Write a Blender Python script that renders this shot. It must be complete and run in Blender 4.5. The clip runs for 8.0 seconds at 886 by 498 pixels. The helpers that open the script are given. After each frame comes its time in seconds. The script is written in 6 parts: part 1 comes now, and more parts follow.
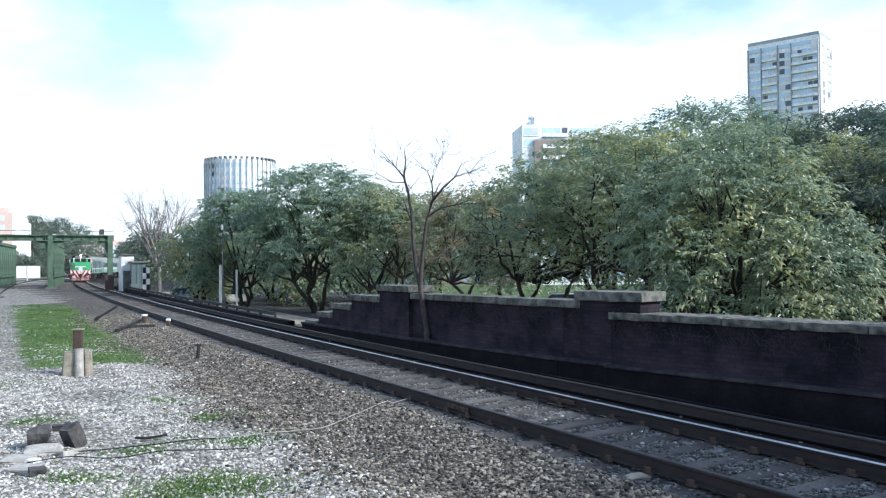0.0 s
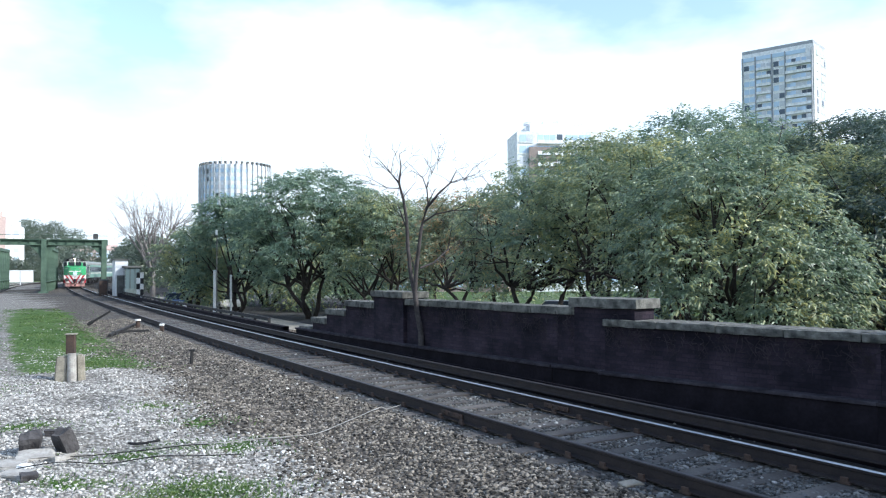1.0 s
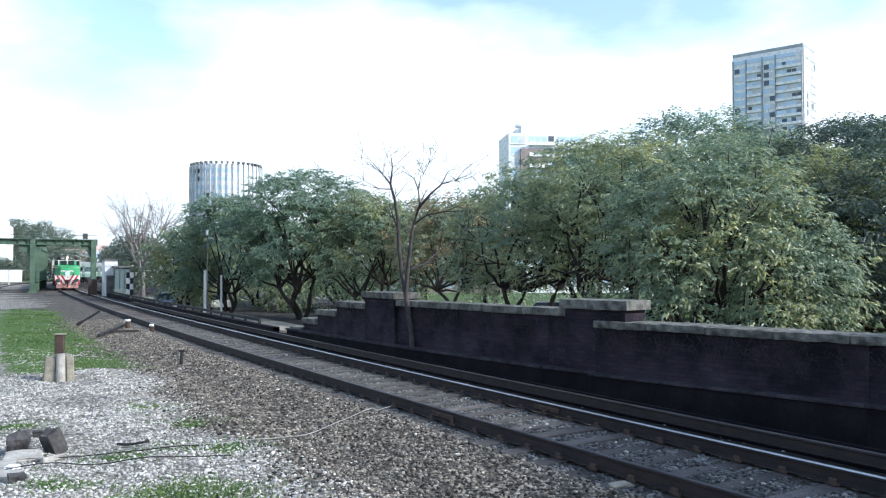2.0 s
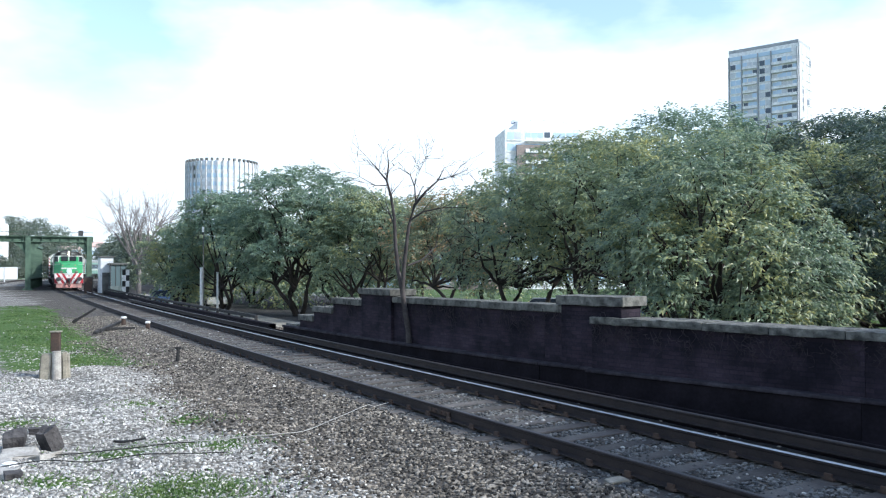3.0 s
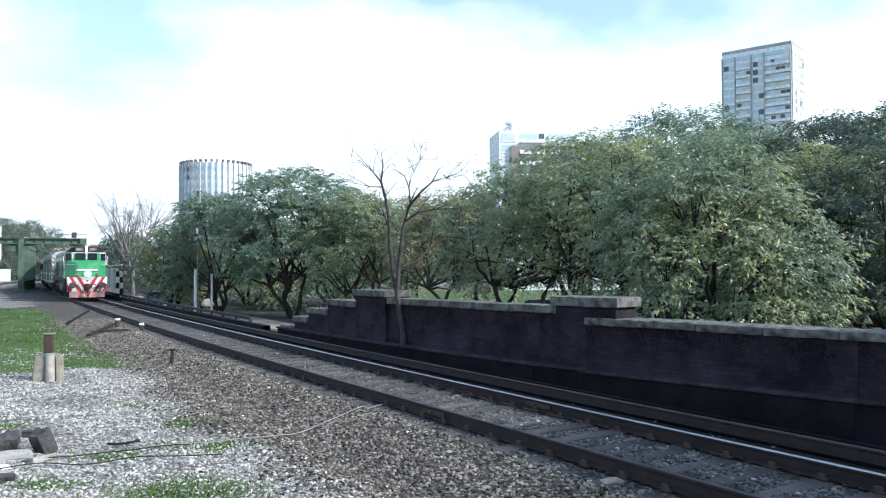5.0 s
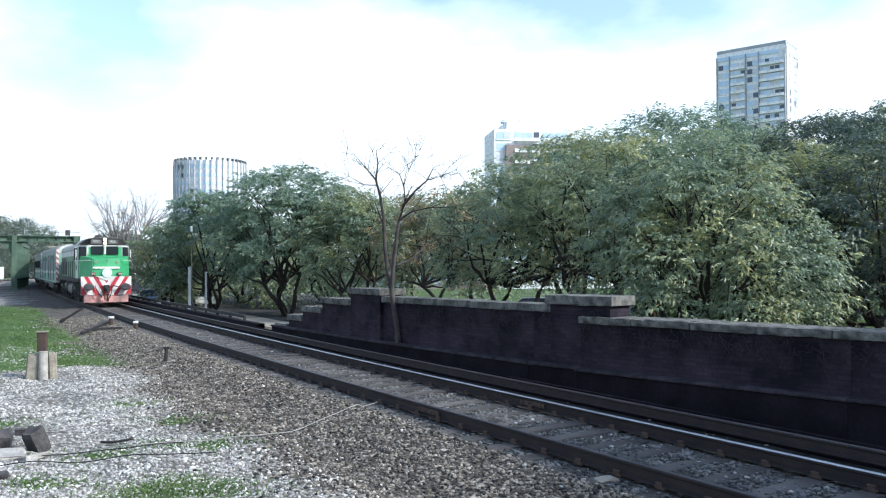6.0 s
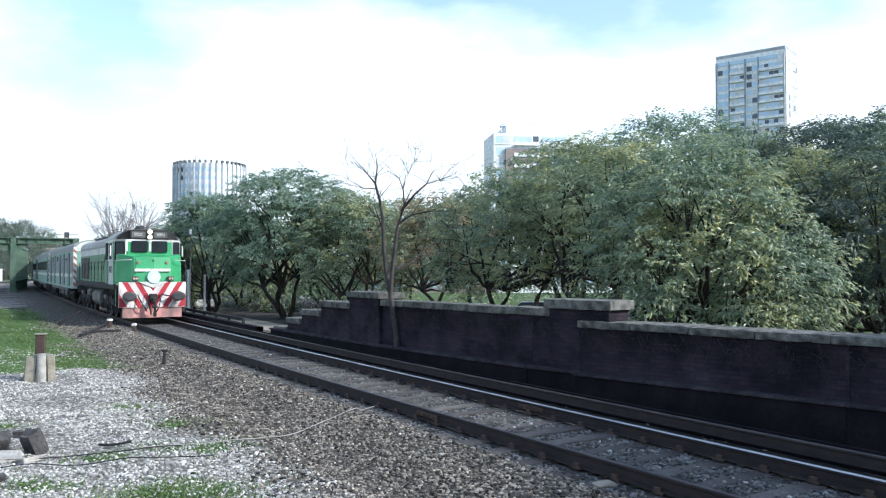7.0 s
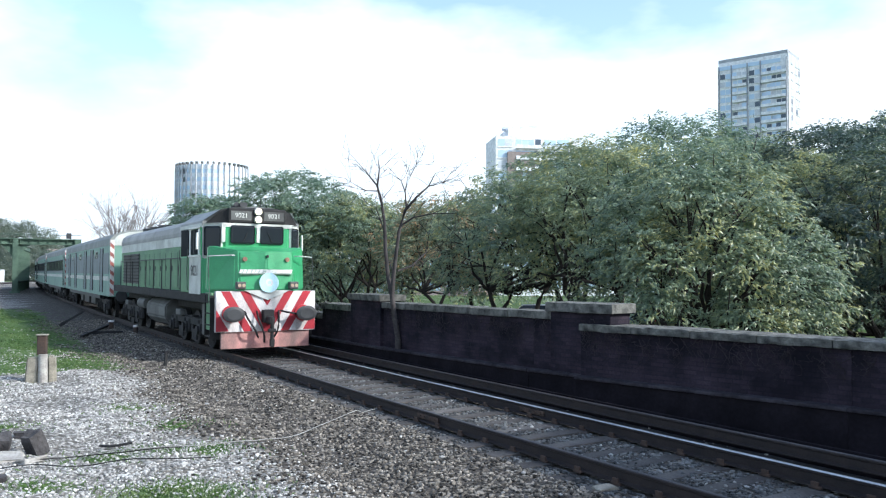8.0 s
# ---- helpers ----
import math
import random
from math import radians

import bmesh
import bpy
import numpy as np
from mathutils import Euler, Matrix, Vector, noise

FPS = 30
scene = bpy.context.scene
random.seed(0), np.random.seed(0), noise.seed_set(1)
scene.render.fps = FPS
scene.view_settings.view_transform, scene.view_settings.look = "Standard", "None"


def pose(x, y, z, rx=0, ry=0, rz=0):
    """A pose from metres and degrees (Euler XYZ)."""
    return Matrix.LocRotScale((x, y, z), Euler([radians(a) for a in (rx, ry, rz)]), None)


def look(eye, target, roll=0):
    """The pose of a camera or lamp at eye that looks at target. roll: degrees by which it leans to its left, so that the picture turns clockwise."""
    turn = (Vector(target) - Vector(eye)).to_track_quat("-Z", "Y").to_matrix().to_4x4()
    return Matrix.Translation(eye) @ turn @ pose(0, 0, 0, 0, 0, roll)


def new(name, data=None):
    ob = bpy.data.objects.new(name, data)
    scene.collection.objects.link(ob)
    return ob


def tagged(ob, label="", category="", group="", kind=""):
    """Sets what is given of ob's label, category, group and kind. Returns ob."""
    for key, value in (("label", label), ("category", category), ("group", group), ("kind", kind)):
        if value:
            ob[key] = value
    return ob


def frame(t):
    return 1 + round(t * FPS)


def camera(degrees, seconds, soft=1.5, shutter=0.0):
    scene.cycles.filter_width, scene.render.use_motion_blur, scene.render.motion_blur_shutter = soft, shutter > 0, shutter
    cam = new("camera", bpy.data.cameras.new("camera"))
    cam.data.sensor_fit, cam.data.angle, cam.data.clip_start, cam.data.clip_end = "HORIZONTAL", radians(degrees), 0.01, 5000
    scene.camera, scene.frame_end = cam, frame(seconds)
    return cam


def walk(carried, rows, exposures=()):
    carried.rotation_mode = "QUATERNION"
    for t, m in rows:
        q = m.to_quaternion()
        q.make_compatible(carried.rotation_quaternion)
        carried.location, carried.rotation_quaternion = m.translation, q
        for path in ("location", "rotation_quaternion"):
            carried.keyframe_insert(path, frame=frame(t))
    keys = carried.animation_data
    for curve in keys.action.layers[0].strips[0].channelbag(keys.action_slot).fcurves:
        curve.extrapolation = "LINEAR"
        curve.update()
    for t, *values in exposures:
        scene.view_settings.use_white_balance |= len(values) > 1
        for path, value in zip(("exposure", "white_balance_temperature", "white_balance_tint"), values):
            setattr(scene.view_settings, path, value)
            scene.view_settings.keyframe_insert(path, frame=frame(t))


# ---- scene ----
# camera: stands still, panned by hand
EYE = Vector((0.0, 0.0, 2.133))


def aim(pan, tilt, roll):
    p, k = radians(pan), radians(tilt)
    way = Vector((math.sin(p) * math.cos(k), math.cos(p) * math.cos(k), math.sin(k)))
    return look(EYE, EYE + way * 100, roll)


cam = camera(58.06, 8.0, soft=1.2)
walk(cam, [
    (0.0, aim(-1.980, 1.062, -0.499)),
    (0.5, aim(-1.885, 1.067, -0.463)),
    (1.0, aim(-1.601, 1.499, -0.244)),
    (1.5, aim(-1.242, 1.661, -0.072)),
    (3.0, aim(-0.712, 1.319, -0.165)),
    (3.5, aim(-0.652, 1.441, -0.182)),
    (4.0, aim(-0.609, 1.515, -0.349)),
    (4.5, aim(-0.500, 1.483, -0.335)),
    (6.0, aim(0.058, 1.289, -0.170)),
    (6.5, aim(0.141, 1.361, -0.145)),
    (7.0, aim(0.124, 1.557, 0.053)),
    (7.5, aim(0.121, 1.750, 0.187)),
    (8.0, aim(0.0, 1.744, 0.296)),
], exposures=[(0.0, 0.5, 6050, 8), (8.0, 0.5, 6050, 8)])

# ---- light ----
SUN_AZ, SUN_EL = 109.0, 33.0      # degrees right of +Y, above the horizon
world = bpy.data.worlds.new("world")
scene.world = world
world.use_nodes = True
wn = world.node_tree.nodes
wl = world.node_tree.links
wn.clear()
sky = wn.new("ShaderNodeTexSky")
sky.sky_type = "NISHITA"
sky.sun_disc = False
sky.sun_elevation = radians(SUN_EL)
sky.sun_rotation = radians(SUN_AZ)
bg_sky = wn.new("ShaderNodeBackground")
bg_sky.inputs["Strength"].default_value = 0.22
wl.new(sky.outputs["Color"], bg_sky.inputs["Color"])
bg_cloud = wn.new("ShaderNodeBackground")
bg_cloud.inputs["Color"].default_value = (0.88, 0.97, 1.05, 1)
bg_cloud.inputs["Strength"].default_value = 1.0
tc = wn.new("ShaderNodeTexCoord")
mp = wn.new("ShaderNodeMapping")
mp.inputs["Scale"].default_value = (1.0, 1.0, 2.4)
mp.inputs["Location"].default_value = (0.35, 0.1, 0.0)
mp.inputs["Rotation"].default_value = (0, 0, radians(-40))
wl.new(tc.outputs["Generated"], mp.inputs["Vector"])
nz = wn.new("ShaderNodeTexNoise")
nz.inputs["Scale"].default_value = 2.2
nz.inputs["Detail"].default_value = 6
nz.inputs["Roughness"].default_value = 0.5
wl.new(mp.outputs["Vector"], nz.inputs["Vector"])
rp = wn.new("ShaderNodeValToRGB")
rp.color_ramp.elements[0].position = 0.36
rp.color_ramp.elements[0].color = (0.10, 0.10, 0.10, 1)
rp.color_ramp.elements[1].position = 0.50
sz = wn.new("ShaderNodeSeparateXYZ")
wl.new(tc.outputs["Generated"], sz.inputs["Vector"])
thin = wn.new("ShaderNodeMath")       # the cloud thins out upwards
thin.operation = "MULTIPLY_ADD"
thin.inputs[1].default_value, thin.inputs[2].default_value = -0.75, 0.185
wl.new(sz.outputs["Z"], thin.inputs[0])
cover = wn.new("ShaderNodeMath")
cover.operation = "ADD"
wl.new(nz.outputs["Fac"], cover.inputs[0])
wl.new(thin.outputs["Value"], cover.inputs[1])
wl.new(cover.outputs["Value"], rp.inputs["Fac"])
mx = wn.new("ShaderNodeMixShader")
wl.new(rp.outputs["Color"], mx.inputs["Fac"])
wl.new(bg_sky.outputs["Background"], mx.inputs[1])
wl.new(bg_cloud.outputs["Background"], mx.inputs[2])
wo = wn.new("ShaderNodeOutputWorld")
wl.new(mx.outputs["Shader"], wo.inputs["Surface"])

sun = new("sun", bpy.data.lights.new("sun", "SUN"))
sun.data.energy = 4.0
sun.data.angle = radians(3.0)
sun.data.color = (1.0, 0.96, 0.90)
_a, _e = radians(SUN_AZ), radians(SUN_EL)
SUN_DIR = Vector((math.sin(_a) * math.cos(_e), math.cos(_a) * math.cos(_e), math.sin(_e)))
sun.matrix_world = look(SUN_DIR * 200, (0, 0, 0))


# ---- materials ----
def mat(name, c1, c2=None, scale=3.0, rough=0.8, bump=0.2, fine=40.0, metal=0.0, island=0.0, objrand=0.0, emit=None, spec=0.4, streak=1.0):
    """Two colours mixed by coarse noise, broken by a fine grain, with fine relief. Object coordinates, in metres."""
    m = bpy.data.materials.new(name)
    m.use_nodes = True
    n, l = m.node_tree.nodes, m.node_tree.links
    b = n["Principled BSDF"]
    c2 = c2 or tuple(v * 0.8 for v in c1)
    co = n.new("ShaderNodeTexCoord")
    mpn = n.new("ShaderNodeMapping")
    mpn.inputs["Scale"].default_value = (1, 1, streak)
    l.new(co.outputs["Object"], mpn.inputs["Vector"])
    a = n.new("ShaderNodeTexNoise")
    a.inputs["Scale"].default_value, a.inputs["Detail"].default_value = scale, 5
    l.new(mpn.outputs["Vector"], a.inputs["Vector"])
    g = n.new("ShaderNodeTexNoise")
    g.inputs["Scale"].default_value, g.inputs["Detail"].default_value = fine, 3
    l.new(mpn.outputs["Vector"], g.inputs["Vector"])
    ra = n.new("ShaderNodeValToRGB")
    ra.color_ramp.elements[0].position, ra.color_ramp.elements[1].position = 0.35, 0.68
    ra.color_ramp.elements[0].color, ra.color_ramp.elements[1].color = (*c1, 1), (*c2, 1)
    l.new(a.outputs["Fac"], ra.inputs["Fac"])
    hs = n.new("ShaderNodeHueSaturation")
    mr = n.new("ShaderNodeMapRange")
    mr.inputs["From Min"].default_value, mr.inputs["From Max"].default_value = 0.3, 0.7
    mr.inputs["To Min"].default_value, mr.inputs["To Max"].default_value = 0.82, 1.18
    l.new(g.outputs["Fac"], mr.inputs["Value"])
    last = mr.outputs["Result"]
    for amount, node, sock in ((island, "ShaderNodeNewGeometry", "Random Per Island"), (objrand, "ShaderNodeObjectInfo", "Random")):
        if amount:
            q = n.new(node)
            m2 = n.new("ShaderNodeMapRange")
            m2.inputs["To Min"].default_value, m2.inputs["To Max"].default_value = 1 - amount, 1 + amount
            l.new(q.outputs[sock], m2.inputs["Value"])
            mu = n.new("ShaderNodeMath")
            mu.operation = "MULTIPLY"
            l.new(last, mu.inputs[0])
            l.new(m2.outputs["Result"], mu.inputs[1])
            last = mu.outputs["Value"]
    l.new(last, hs.inputs["Value"])
    l.new(ra.outputs["Color"], hs.inputs["Color"])
    l.new(hs.outputs["Color"], b.inputs["Base Color"])
    b.inputs["Roughness"].default_value = rough
    b.inputs["Metallic"].default_value = metal
    b.inputs["Specular IOR Level"].default_value = spec
    if bump:
        bu = n.new("ShaderNodeBump")
        bu.inputs["Strength"].default_value, bu.inputs["Distance"].default_value = bump, 0.02
        l.new(g.outputs["Fac"], bu.inputs["Height"])
        l.new(bu.outputs["Normal"], b.inputs["Normal"])
    if emit:
        b.inputs["Emission Color"].default_value = (*emit[:3], 1)
        b.inputs["Emission Strength"].default_value = emit[3]
    return m


def glass_mat(name, tint=(0.02, 0.025, 0.03), rough=0.06):
    m = bpy.data.materials.new(name)
    m.use_nodes = True
    b = m.node_tree.nodes["Principled BSDF"]
    b.inputs["Base Color"].default_value = (*tint, 1)
    b.inputs["Roughness"].default_value = rough
    b.inputs["Specular IOR Level"].default_value = 0.25
    return m


def leaf_mat(name, c1, c2, c3):
    """Foliage: hue varies leaf by leaf and over the crown; light passes through a little."""
    m = bpy.data.materials.new(name)
    m.use_nodes = True
    n, l = m.node_tree.nodes, m.node_tree.links
    b = n["Principled BSDF"]
    gi = n.new("ShaderNodeNewGeometry")
    co = n.new("ShaderNodeTexCoord")
    a = n.new("ShaderNodeTexNoise")
    a.inputs["Scale"].default_value, a.inputs["Detail"].default_value = 0.45, 3
    l.new(co.outputs["Object"], a.inputs["Vector"])
    ad = n.new("ShaderNodeMath")
    ad.operation = "MULTIPLY_ADD"
    ad.inputs[1].default_value, ad.inputs[2].default_value = 0.42, -0.21
    l.new(gi.outputs["Random Per Island"], ad.inputs[0])
    su = n.new("ShaderNodeMath")
    su.operation = "ADD"
    l.new(a.outputs["Fac"], su.inputs[0])
    l.new(ad.outputs["Value"], su.inputs[1])
    ra = n.new("ShaderNodeValToRGB")
    e = ra.color_ramp.elements
    e[0].position, e[0].color = 0.3, (*c1, 1)
    e[1].position, e[1].color = 0.8, (*c3, 1)
    e.new(0.55).color = (*c2, 1)
    l.new(su.outputs["Value"], ra.inputs["Fac"])
    l.new(ra.outputs["Color"], b.inputs["Base Color"])
    b.inputs["Roughness"].default_value = 0.42
    b.inputs["Specular IOR Level"].default_value = 0.8
    tr = n.new("ShaderNodeBsdfTranslucent")
    l.new(ra.outputs["Color"], tr.inputs["Color"])
    ms = n.new("ShaderNodeMixShader")
    ms.inputs["Fac"].default_value = 0.46
    l.new(b.outputs["BSDF"], ms.inputs[1])
    l.new(tr.outputs["BSDF"], ms.inputs[2])
    l.new(ms.outputs["Shader"], n["Material Output"].inputs["Surface"])
    return m


def ground_mat():
    """Gravel, ballast, turf and asphalt, in zones held by a mask on the sheet; noise frays their borders."""
    m = bpy.data.materials.new("ground_mixed")
    m.use_nodes = True
    n, l = m.node_tree.nodes, m.node_tree.links
    b = n["Principled BSDF"]
    co = n.new("ShaderNodeTexCoord")
    at = n.new("ShaderNodeAttribute")
    at.attribute_name = "zone"
    sp = n.new("ShaderNodeSeparateColor")
    l.new(at.outputs["Color"], sp.inputs["Color"])

    def noise_node(scale, detail=4, rough=0.6):
        q = n.new("ShaderNodeTexNoise")
        q.inputs["Scale"].default_value, q.inputs["Detail"].default_value, q.inputs["Roughness"].default_value = scale, detail, rough
        l.new(co.outputs["Object"], q.inputs["Vector"])
        return q.outputs["Fac"]

    def voro(scale):
        q = n.new("ShaderNodeTexVoronoi")
        q.inputs["Scale"].default_value = scale
        l.new(co.outputs["Object"], q.inputs["Vector"])
        return q

    def ramp(fac, *stops):
        q = n.new("ShaderNodeValToRGB")
        e = q.color_ramp.elements
        e[0].position, e[0].color = stops[0][0], (*stops[0][1], 1)
        e[1].position, e[1].color = stops[-1][0], (*stops[-1][1], 1)
        for p, c in stops[1:-1]:
            e.new(p).color = (*c, 1)
        l.new(fac, q.inputs["Fac"])
        return q.outputs["Color"]

    def mixc(fac, a, c):
        q = n.new("ShaderNodeMix")
        q.data_type = "RGBA"
        l.new(fac, q.inputs["Factor"])
        l.new(a, q.inputs[6])
        l.new(c, q.inputs[7])
        return q.outputs[2]

    def frayed(sock, amount, scale):
        q = n.new("ShaderNodeMath")
        q.operation = "MULTIPLY_ADD"
        q.inputs[1].default_value, q.inputs[2].default_value = amount, -amount / 2
        l.new(noise_node(scale, 5), q.inputs[0])
        s2 = n.new("ShaderNodeMath")
        s2.operation = "ADD"
        l.new(q.outputs["Value"], s2.inputs[0])
        l.new(sock, s2.inputs[1])
        r2 = n.new("ShaderNodeMapRange")
        r2.inputs["From Min"].default_value, r2.inputs["From Max"].default_value = 0.42, 0.58
        l.new(s2.outputs["Value"], r2.inputs["Value"])
        return r2.outputs["Result"]

    v1 = voro(17.0)
    v2 = voro(26.0)
    sep1 = n.new("ShaderNodeSeparateColor")
    l.new(v1.outputs["Color"], sep1.inputs["Color"])
    white = ramp(sep1.outputs["Red"], (0.0, (0.07, 0.066, 0.058)), (0.25, (0.22, 0.212, 0.193)), (0.6, (0.40, 0.385, 0.355)), (1.0, (0.60, 0.58, 0.535)))
    brown = ramp(sep1.outputs["Green"], (0.0, (0.035, 0.031, 0.027)), (0.5, (0.095, 0.083, 0.071)), (0.9, (0.18, 0.16, 0.138)), (1.0, (0.28, 0.26, 0.235)))
    grass = ramp(noise_node(7.0, 6, 0.7), (0.3, (0.028, 0.058, 0.014)), (0.5, (0.058, 0.11, 0.025)), (0.72, (0.13, 0.165, 0.06)))
    street = ramp(noise_node(1.4, 6, 0.65), (0.3, (0.045, 0.045, 0.048)), (0.7, (0.085, 0.083, 0.082)))
    dirt = ramp(noise_node(0.9, 6, 0.7), (0.36, (0.5, 0.5, 0.5)), (0.62, (0, 0, 0)))
    soil = ramp(noise_node(9.0, 5, 0.7), (0.3, (0.07, 0.062, 0.05)), (0.7, (0.20, 0.18, 0.15)))
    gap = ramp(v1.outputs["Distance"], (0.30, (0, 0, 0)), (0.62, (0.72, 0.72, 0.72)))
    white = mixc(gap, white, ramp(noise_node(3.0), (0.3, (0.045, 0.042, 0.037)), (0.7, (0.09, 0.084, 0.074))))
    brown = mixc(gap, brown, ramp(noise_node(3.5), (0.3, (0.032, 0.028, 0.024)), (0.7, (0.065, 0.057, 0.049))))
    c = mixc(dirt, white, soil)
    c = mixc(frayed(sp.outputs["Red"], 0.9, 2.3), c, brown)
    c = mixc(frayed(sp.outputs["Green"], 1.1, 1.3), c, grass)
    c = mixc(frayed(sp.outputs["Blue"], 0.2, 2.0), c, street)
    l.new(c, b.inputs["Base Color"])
    b.inputs["Roughness"].default_value = 0.9
    b.inputs["Specular IOR Level"].default_value = 0.2
    bu = n.new("ShaderNodeBump")
    bu.inputs["Strength"].default_value, bu.inputs["Distance"].default_value = 0.9, 0.03
    bu.invert = True
    l.new(v1.outputs["Distance"], bu.inputs["Height"])
    l.new(bu.outputs["Normal"], b.inputs["Normal"])
    return m


def brick_mat(name, c1, c2, mortar):
    m = mat(name, c1, c2, scale=1.3, rough=0.92, bump=0.0, fine=25, spec=0.15)
    n, l = m.node_tree.nodes, m.node_tree.links
    b = n["Principled BSDF"]
    co = n.new("ShaderNodeTexCoord")
    mpn = n.new("ShaderNodeMapping")
    mpn.inputs["Rotation"].default_value = (radians(90), 0, 0)
    l.new(co.outputs["UV"], mpn.inputs["Vector"])
    k = n.new("ShaderNodeTexBrick")
    k.inputs["Scale"].default_value = 1.0
    k.inputs["Brick Width"].default_value, k.inputs["Row Height"].default_value = 0.25, 0.075
    k.inputs["Mortar Size"].default_value = 0.008
    k.inputs["Color1"].default_value, k.inputs["Color2"].default_value, k.inputs["Mortar"].default_value = (0.7, 0.7, 0.7, 1), (1.25, 1.15, 1.1, 1), (*mortar, 1)
    l.new(co.outputs["UV"], k.inputs["Vector"])
    mu = n.new("ShaderNodeMix")
    mu.data_type, mu.blend_type = "RGBA", "MULTIPLY"
    mu.inputs["Factor"].default_value = 1.0
    old = b.inputs["Base Color"].links[0].from_socket
    l.new(old, mu.inputs[6])
    l.new(k.outputs["Color"], mu.inputs[7])
    l.new(mu.outputs[2], b.inputs["Base Color"])
    bu = n.new("ShaderNodeBump")
    bu.inputs["Strength"].default_value, bu.inputs["Distance"].default_value = 0.7, 0.012
    bu.invert = True
    l.new(k.outputs["Fac"], bu.inputs["Height"])
    l.new(bu.outputs["Normal"], b.inputs["Normal"])
    return m


M_GROUND = ground_mat()
M_STONE_W = mat("white_gravel", (0.50, 0.49, 0.46), (0.22, 0.21, 0.195), scale=9, rough=0.85, bump=0.1, island=0.5)
M_STONE_B = mat("brown_ballast", (0.21, 0.188, 0.158), (0.048, 0.042, 0.035), scale=6, rough=0.9, bump=0.1, island=0.95)
# darker copy of the ballast: shade between the rails put into the stone colour
M_STONE_D = mat("shade_toned_ballast", (0.13, 0.13, 0.125), (0.032, 0.033, 0.034), scale=3, rough=0.7, bump=0.1, island=0.8)
M_RAIL = mat("rusty_rail_steel", (0.030, 0.023, 0.022), (0.018, 0.015, 0.016), scale=4, rough=0.75, bump=0.15, spec=0.3)
M_RAILTOP = mat("polished_rail_head", (0.74, 0.72, 0.70), (0.52, 0.50, 0.48), scale=2, rough=0.42, bump=0.02, metal=1.0)
M_SLEEPER = mat("weathered_sleeper_wood", (0.105, 0.096, 0.088), (0.05, 0.044, 0.041), scale=2.5, rough=0.9, bump=0.5, fine=30, objrand=0.3)
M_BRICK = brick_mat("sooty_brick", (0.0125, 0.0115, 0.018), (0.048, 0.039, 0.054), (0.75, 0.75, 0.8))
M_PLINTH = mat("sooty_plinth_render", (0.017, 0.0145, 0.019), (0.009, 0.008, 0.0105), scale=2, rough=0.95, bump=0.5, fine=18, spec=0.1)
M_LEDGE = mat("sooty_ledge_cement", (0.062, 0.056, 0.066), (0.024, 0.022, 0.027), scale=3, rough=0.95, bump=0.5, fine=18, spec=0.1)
M_RAILDULL = mat("dull_rail_head", (0.08, 0.068, 0.064), (0.048, 0.04, 0.04), scale=3, rough=0.5, bump=0.05, metal=0.6)
M_CREEPER = mat("dry_creeper_stem", (0.045, 0.037, 0.043), (0.014, 0.012, 0.014), scale=4, rough=0.95, bump=0.2)
M_COPING = mat("weathered_coping_concrete", (0.17, 0.168, 0.15), (0.03, 0.031, 0.029), scale=5.0, rough=0.95, bump=0.9, fine=26, objrand=0.15)
M_GREEN = mat("loco_green_paint", (0.052, 0.33, 0.135), (0.042, 0.28, 0.115), scale=1.3, rough=0.35, bump=0.02, spec=0.5)
M_GREEN_SIDE = mat("faded_green_paint", (0.15, 0.30, 0.16), (0.10, 0.21, 0.12), scale=1.6, rough=0.6, bump=0.05)
M_CREAM = mat("grimy_white_paint", (0.62, 0.64, 0.60), (0.42, 0.43, 0.40), scale=2.0, rough=0.55, bump=0.05)
M_WHITE = mat("white_paint", (0.80, 0.79, 0.76), (0.70, 0.69, 0.66), scale=3, rough=0.5, bump=0.03)
M_RED = mat("red_paint", (0.44, 0.03, 0.045), (0.30, 0.028, 0.04), scale=3, rough=0.5, bump=0.03)
M_STRIPE = mat("faded_red_stripe_paint", (0.40, 0.13, 0.10), (0.26, 0.10, 0.09), scale=3, rough=0.6, bump=0.05)
M_PINK = mat("faded_red_valance_paint", (0.60, 0.29, 0.26), (0.20, 0.13, 0.12), scale=2.2, rough=0.7, bump=0.1, streak=0.45)
M_ROOF = mat("grey_roof_paint", (0.27, 0.28, 0.28), (0.15, 0.16, 0.16), scale=1.2, rough=0.5, bump=0.08)
M_BLACK = mat("dark_bogie_grime", (0.028, 0.0272, 0.0272), (0.016, 0.016, 0.0168), scale=3, rough=0.8, bump=0.3)
M_DARK = mat("dark_grey_paint", (0.05, 0.052, 0.055), (0.03, 0.032, 0.035), scale=3, rough=0.6, bump=0.1)
M_TANK = mat("grey_fuel_tank", (0.125, 0.13, 0.125), (0.055, 0.056, 0.054), scale=1.8, rough=0.6, bump=0.1)
M_GLASS = glass_mat("dark_window_glass")
M_LAMP = mat("lit_headlight_glass", (0.9, 0.85, 0.7), rough=0.2, bump=0, emit=(1.0, 0.74, 0.42, 14.0))
M_LENS = mat("unlit_lamp_lens", (0.55, 0.5, 0.4), (0.4, 0.25, 0.15), rough=0.15, bump=0)
M_BADGE = mat("pale_blue_badge", (0.55, 0.80, 0.86), (0.50, 0.74, 0.82), scale=4, rough=0.4, bump=0)
M_COACH = mat("coach_pale_green", (0.19, 0.335, 0.27), (0.13, 0.24, 0.20), scale=0.9, rough=0.5, bump=0.03)
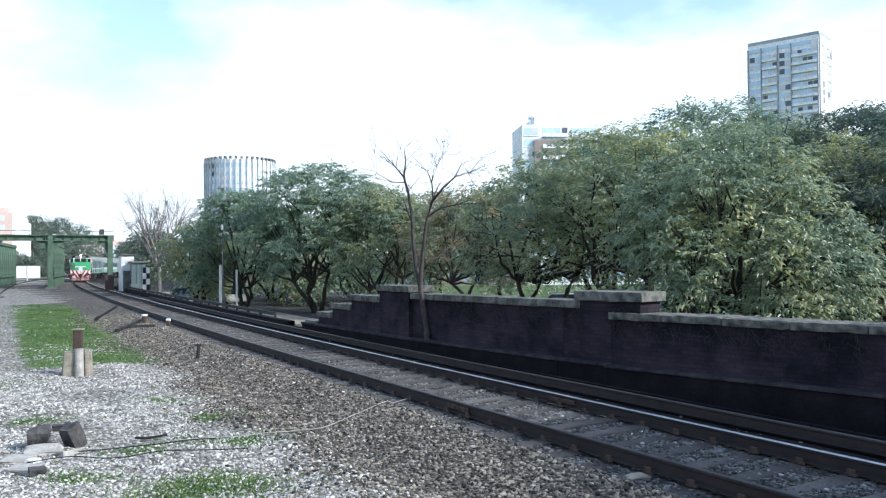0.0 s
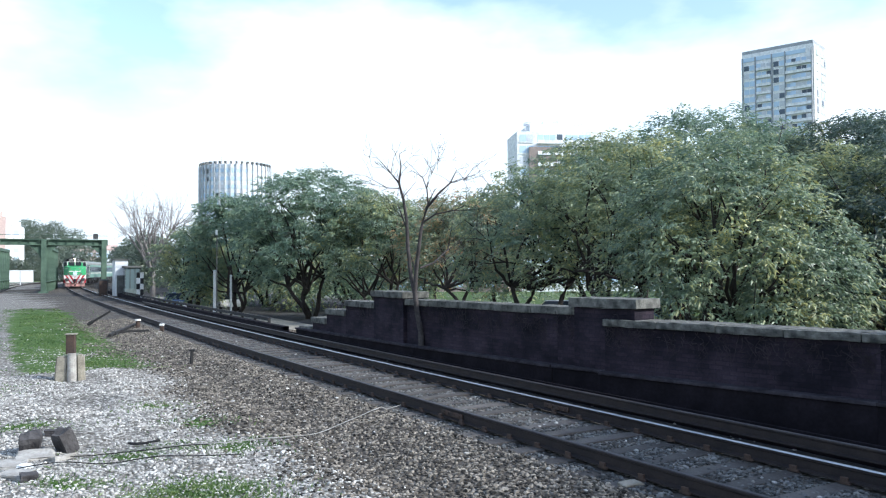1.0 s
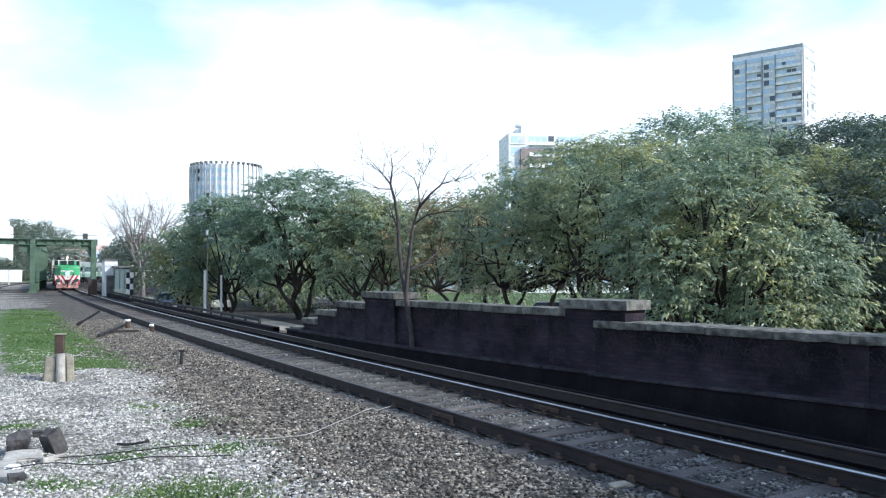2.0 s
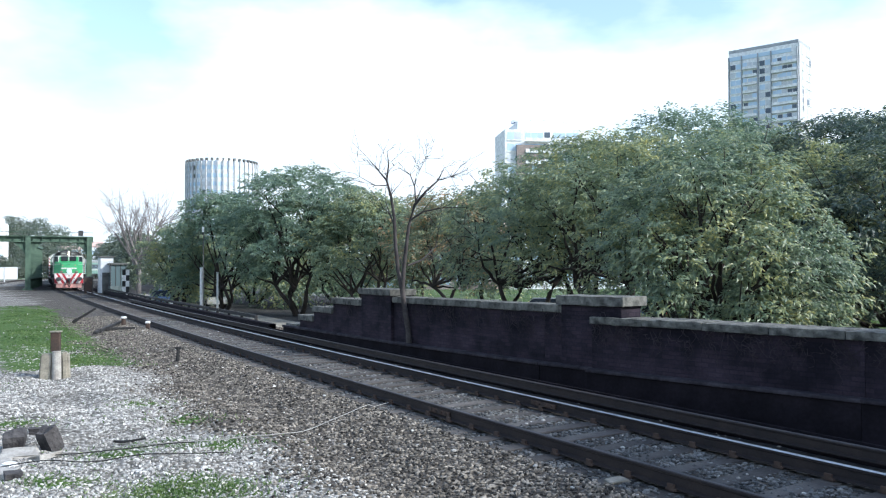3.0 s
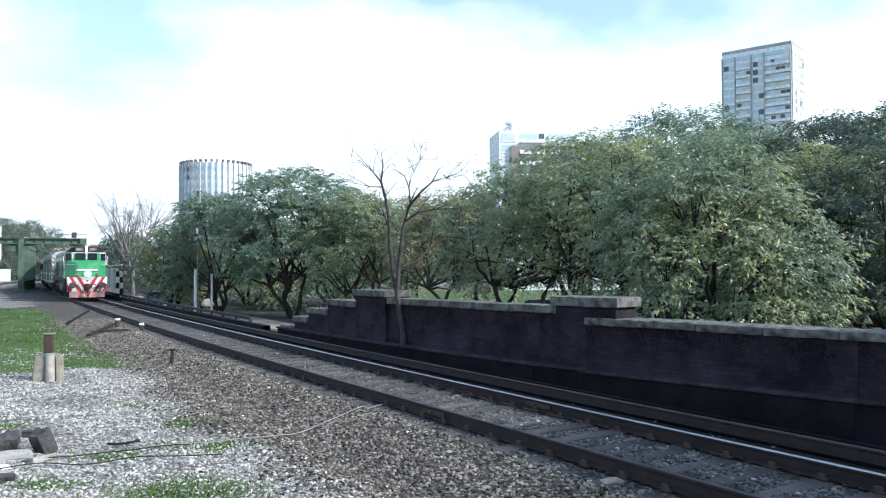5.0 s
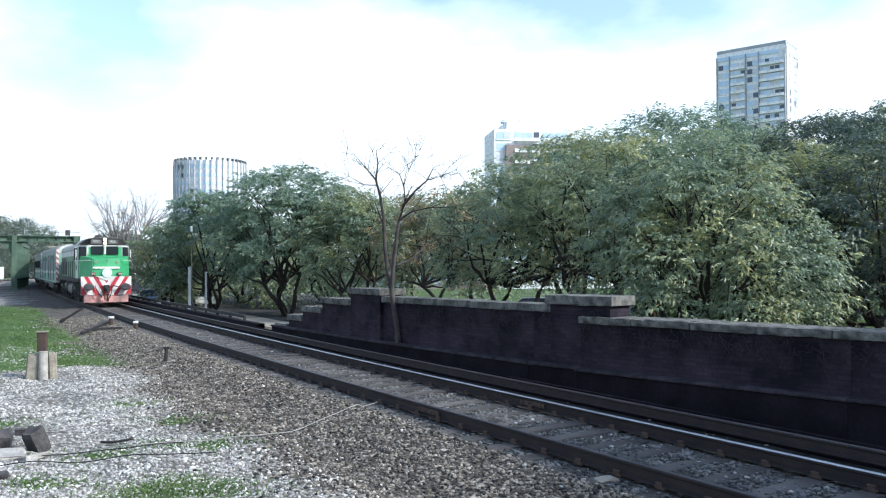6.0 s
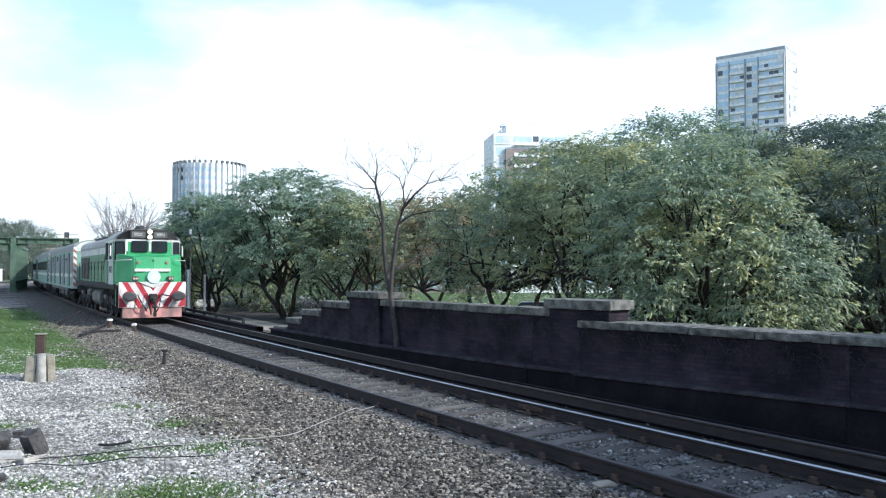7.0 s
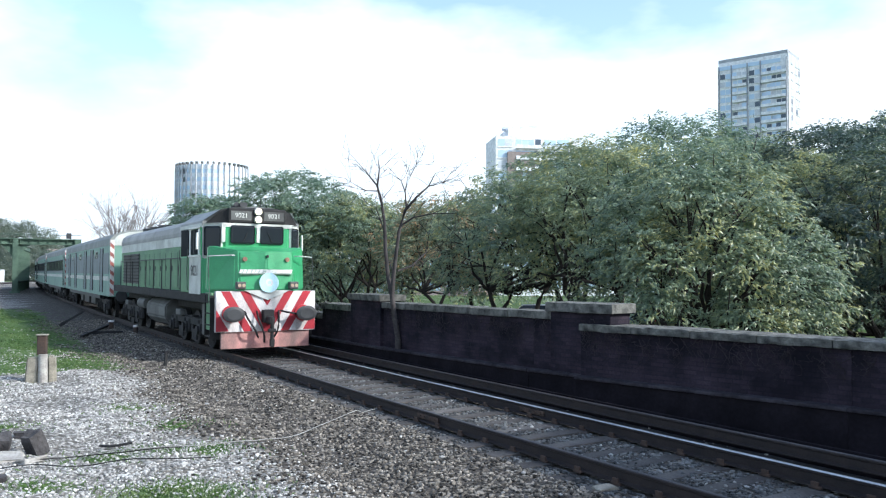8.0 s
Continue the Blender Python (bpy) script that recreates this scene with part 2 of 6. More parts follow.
M_COACH_BAND = mat("coach_grey_blue_band", (0.105, 0.15, 0.175), (0.07, 0.105, 0.125), scale=1.2, rough=0.45, bump=0.03)
M_COACH_ROOF = mat("coach_roof_grey", (0.27, 0.285, 0.27), (0.18, 0.195, 0.1875), scale=0.8, rough=0.7, bump=0.05)
M_BRIDGE = mat("bridge_green_paint", (0.085, 0.14, 0.098), (0.04, 0.072, 0.052), scale=1.5, rough=0.7, bump=0.15)
M_CONC = mat("pale_concrete", (0.34, 0.31, 0.25), (0.19, 0.175, 0.14), scale=6, rough=0.9, bump=0.4, fine=35)
M_ROCK = mat("broken_grey_stone", (0.085, 0.08, 0.08), (0.03, 0.028, 0.03), scale=6, rough=0.95, bump=1.0, fine=20)
M_PALEROCK = mat("pale_broken_slab", (0.4, 0.384, 0.352), (0.272, 0.256, 0.232), scale=5, rough=0.9, bump=0.4, fine=25)
M_RUST = mat("rusted_iron", (0.075, 0.048, 0.036), (0.04, 0.03, 0.026), scale=8, rough=0.85, bump=0.3)
M_TWIG_FAR = mat("pale_far_twigs", (0.27, 0.245, 0.235), (0.19, 0.175, 0.17), scale=4, rough=0.95, bump=0.1)
M_BARK = mat("grey_brown_bark", (0.075, 0.066, 0.064), (0.036, 0.031, 0.031), scale=5, rough=0.95, bump=0.6, fine=22)
M_BARK_DK = mat("dark_tree_bark", (0.045, 0.037, 0.032), (0.025, 0.022, 0.02), scale=3, rough=0.95, bump=0.5, fine=18)
M_PLATE = mat("soiled_white_paint", (0.74, 0.72, 0.70), (0.36, 0.32, 0.31), scale=2.0, rough=0.6, bump=0.05, streak=0.5)
M_GLASS_SIDE = mat("dull_side_glass", (0.016, 0.02, 0.024), (0.028, 0.032, 0.036), scale=2, rough=0.75, bump=0.0, spec=0.05)
M_AMBER = mat("amber_lens", (0.36, 0.22, 0.15), (0.24, 0.14, 0.10), scale=8, rough=0.3, bump=0.0)
M_LEAF = leaf_mat("leaf_green", (0.15, 0.22, 0.15), (0.25, 0.325, 0.20), (0.48, 0.47, 0.19))
M_LEAF_B = leaf_mat("leaf_bluish_green", (0.13, 0.205, 0.15), (0.20, 0.295, 0.20), (0.32, 0.385, 0.22))
M_LEAF_Y = leaf_mat("leaf_yellow_green", (0.185, 0.25, 0.16), (0.30, 0.36, 0.20), (0.50, 0.48, 0.19))
M_LEAF_O = leaf_mat("leaf_browning", (0.15, 0.20, 0.13), (0.23, 0.27, 0.15), (0.60, 0.34, 0.16))
# darker copy of the leaf green: shade put into the right-hand trees' colour
M_LEAF_SHADE = leaf_mat("leaf_shaded_green", (0.065, 0.105, 0.085), (0.10, 0.15, 0.11), (0.20, 0.23, 0.11))
M_LEAF_FAR = leaf_mat("leaf_far_green", (0.10, 0.135, 0.10), (0.135, 0.17, 0.12), (0.18, 0.21, 0.14))
M_GRASS = leaf_mat("grass_blade", (0.06, 0.12, 0.03), (0.10, 0.175, 0.045), (0.18, 0.24, 0.08))
M_CABLE = mat("pale_cable_sheath", (0.34, 0.335, 0.315), (0.22, 0.215, 0.2), scale=6, rough=0.7, bump=0.1)
# facade white darkened to offset full sun on the end wall; also fins, posts
M_TOWER_END = mat("grey_sun_offset_render", (0.53, 0.54, 0.55), (0.44, 0.455, 0.47), scale=0.15, rough=0.9, bump=0.0, fine=1.2)
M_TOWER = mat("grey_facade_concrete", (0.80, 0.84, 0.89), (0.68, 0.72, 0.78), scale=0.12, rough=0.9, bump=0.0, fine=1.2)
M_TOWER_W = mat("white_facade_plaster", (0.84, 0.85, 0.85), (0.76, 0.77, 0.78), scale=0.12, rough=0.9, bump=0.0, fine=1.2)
# glass paled and blued: distance haze and sky reflection put into its colour
M_WIN_FAR = glass_mat("hazed_facade_glass", (0.52, 0.66, 0.80), 0.3)
M_WIN_DARK = glass_mat("facade_glass_dark", (0.10, 0.13, 0.17), 0.3)
M_PILASTER = mat("grey_cladding", (0.40, 0.42, 0.45), (0.32, 0.34, 0.37), scale=0.3, rough=0.8, bump=0.0, fine=2)
M_BLIND = mat("pale_window_blind", (0.66, 0.69, 0.72), (0.55, 0.58, 0.62), scale=0.4, rough=0.8, bump=0.0)
M_CABIN_GLASS = glass_mat("cabin_glass", (0.10, 0.14, 0.15), 0.15)
M_CABIN_PANEL = mat("grey_green_panel", (0.12, 0.15, 0.15), (0.07, 0.095, 0.095), scale=2, rough=0.6, bump=0.05)
# brick red paled to carry the distance haze in its colour
M_BRICKRED = mat("hazed_red_brick", (0.56, 0.42, 0.38), (0.50, 0.38, 0.36), scale=0.2, rough=0.9, bump=0.0, fine=2)
M_BRICKDULL = mat("brown_brick_facing", (0.30, 0.25, 0.23), (0.24, 0.20, 0.19), scale=0.4, rough=0.9, bump=0.0, fine=2)
M_CAR_BLUE = mat("blue_car_paint", (0.12, 0.19, 0.32), (0.10, 0.16, 0.28), scale=2, rough=0.25, bump=0, spec=0.6)
M_CAR_WHITE = mat("white_car_paint", (0.78, 0.78, 0.78), (0.7, 0.7, 0.7), scale=2, rough=0.25, bump=0, spec=0.6)
M_CAR_GREY = mat("grey_car_paint", (0.26, 0.27, 0.29), (0.2, 0.21, 0.23), scale=2, rough=0.3, bump=0, spec=0.6)
M_RUBBER = mat("tyre_rubber", (0.02, 0.02, 0.02), (0.03, 0.03, 0.03), scale=5, rough=0.9, bump=0.1)
M_SHEET = mat("white_sheet_metal", (0.72, 0.74, 0.75), (0.6, 0.62, 0.63), scale=2, rough=0.5, bump=0.05)


# ---- mesh helpers ----
def holder(name, m=None):
    ob = new(name)
    ob.empty_display_size = 0.2
    if m is not None:
        ob.matrix_world = m
    return ob


def part(name, bm, material, parent=None, label="", smooth=False):
    me = bpy.data.meshes.new(name)
    bmesh.ops.recalc_face_normals(bm, faces=bm.faces)
    if smooth:
        for fc in bm.faces:
            fc.smooth = True
    bm.to_mesh(me)
    bm.free()
    me.materials.append(material)
    ob = new(name, me)
    if parent is not None:
        ob.parent = parent
    return tagged(ob, label)


def share(name, mesh, parent, m, label=""):
    ob = new(name, mesh)
    ob.parent = parent
    ob.matrix_basis = m
    return tagged(ob, label)


def raw(name, verts, faces, material, parent=None, label="", smooth=False):
    me = bpy.data.meshes.new(name)
    verts = np.asarray(verts, np.float32)
    faces = np.asarray(faces, np.int32)
    me.vertices.add(len(verts))
    me.vertices.foreach_set("co", verts.ravel())
    k = faces.shape[1]
    me.loops.add(faces.size)
    me.loops.foreach_set("vertex_index", faces.ravel())
    me.polygons.add(len(faces))
    me.polygons.foreach_set("loop_start", np.arange(0, faces.size, k, dtype=np.int32))
    me.polygons.foreach_set("use_smooth", np.full(len(faces), smooth))
    me.update(calc_edges=True)
    me.validate()
    me.materials.append(material)
    ob = new(name, me)
    if parent is not None:
        ob.parent = parent
    return tagged(ob, label)


def box(bm, c, size, bevel=0.0, m=None):
    r = bmesh.ops.create_cube(bm, size=1.0)
    bmesh.ops.scale(bm, vec=size, verts=r["verts"])
    bmesh.ops.translate(bm, vec=c, verts=r["verts"])
    vs = r["verts"]
    if bevel:
        es = list({e for v in vs for e in v.link_edges})
        out = bmesh.ops.bevel(bm, geom=es, offset=bevel, segments=2, affect="EDGES", profile=0.5)
        vs = list({v for fc in out["faces"] for v in fc.verts} | {v for v in vs if v.is_valid})
    if m is not None:
        bmesh.ops.transform(bm, matrix=m, verts=vs)
    return bm


def cyl(bm, p, q, r1, r2=None, n=16):
    p, q = Vector(p), Vector(q)
    d = q - p
    m = Matrix.Translation((p + q) / 2) @ d.to_track_quat("Z", "Y").to_matrix().to_4x4()
    bmesh.ops.create_cone(bm, cap_ends=True, segments=n, radius1=r1, radius2=r1 if r2 is None else r2, depth=d.length, matrix=m)
    return bm


def prism(bm, profile, y0, y1, axis="y"):
    """A closed outline (x, z) drawn out along y."""
    a = [bm.verts.new((x, y0, z)) for x, z in profile]
    b = [bm.verts.new((x, y1, z)) for x, z in profile]
    bm.faces.new(a)
    bm.faces.new(b[::-1])
    for i in range(len(a)):
        j = (i + 1) % len(a)
        bm.faces.new((a[i], b[i], b[j], a[j]))
    return bm


def plan_prism(bm, outline, z0, z1, shift=(0, 0)):
    """A closed outline (x, y) raised from z0 to z1; shift moves the top."""
    a = [bm.verts.new((x, y, z0)) for x, y in outline]
    b = [bm.verts.new((x + shift[0], y + shift[1], z1)) for x, y in outline]
    bm.faces.new(a)
    bm.faces.new(b[::-1])
    for i in range(len(a)):
        j = (i + 1) % len(a)
        bm.faces.new((a[i], b[i], b[j], a[j]))
    return bm


def B():
    return bmesh.new()


def tubes(paths, n=6):
    """Vertices and faces of tubes along paths of (point, radius)."""
    V, F, base = [], [], 0
    ang = np.linspace(0, 2 * np.pi, n, endpoint=False)
    for path in paths:
        P = np.array([p for p, _ in path], float)
        R = np.array([r for _, r in path], float)
        T = np.gradient(P, axis=0)
        T /= np.linalg.norm(T, axis=1)[:, None] + 1e-9
        ref = np.where(np.abs(T[:, 2:3]) > 0.9, np.array([[1.0, 0, 0]]), np.array([[0, 0, 1.0]]))
        A = np.cross(T, ref)
        A /= np.linalg.norm(A, axis=1)[:, None] + 1e-9
        C = np.cross(T, A)
        ring = P[:, None, :] + R[:, None, None] * (A[:, None, :] * np.cos(ang)[None, :, None] + C[:, None, :] * np.sin(ang)[None, :, None])
        V.append(ring.reshape(-1, 3))
        k = len(P)
        i = np.arange(k - 1)[:, None] * n
        j = np.arange(n)[None, :]
        jn = (j + 1) % n
        F.append((np.stack([i + j, i + jn, i + n + jn, i + n + j], -1) + base).reshape(-1, 4))
        base += k * n
    return np.concatenate(V), np.concatenate(F)


def words(text, size, material, parent, m, name="lettering", label=""):
    cu = bpy.data.curves.new(name, "FONT")
    cu.body, cu.size, cu.extrude, cu.align_x, cu.align_y = text, size, 0.004, "CENTER", "CENTER"
    tmp = new("tmp_text", cu)
    me = bpy.data.meshes.new_from_object(tmp.evaluated_get(bpy.context.evaluated_depsgraph_get()))
    bpy.data.objects.remove(tmp)
    me.materials.clear()
    me.materials.append(material)
    ob = new(name, me)
    ob.parent = parent
    ob.matrix_basis = m
    return tagged(ob, label)


# ---- the line of the track ----
KNOTS, BENDS = (-30, 0, 30, 60, 100, 130, 260), (-0.00198, -0.00121, -0.00047, -0.00044, -0.0012, -0.0036, -0.0045)
_s = np.arange(-60, 300.01, 0.5)
_k = np.interp(_s, KNOTS, BENDS)
_i0 = int(np.argmin(abs(_s)))


def _sum(v):
    return np.concatenate([[0], np.cumsum((v[1:] + v[:-1]) / 2 * 0.5)])


_h = _sum(_k)
_h = _h - _h[_i0] + 0.55062
_x = _sum(-np.sin(_h))
_x = _x - _x[_i0] - 2.716
_y = _sum(np.cos(_h))
_y = _y - _y[_i0] + 18.08644


def line(s):
    """Place and heading of the track's middle, s metres along it."""
    return np.interp(s, _s, _x), np.interp(s, _s, _y), np.interp(s, _s, _h)


def on_line(s, off, z=0.0):
    x, y, hd = line(s)
    return Vector((x + off * math.cos(hd), y + off * math.sin(hd), z))


def line_pose(s, off=0.0, z=0.0):
    x, y, hd = line(s)
    return pose(x + off * math.cos(hd), y + off * math.sin(hd), z, 0, 0, math.degrees(hd))


def along(x, y):
    """s and offset (to the far side) of points of the plan."""
    x, y = np.asarray(x, float), np.asarray(y, float)
    d = (x[..., None] - _x) ** 2 + (y[..., None] - _y) ** 2
    i = d.argmin(-1)
    return _s[i], (x - _x[i]) * np.cos(_h[i]) + (y - _y[i]) * np.sin(_h[i])


# ---- ground ----
WALL = [(-6.6, 28.3), (-1.2, 20.3), (1.85, 16.2), (6.1, 11.8), (15.5, 2.1)]   # foot of the parapet's face
STREET = -1.25


def wall_side(x, y):
    """Distance behind the parapet's face (positive on the street's side)."""
    x, y = np.asarray(x, float), np.asarray(y, float)
    best = np.full(x.shape, 1e9)
    out = np.zeros(x.shape)
    for (ax, ay), (bx, by) in zip(WALL[:-1], WALL[1:]):
        dx, dy = bx - ax, by - ay
        L = math.hypot(dx, dy)
        t = np.clip(((x - ax) * dx + (y - ay) * dy) / L / L, 0, 1)
        d = np.hypot(x - ax - t * dx, y - ay - t * dy)
        side = ((y - ay) * dx - (x - ax) * dy) / L
        near = d < best
        out = np.where(near, side, out)
        best = np.where(near, d, best)
    return out


def bumps(x, y):
    return 0.035 * np.sin(x * 1.7 + 1.3 * np.sin(y * 0.9)) * np.sin(y * 1.3 + 0.7) + 0.02 * np.sin(x * 4.1 + y * 2.3) + 0.012 * np.sin(x * 7.7 - y * 6.1)


def height(x, y):
    s, off = along(x, y)
    z = -0.14 + bumps(x, y) * np.clip((np.abs(off) - 1.3) / 1.5, 0, 1)
    z = np.where((off < 1.3) & (off > -1.45), -0.205, z)
    z = z - 0.62 * np.clip((off - 1.95) / 0.12, 0, 1) * (s < 13)
    z = z - 0.09 * np.exp(-((off + 2.9) / 0.8) ** 2)
    drop_open = np.clip((off - 3.0) / 2.5, 0, 1)
    drop_wall = np.clip((wall_side(x, y) - 0.12) / 0.2, 0, 1)
    behind = np.where(s < 11.5, drop_wall, drop_open)
    behind = behind * behind * (3 - 2 * behind)
    left = np.clip((-off - 30) / 25, 0, 1)
    return z * (1 - behind) + STREET * behind - 1.0 * left


def spaced(lo, hi, step, far, grow=1.16):
    mid = list(np.arange(lo, hi, step))
    a, d = [hi], step
    while a[-1] < far:
        d *= grow
        a.append(a[-1] + d)
    b, d = [lo - step], step
    while b[-1] > -far:
        d *= grow
        b.append(b[-1] - d)
    return np.array(b[::-1] + mid + a)


def make_ground():
    xs, ys = spaced(-15, 9, 0.2, 3000), spaced(5, 34, 0.22, 3000)
    X, Y = np.meshgrid(xs, ys)
    Z = np.concatenate([height(X[i:i + 20], Y[i:i + 20]) for i in range(0, len(ys), 20)])
    S, O = np.concatenate([np.stack(along(X[i:i + 20], Y[i:i + 20]), -1) for i in range(0, len(ys), 20)]).transpose(2, 0, 1)
    nx, ny = len(xs), len(ys)
    i, j = np.meshgrid(np.arange(nx - 1), np.arange(ny - 1))
    a = (j * nx + i).ravel()
    F = np.stack([a, a + 1, a + nx + 1, a + nx], -1)
    ob = raw("ground", np.stack([X, Y, Z], -1).reshape(-1, 3), F, M_GROUND, smooth=True)
    edge = -3.8 - 0.35 * np.clip((-S - 2) / 6, 0, 1) + 0.3 * np.sin(S * 0.6) + 0.2 * np.sin(S * 1.7)
    ballast = np.clip((O - edge) / 0.8 + 0.5, 0, 1) * (O < 6)
    far_dirt = np.clip((S - 12) / 25, 0, np.where(O > -2.4, 0.45, 0.28))
    ballast = np.maximum(ballast, far_dirt * (O < 4))
    grass = 1.1 * np.exp(-(((O + 5.0) / 1.5) ** 4)) * np.clip((S - 2.5) / 1.5, 0, 1) * np.clip((40 - S) / 8, 0, 1)
    for cx, cy, rr in ((-2.75, 8.15, 0.66), (-4.1, 9.9, 0.4), (-3.1, 10.3, 0.45), (-6.4, 11.6, 0.5), (-4.2, 8.5, 0.4), (-9.7, 15.2, 0.9), (-4.0, 12.0, 0.4), (-5.2, 13.4, 0.4)):
        grass = np.maximum(grass, 0.78 * np.exp(-(((X - cx) / rr) ** 2 + ((Y - cy) / (rr * 0.8)) ** 2)))
    grass = np.maximum(grass, np.clip((-O - 9) / 3, 0, 0.62))
    street = (((Z < -0.9) & (O > 0)) | ((O > 1.35) & (S < 12))).astype(float)
    park = np.clip((O - 24) / 6, 0, 1) * street
    col = np.stack([ballast, np.maximum(grass * (1 - street), park * 0.6), street * (1 - park), np.ones_like(S)], -1).reshape(-1, 4)
    at = ob.data.attributes.new("zone", "FLOAT_COLOR", "POINT")
    at.data.foreach_set("color", np.clip(col, 0, 1).astype(np.float32).ravel())
    tagged(ob, "gravel, brown ballast and turf strip beside the railway", "ground", kind="structure")


make_ground()


# ---- track ----
GAUGE = 0.873        # from the middle to each rail's middle
RAIL_PROFILE = [(-0.07, -0.165), (0.07, -0.165), (0.07, -0.15), (0.012, -0.135), (0.012, -0.045), (0.036, -0.03), (0.036, -0.006), (0.028, 0.0), (-0.028, 0.0), (-0.036, -0.006), (-0.036, -0.03), (-0.012, -0.045), (-0.012, -0.135), (-0.07, -0.15)]


def swept(profile, ss, off, dz=0.0, closed=True):
    P = []
    for s in ss:
        x, y, hd = line(s)
        for u, z in profile:
            o = off + u
            P.append((x + o * math.cos(hd), y + o * math.sin(hd), z + dz))
    k, n = len(ss), len(profile)
    F = []
    for i in range(k - 1):
        for j in range(n if closed else n - 1):
            jn = (j + 1) % n
            F.append((i * n + j, i * n + jn, (i + 1) * n + jn, (i + 1) * n + j))
    return P, F


def make_track():
    track = tagged(holder("railway_track"), "single broad-gauge track with rusty rails on worn sleepers", "railway track", kind="structure")
    ss = np.concatenate([np.arange(-24, 60, 1.0), np.arange(60, 231, 3.0)])
    for off in (-GAUGE, GAUGE):
        r = raw("rail", *swept(RAIL_PROFILE, ss, off), M_RAIL, track, "rusty steel rail with a worn head")
        head = [(-0.034, -0.004), (-0.026, 0.003), (0.024, 0.003), (0.030, -0.003)]
        if off > 0:
            raw("running_surface", *swept(head, ss, off, closed=False), M_RAILTOP, r, "bright polished running surface")
        else:
            raw("running_surface", *swept(head, ss, off, closed=False), M_RAILDULL, r, "dull brown running surface")
    bm = B()
    box(bm, (0, 0, 0), (2.75, 0.25, 0.14), 0.012)
    sl = part("sleeper", bm, M_SLEEPER, track)
    sl.matrix_basis = line_pose(-14.0, 0.0, -0.253)
    rng = random.Random(5)
    s = -14.0
    bmc = B()
    box(bmc, (0, 0, 0), (0.20, 0.14, 0.035), 0.006)
    box(bmc, (-0.085, 0, 0.035), (0.03, 0.09, 0.05), 0.006)
    box(bmc, (0.085, 0, 0.035), (0.03, 0.09, 0.05), 0.006)
    chair = part("rail_chair", bmc, M_RUST, track)
    chair.matrix_basis = line_pose(-14.0, GAUGE, -0.165)
    while s < 110:
        s += 0.62
        m = line_pose(s, rng.uniform(-0.04, 0.04), -0.252 + rng.uniform(-0.014, 0.012)) @ pose(0, 0, 0, 0, rng.uniform(-0.5, 0.5), rng.uniform(-1.2, 1.2))
        share("sleeper", sl.data, track, m)
        if s < 14:
            for off in (-GAUGE, GAUGE):
                share("rail_chair", chair.data, track, line_pose(s, off, -0.165))
    for s, off in ((-6.55, GAUGE), (-6.2, -GAUGE)):
        bm = B()
        for u in (-0.03, 0.03):
            box(bm, (u, 0, -0.085), (0.022, 0.62, 0.075), 0.005)
            for k in (-0.22, -0.08, 0.08, 0.22):
                cyl(bm, (u, k, -0.085), (u * 1.9, k, -0.085), 0.018, n=6)
        part("fishplate", bm, M_RUST, track, "bolted joint bar on the rail").matrix_basis = line_pose(s, off)


make_track()


def make_side_rail():
    g = tagged(holder("lineside_channel"), "dark steel cable channel with a spare rail lying beside the track", "cable channel", kind="structure")
    ss = np.arange(-18, 40, 0.75)
    raw("spare_rail", *swept([(u * 0.9, z * 0.9) for u, z in RAIL_PROFILE], ss, 1.47, 0.10), M_RAIL, g, "rusty spare rail")
    raw("spare_rail_head", *swept([(-0.034, -0.010), (-0.026, 0.003), (0.026, 0.003), (0.034, -0.010)], ss, 1.47, 0.10, closed=False), M_RAILDULL, g, "dull brown head of the spare rail")
    ch = [(-0.16, -0.80), (0.16, -0.80), (0.16, 0.02), (0.13, 0.02), (0.13, -0.12), (-0.13, -0.12), (-0.13, 0.0), (-0.16, 0.0)]
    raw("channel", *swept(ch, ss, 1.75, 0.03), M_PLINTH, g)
    ss = np.arange(11, 76, 3.0)
    raw("edge_beam", *swept([(-0.12, -0.2), (0.12, -0.2), (0.12, 0.12), (-0.12, 0.12)], ss, 2.25, 0.0), M_PLINTH, g, "low dark edge beam")


make_side_rail()


def make_left_track():
    t2 = tagged(holder("siding_track"), "second rusty track curving away through the green portal", "railway track", kind="structure")
    ss = np.arange(30, 231, 3.0)
    off0 = -8.7
    for u in (-GAUGE, GAUGE):
        raw("rail", *swept(RAIL_PROFILE, ss, off0 + u, -0.02), M_RAIL, t2)
    bm = B()
    box(bm, (0, 0, 0), (2.6, 0.25, 0.14), 0.012)
    sl = part("sleeper", bm, M_SLEEPER, t2)
    sl.matrix_basis = line_pose(30, off0, -0.24)
    for i in range(90):
        share("sleeper", sl.data, t2, line_pose(30.7 + 0.7 * i, off0, -0.24))


make_left_track()


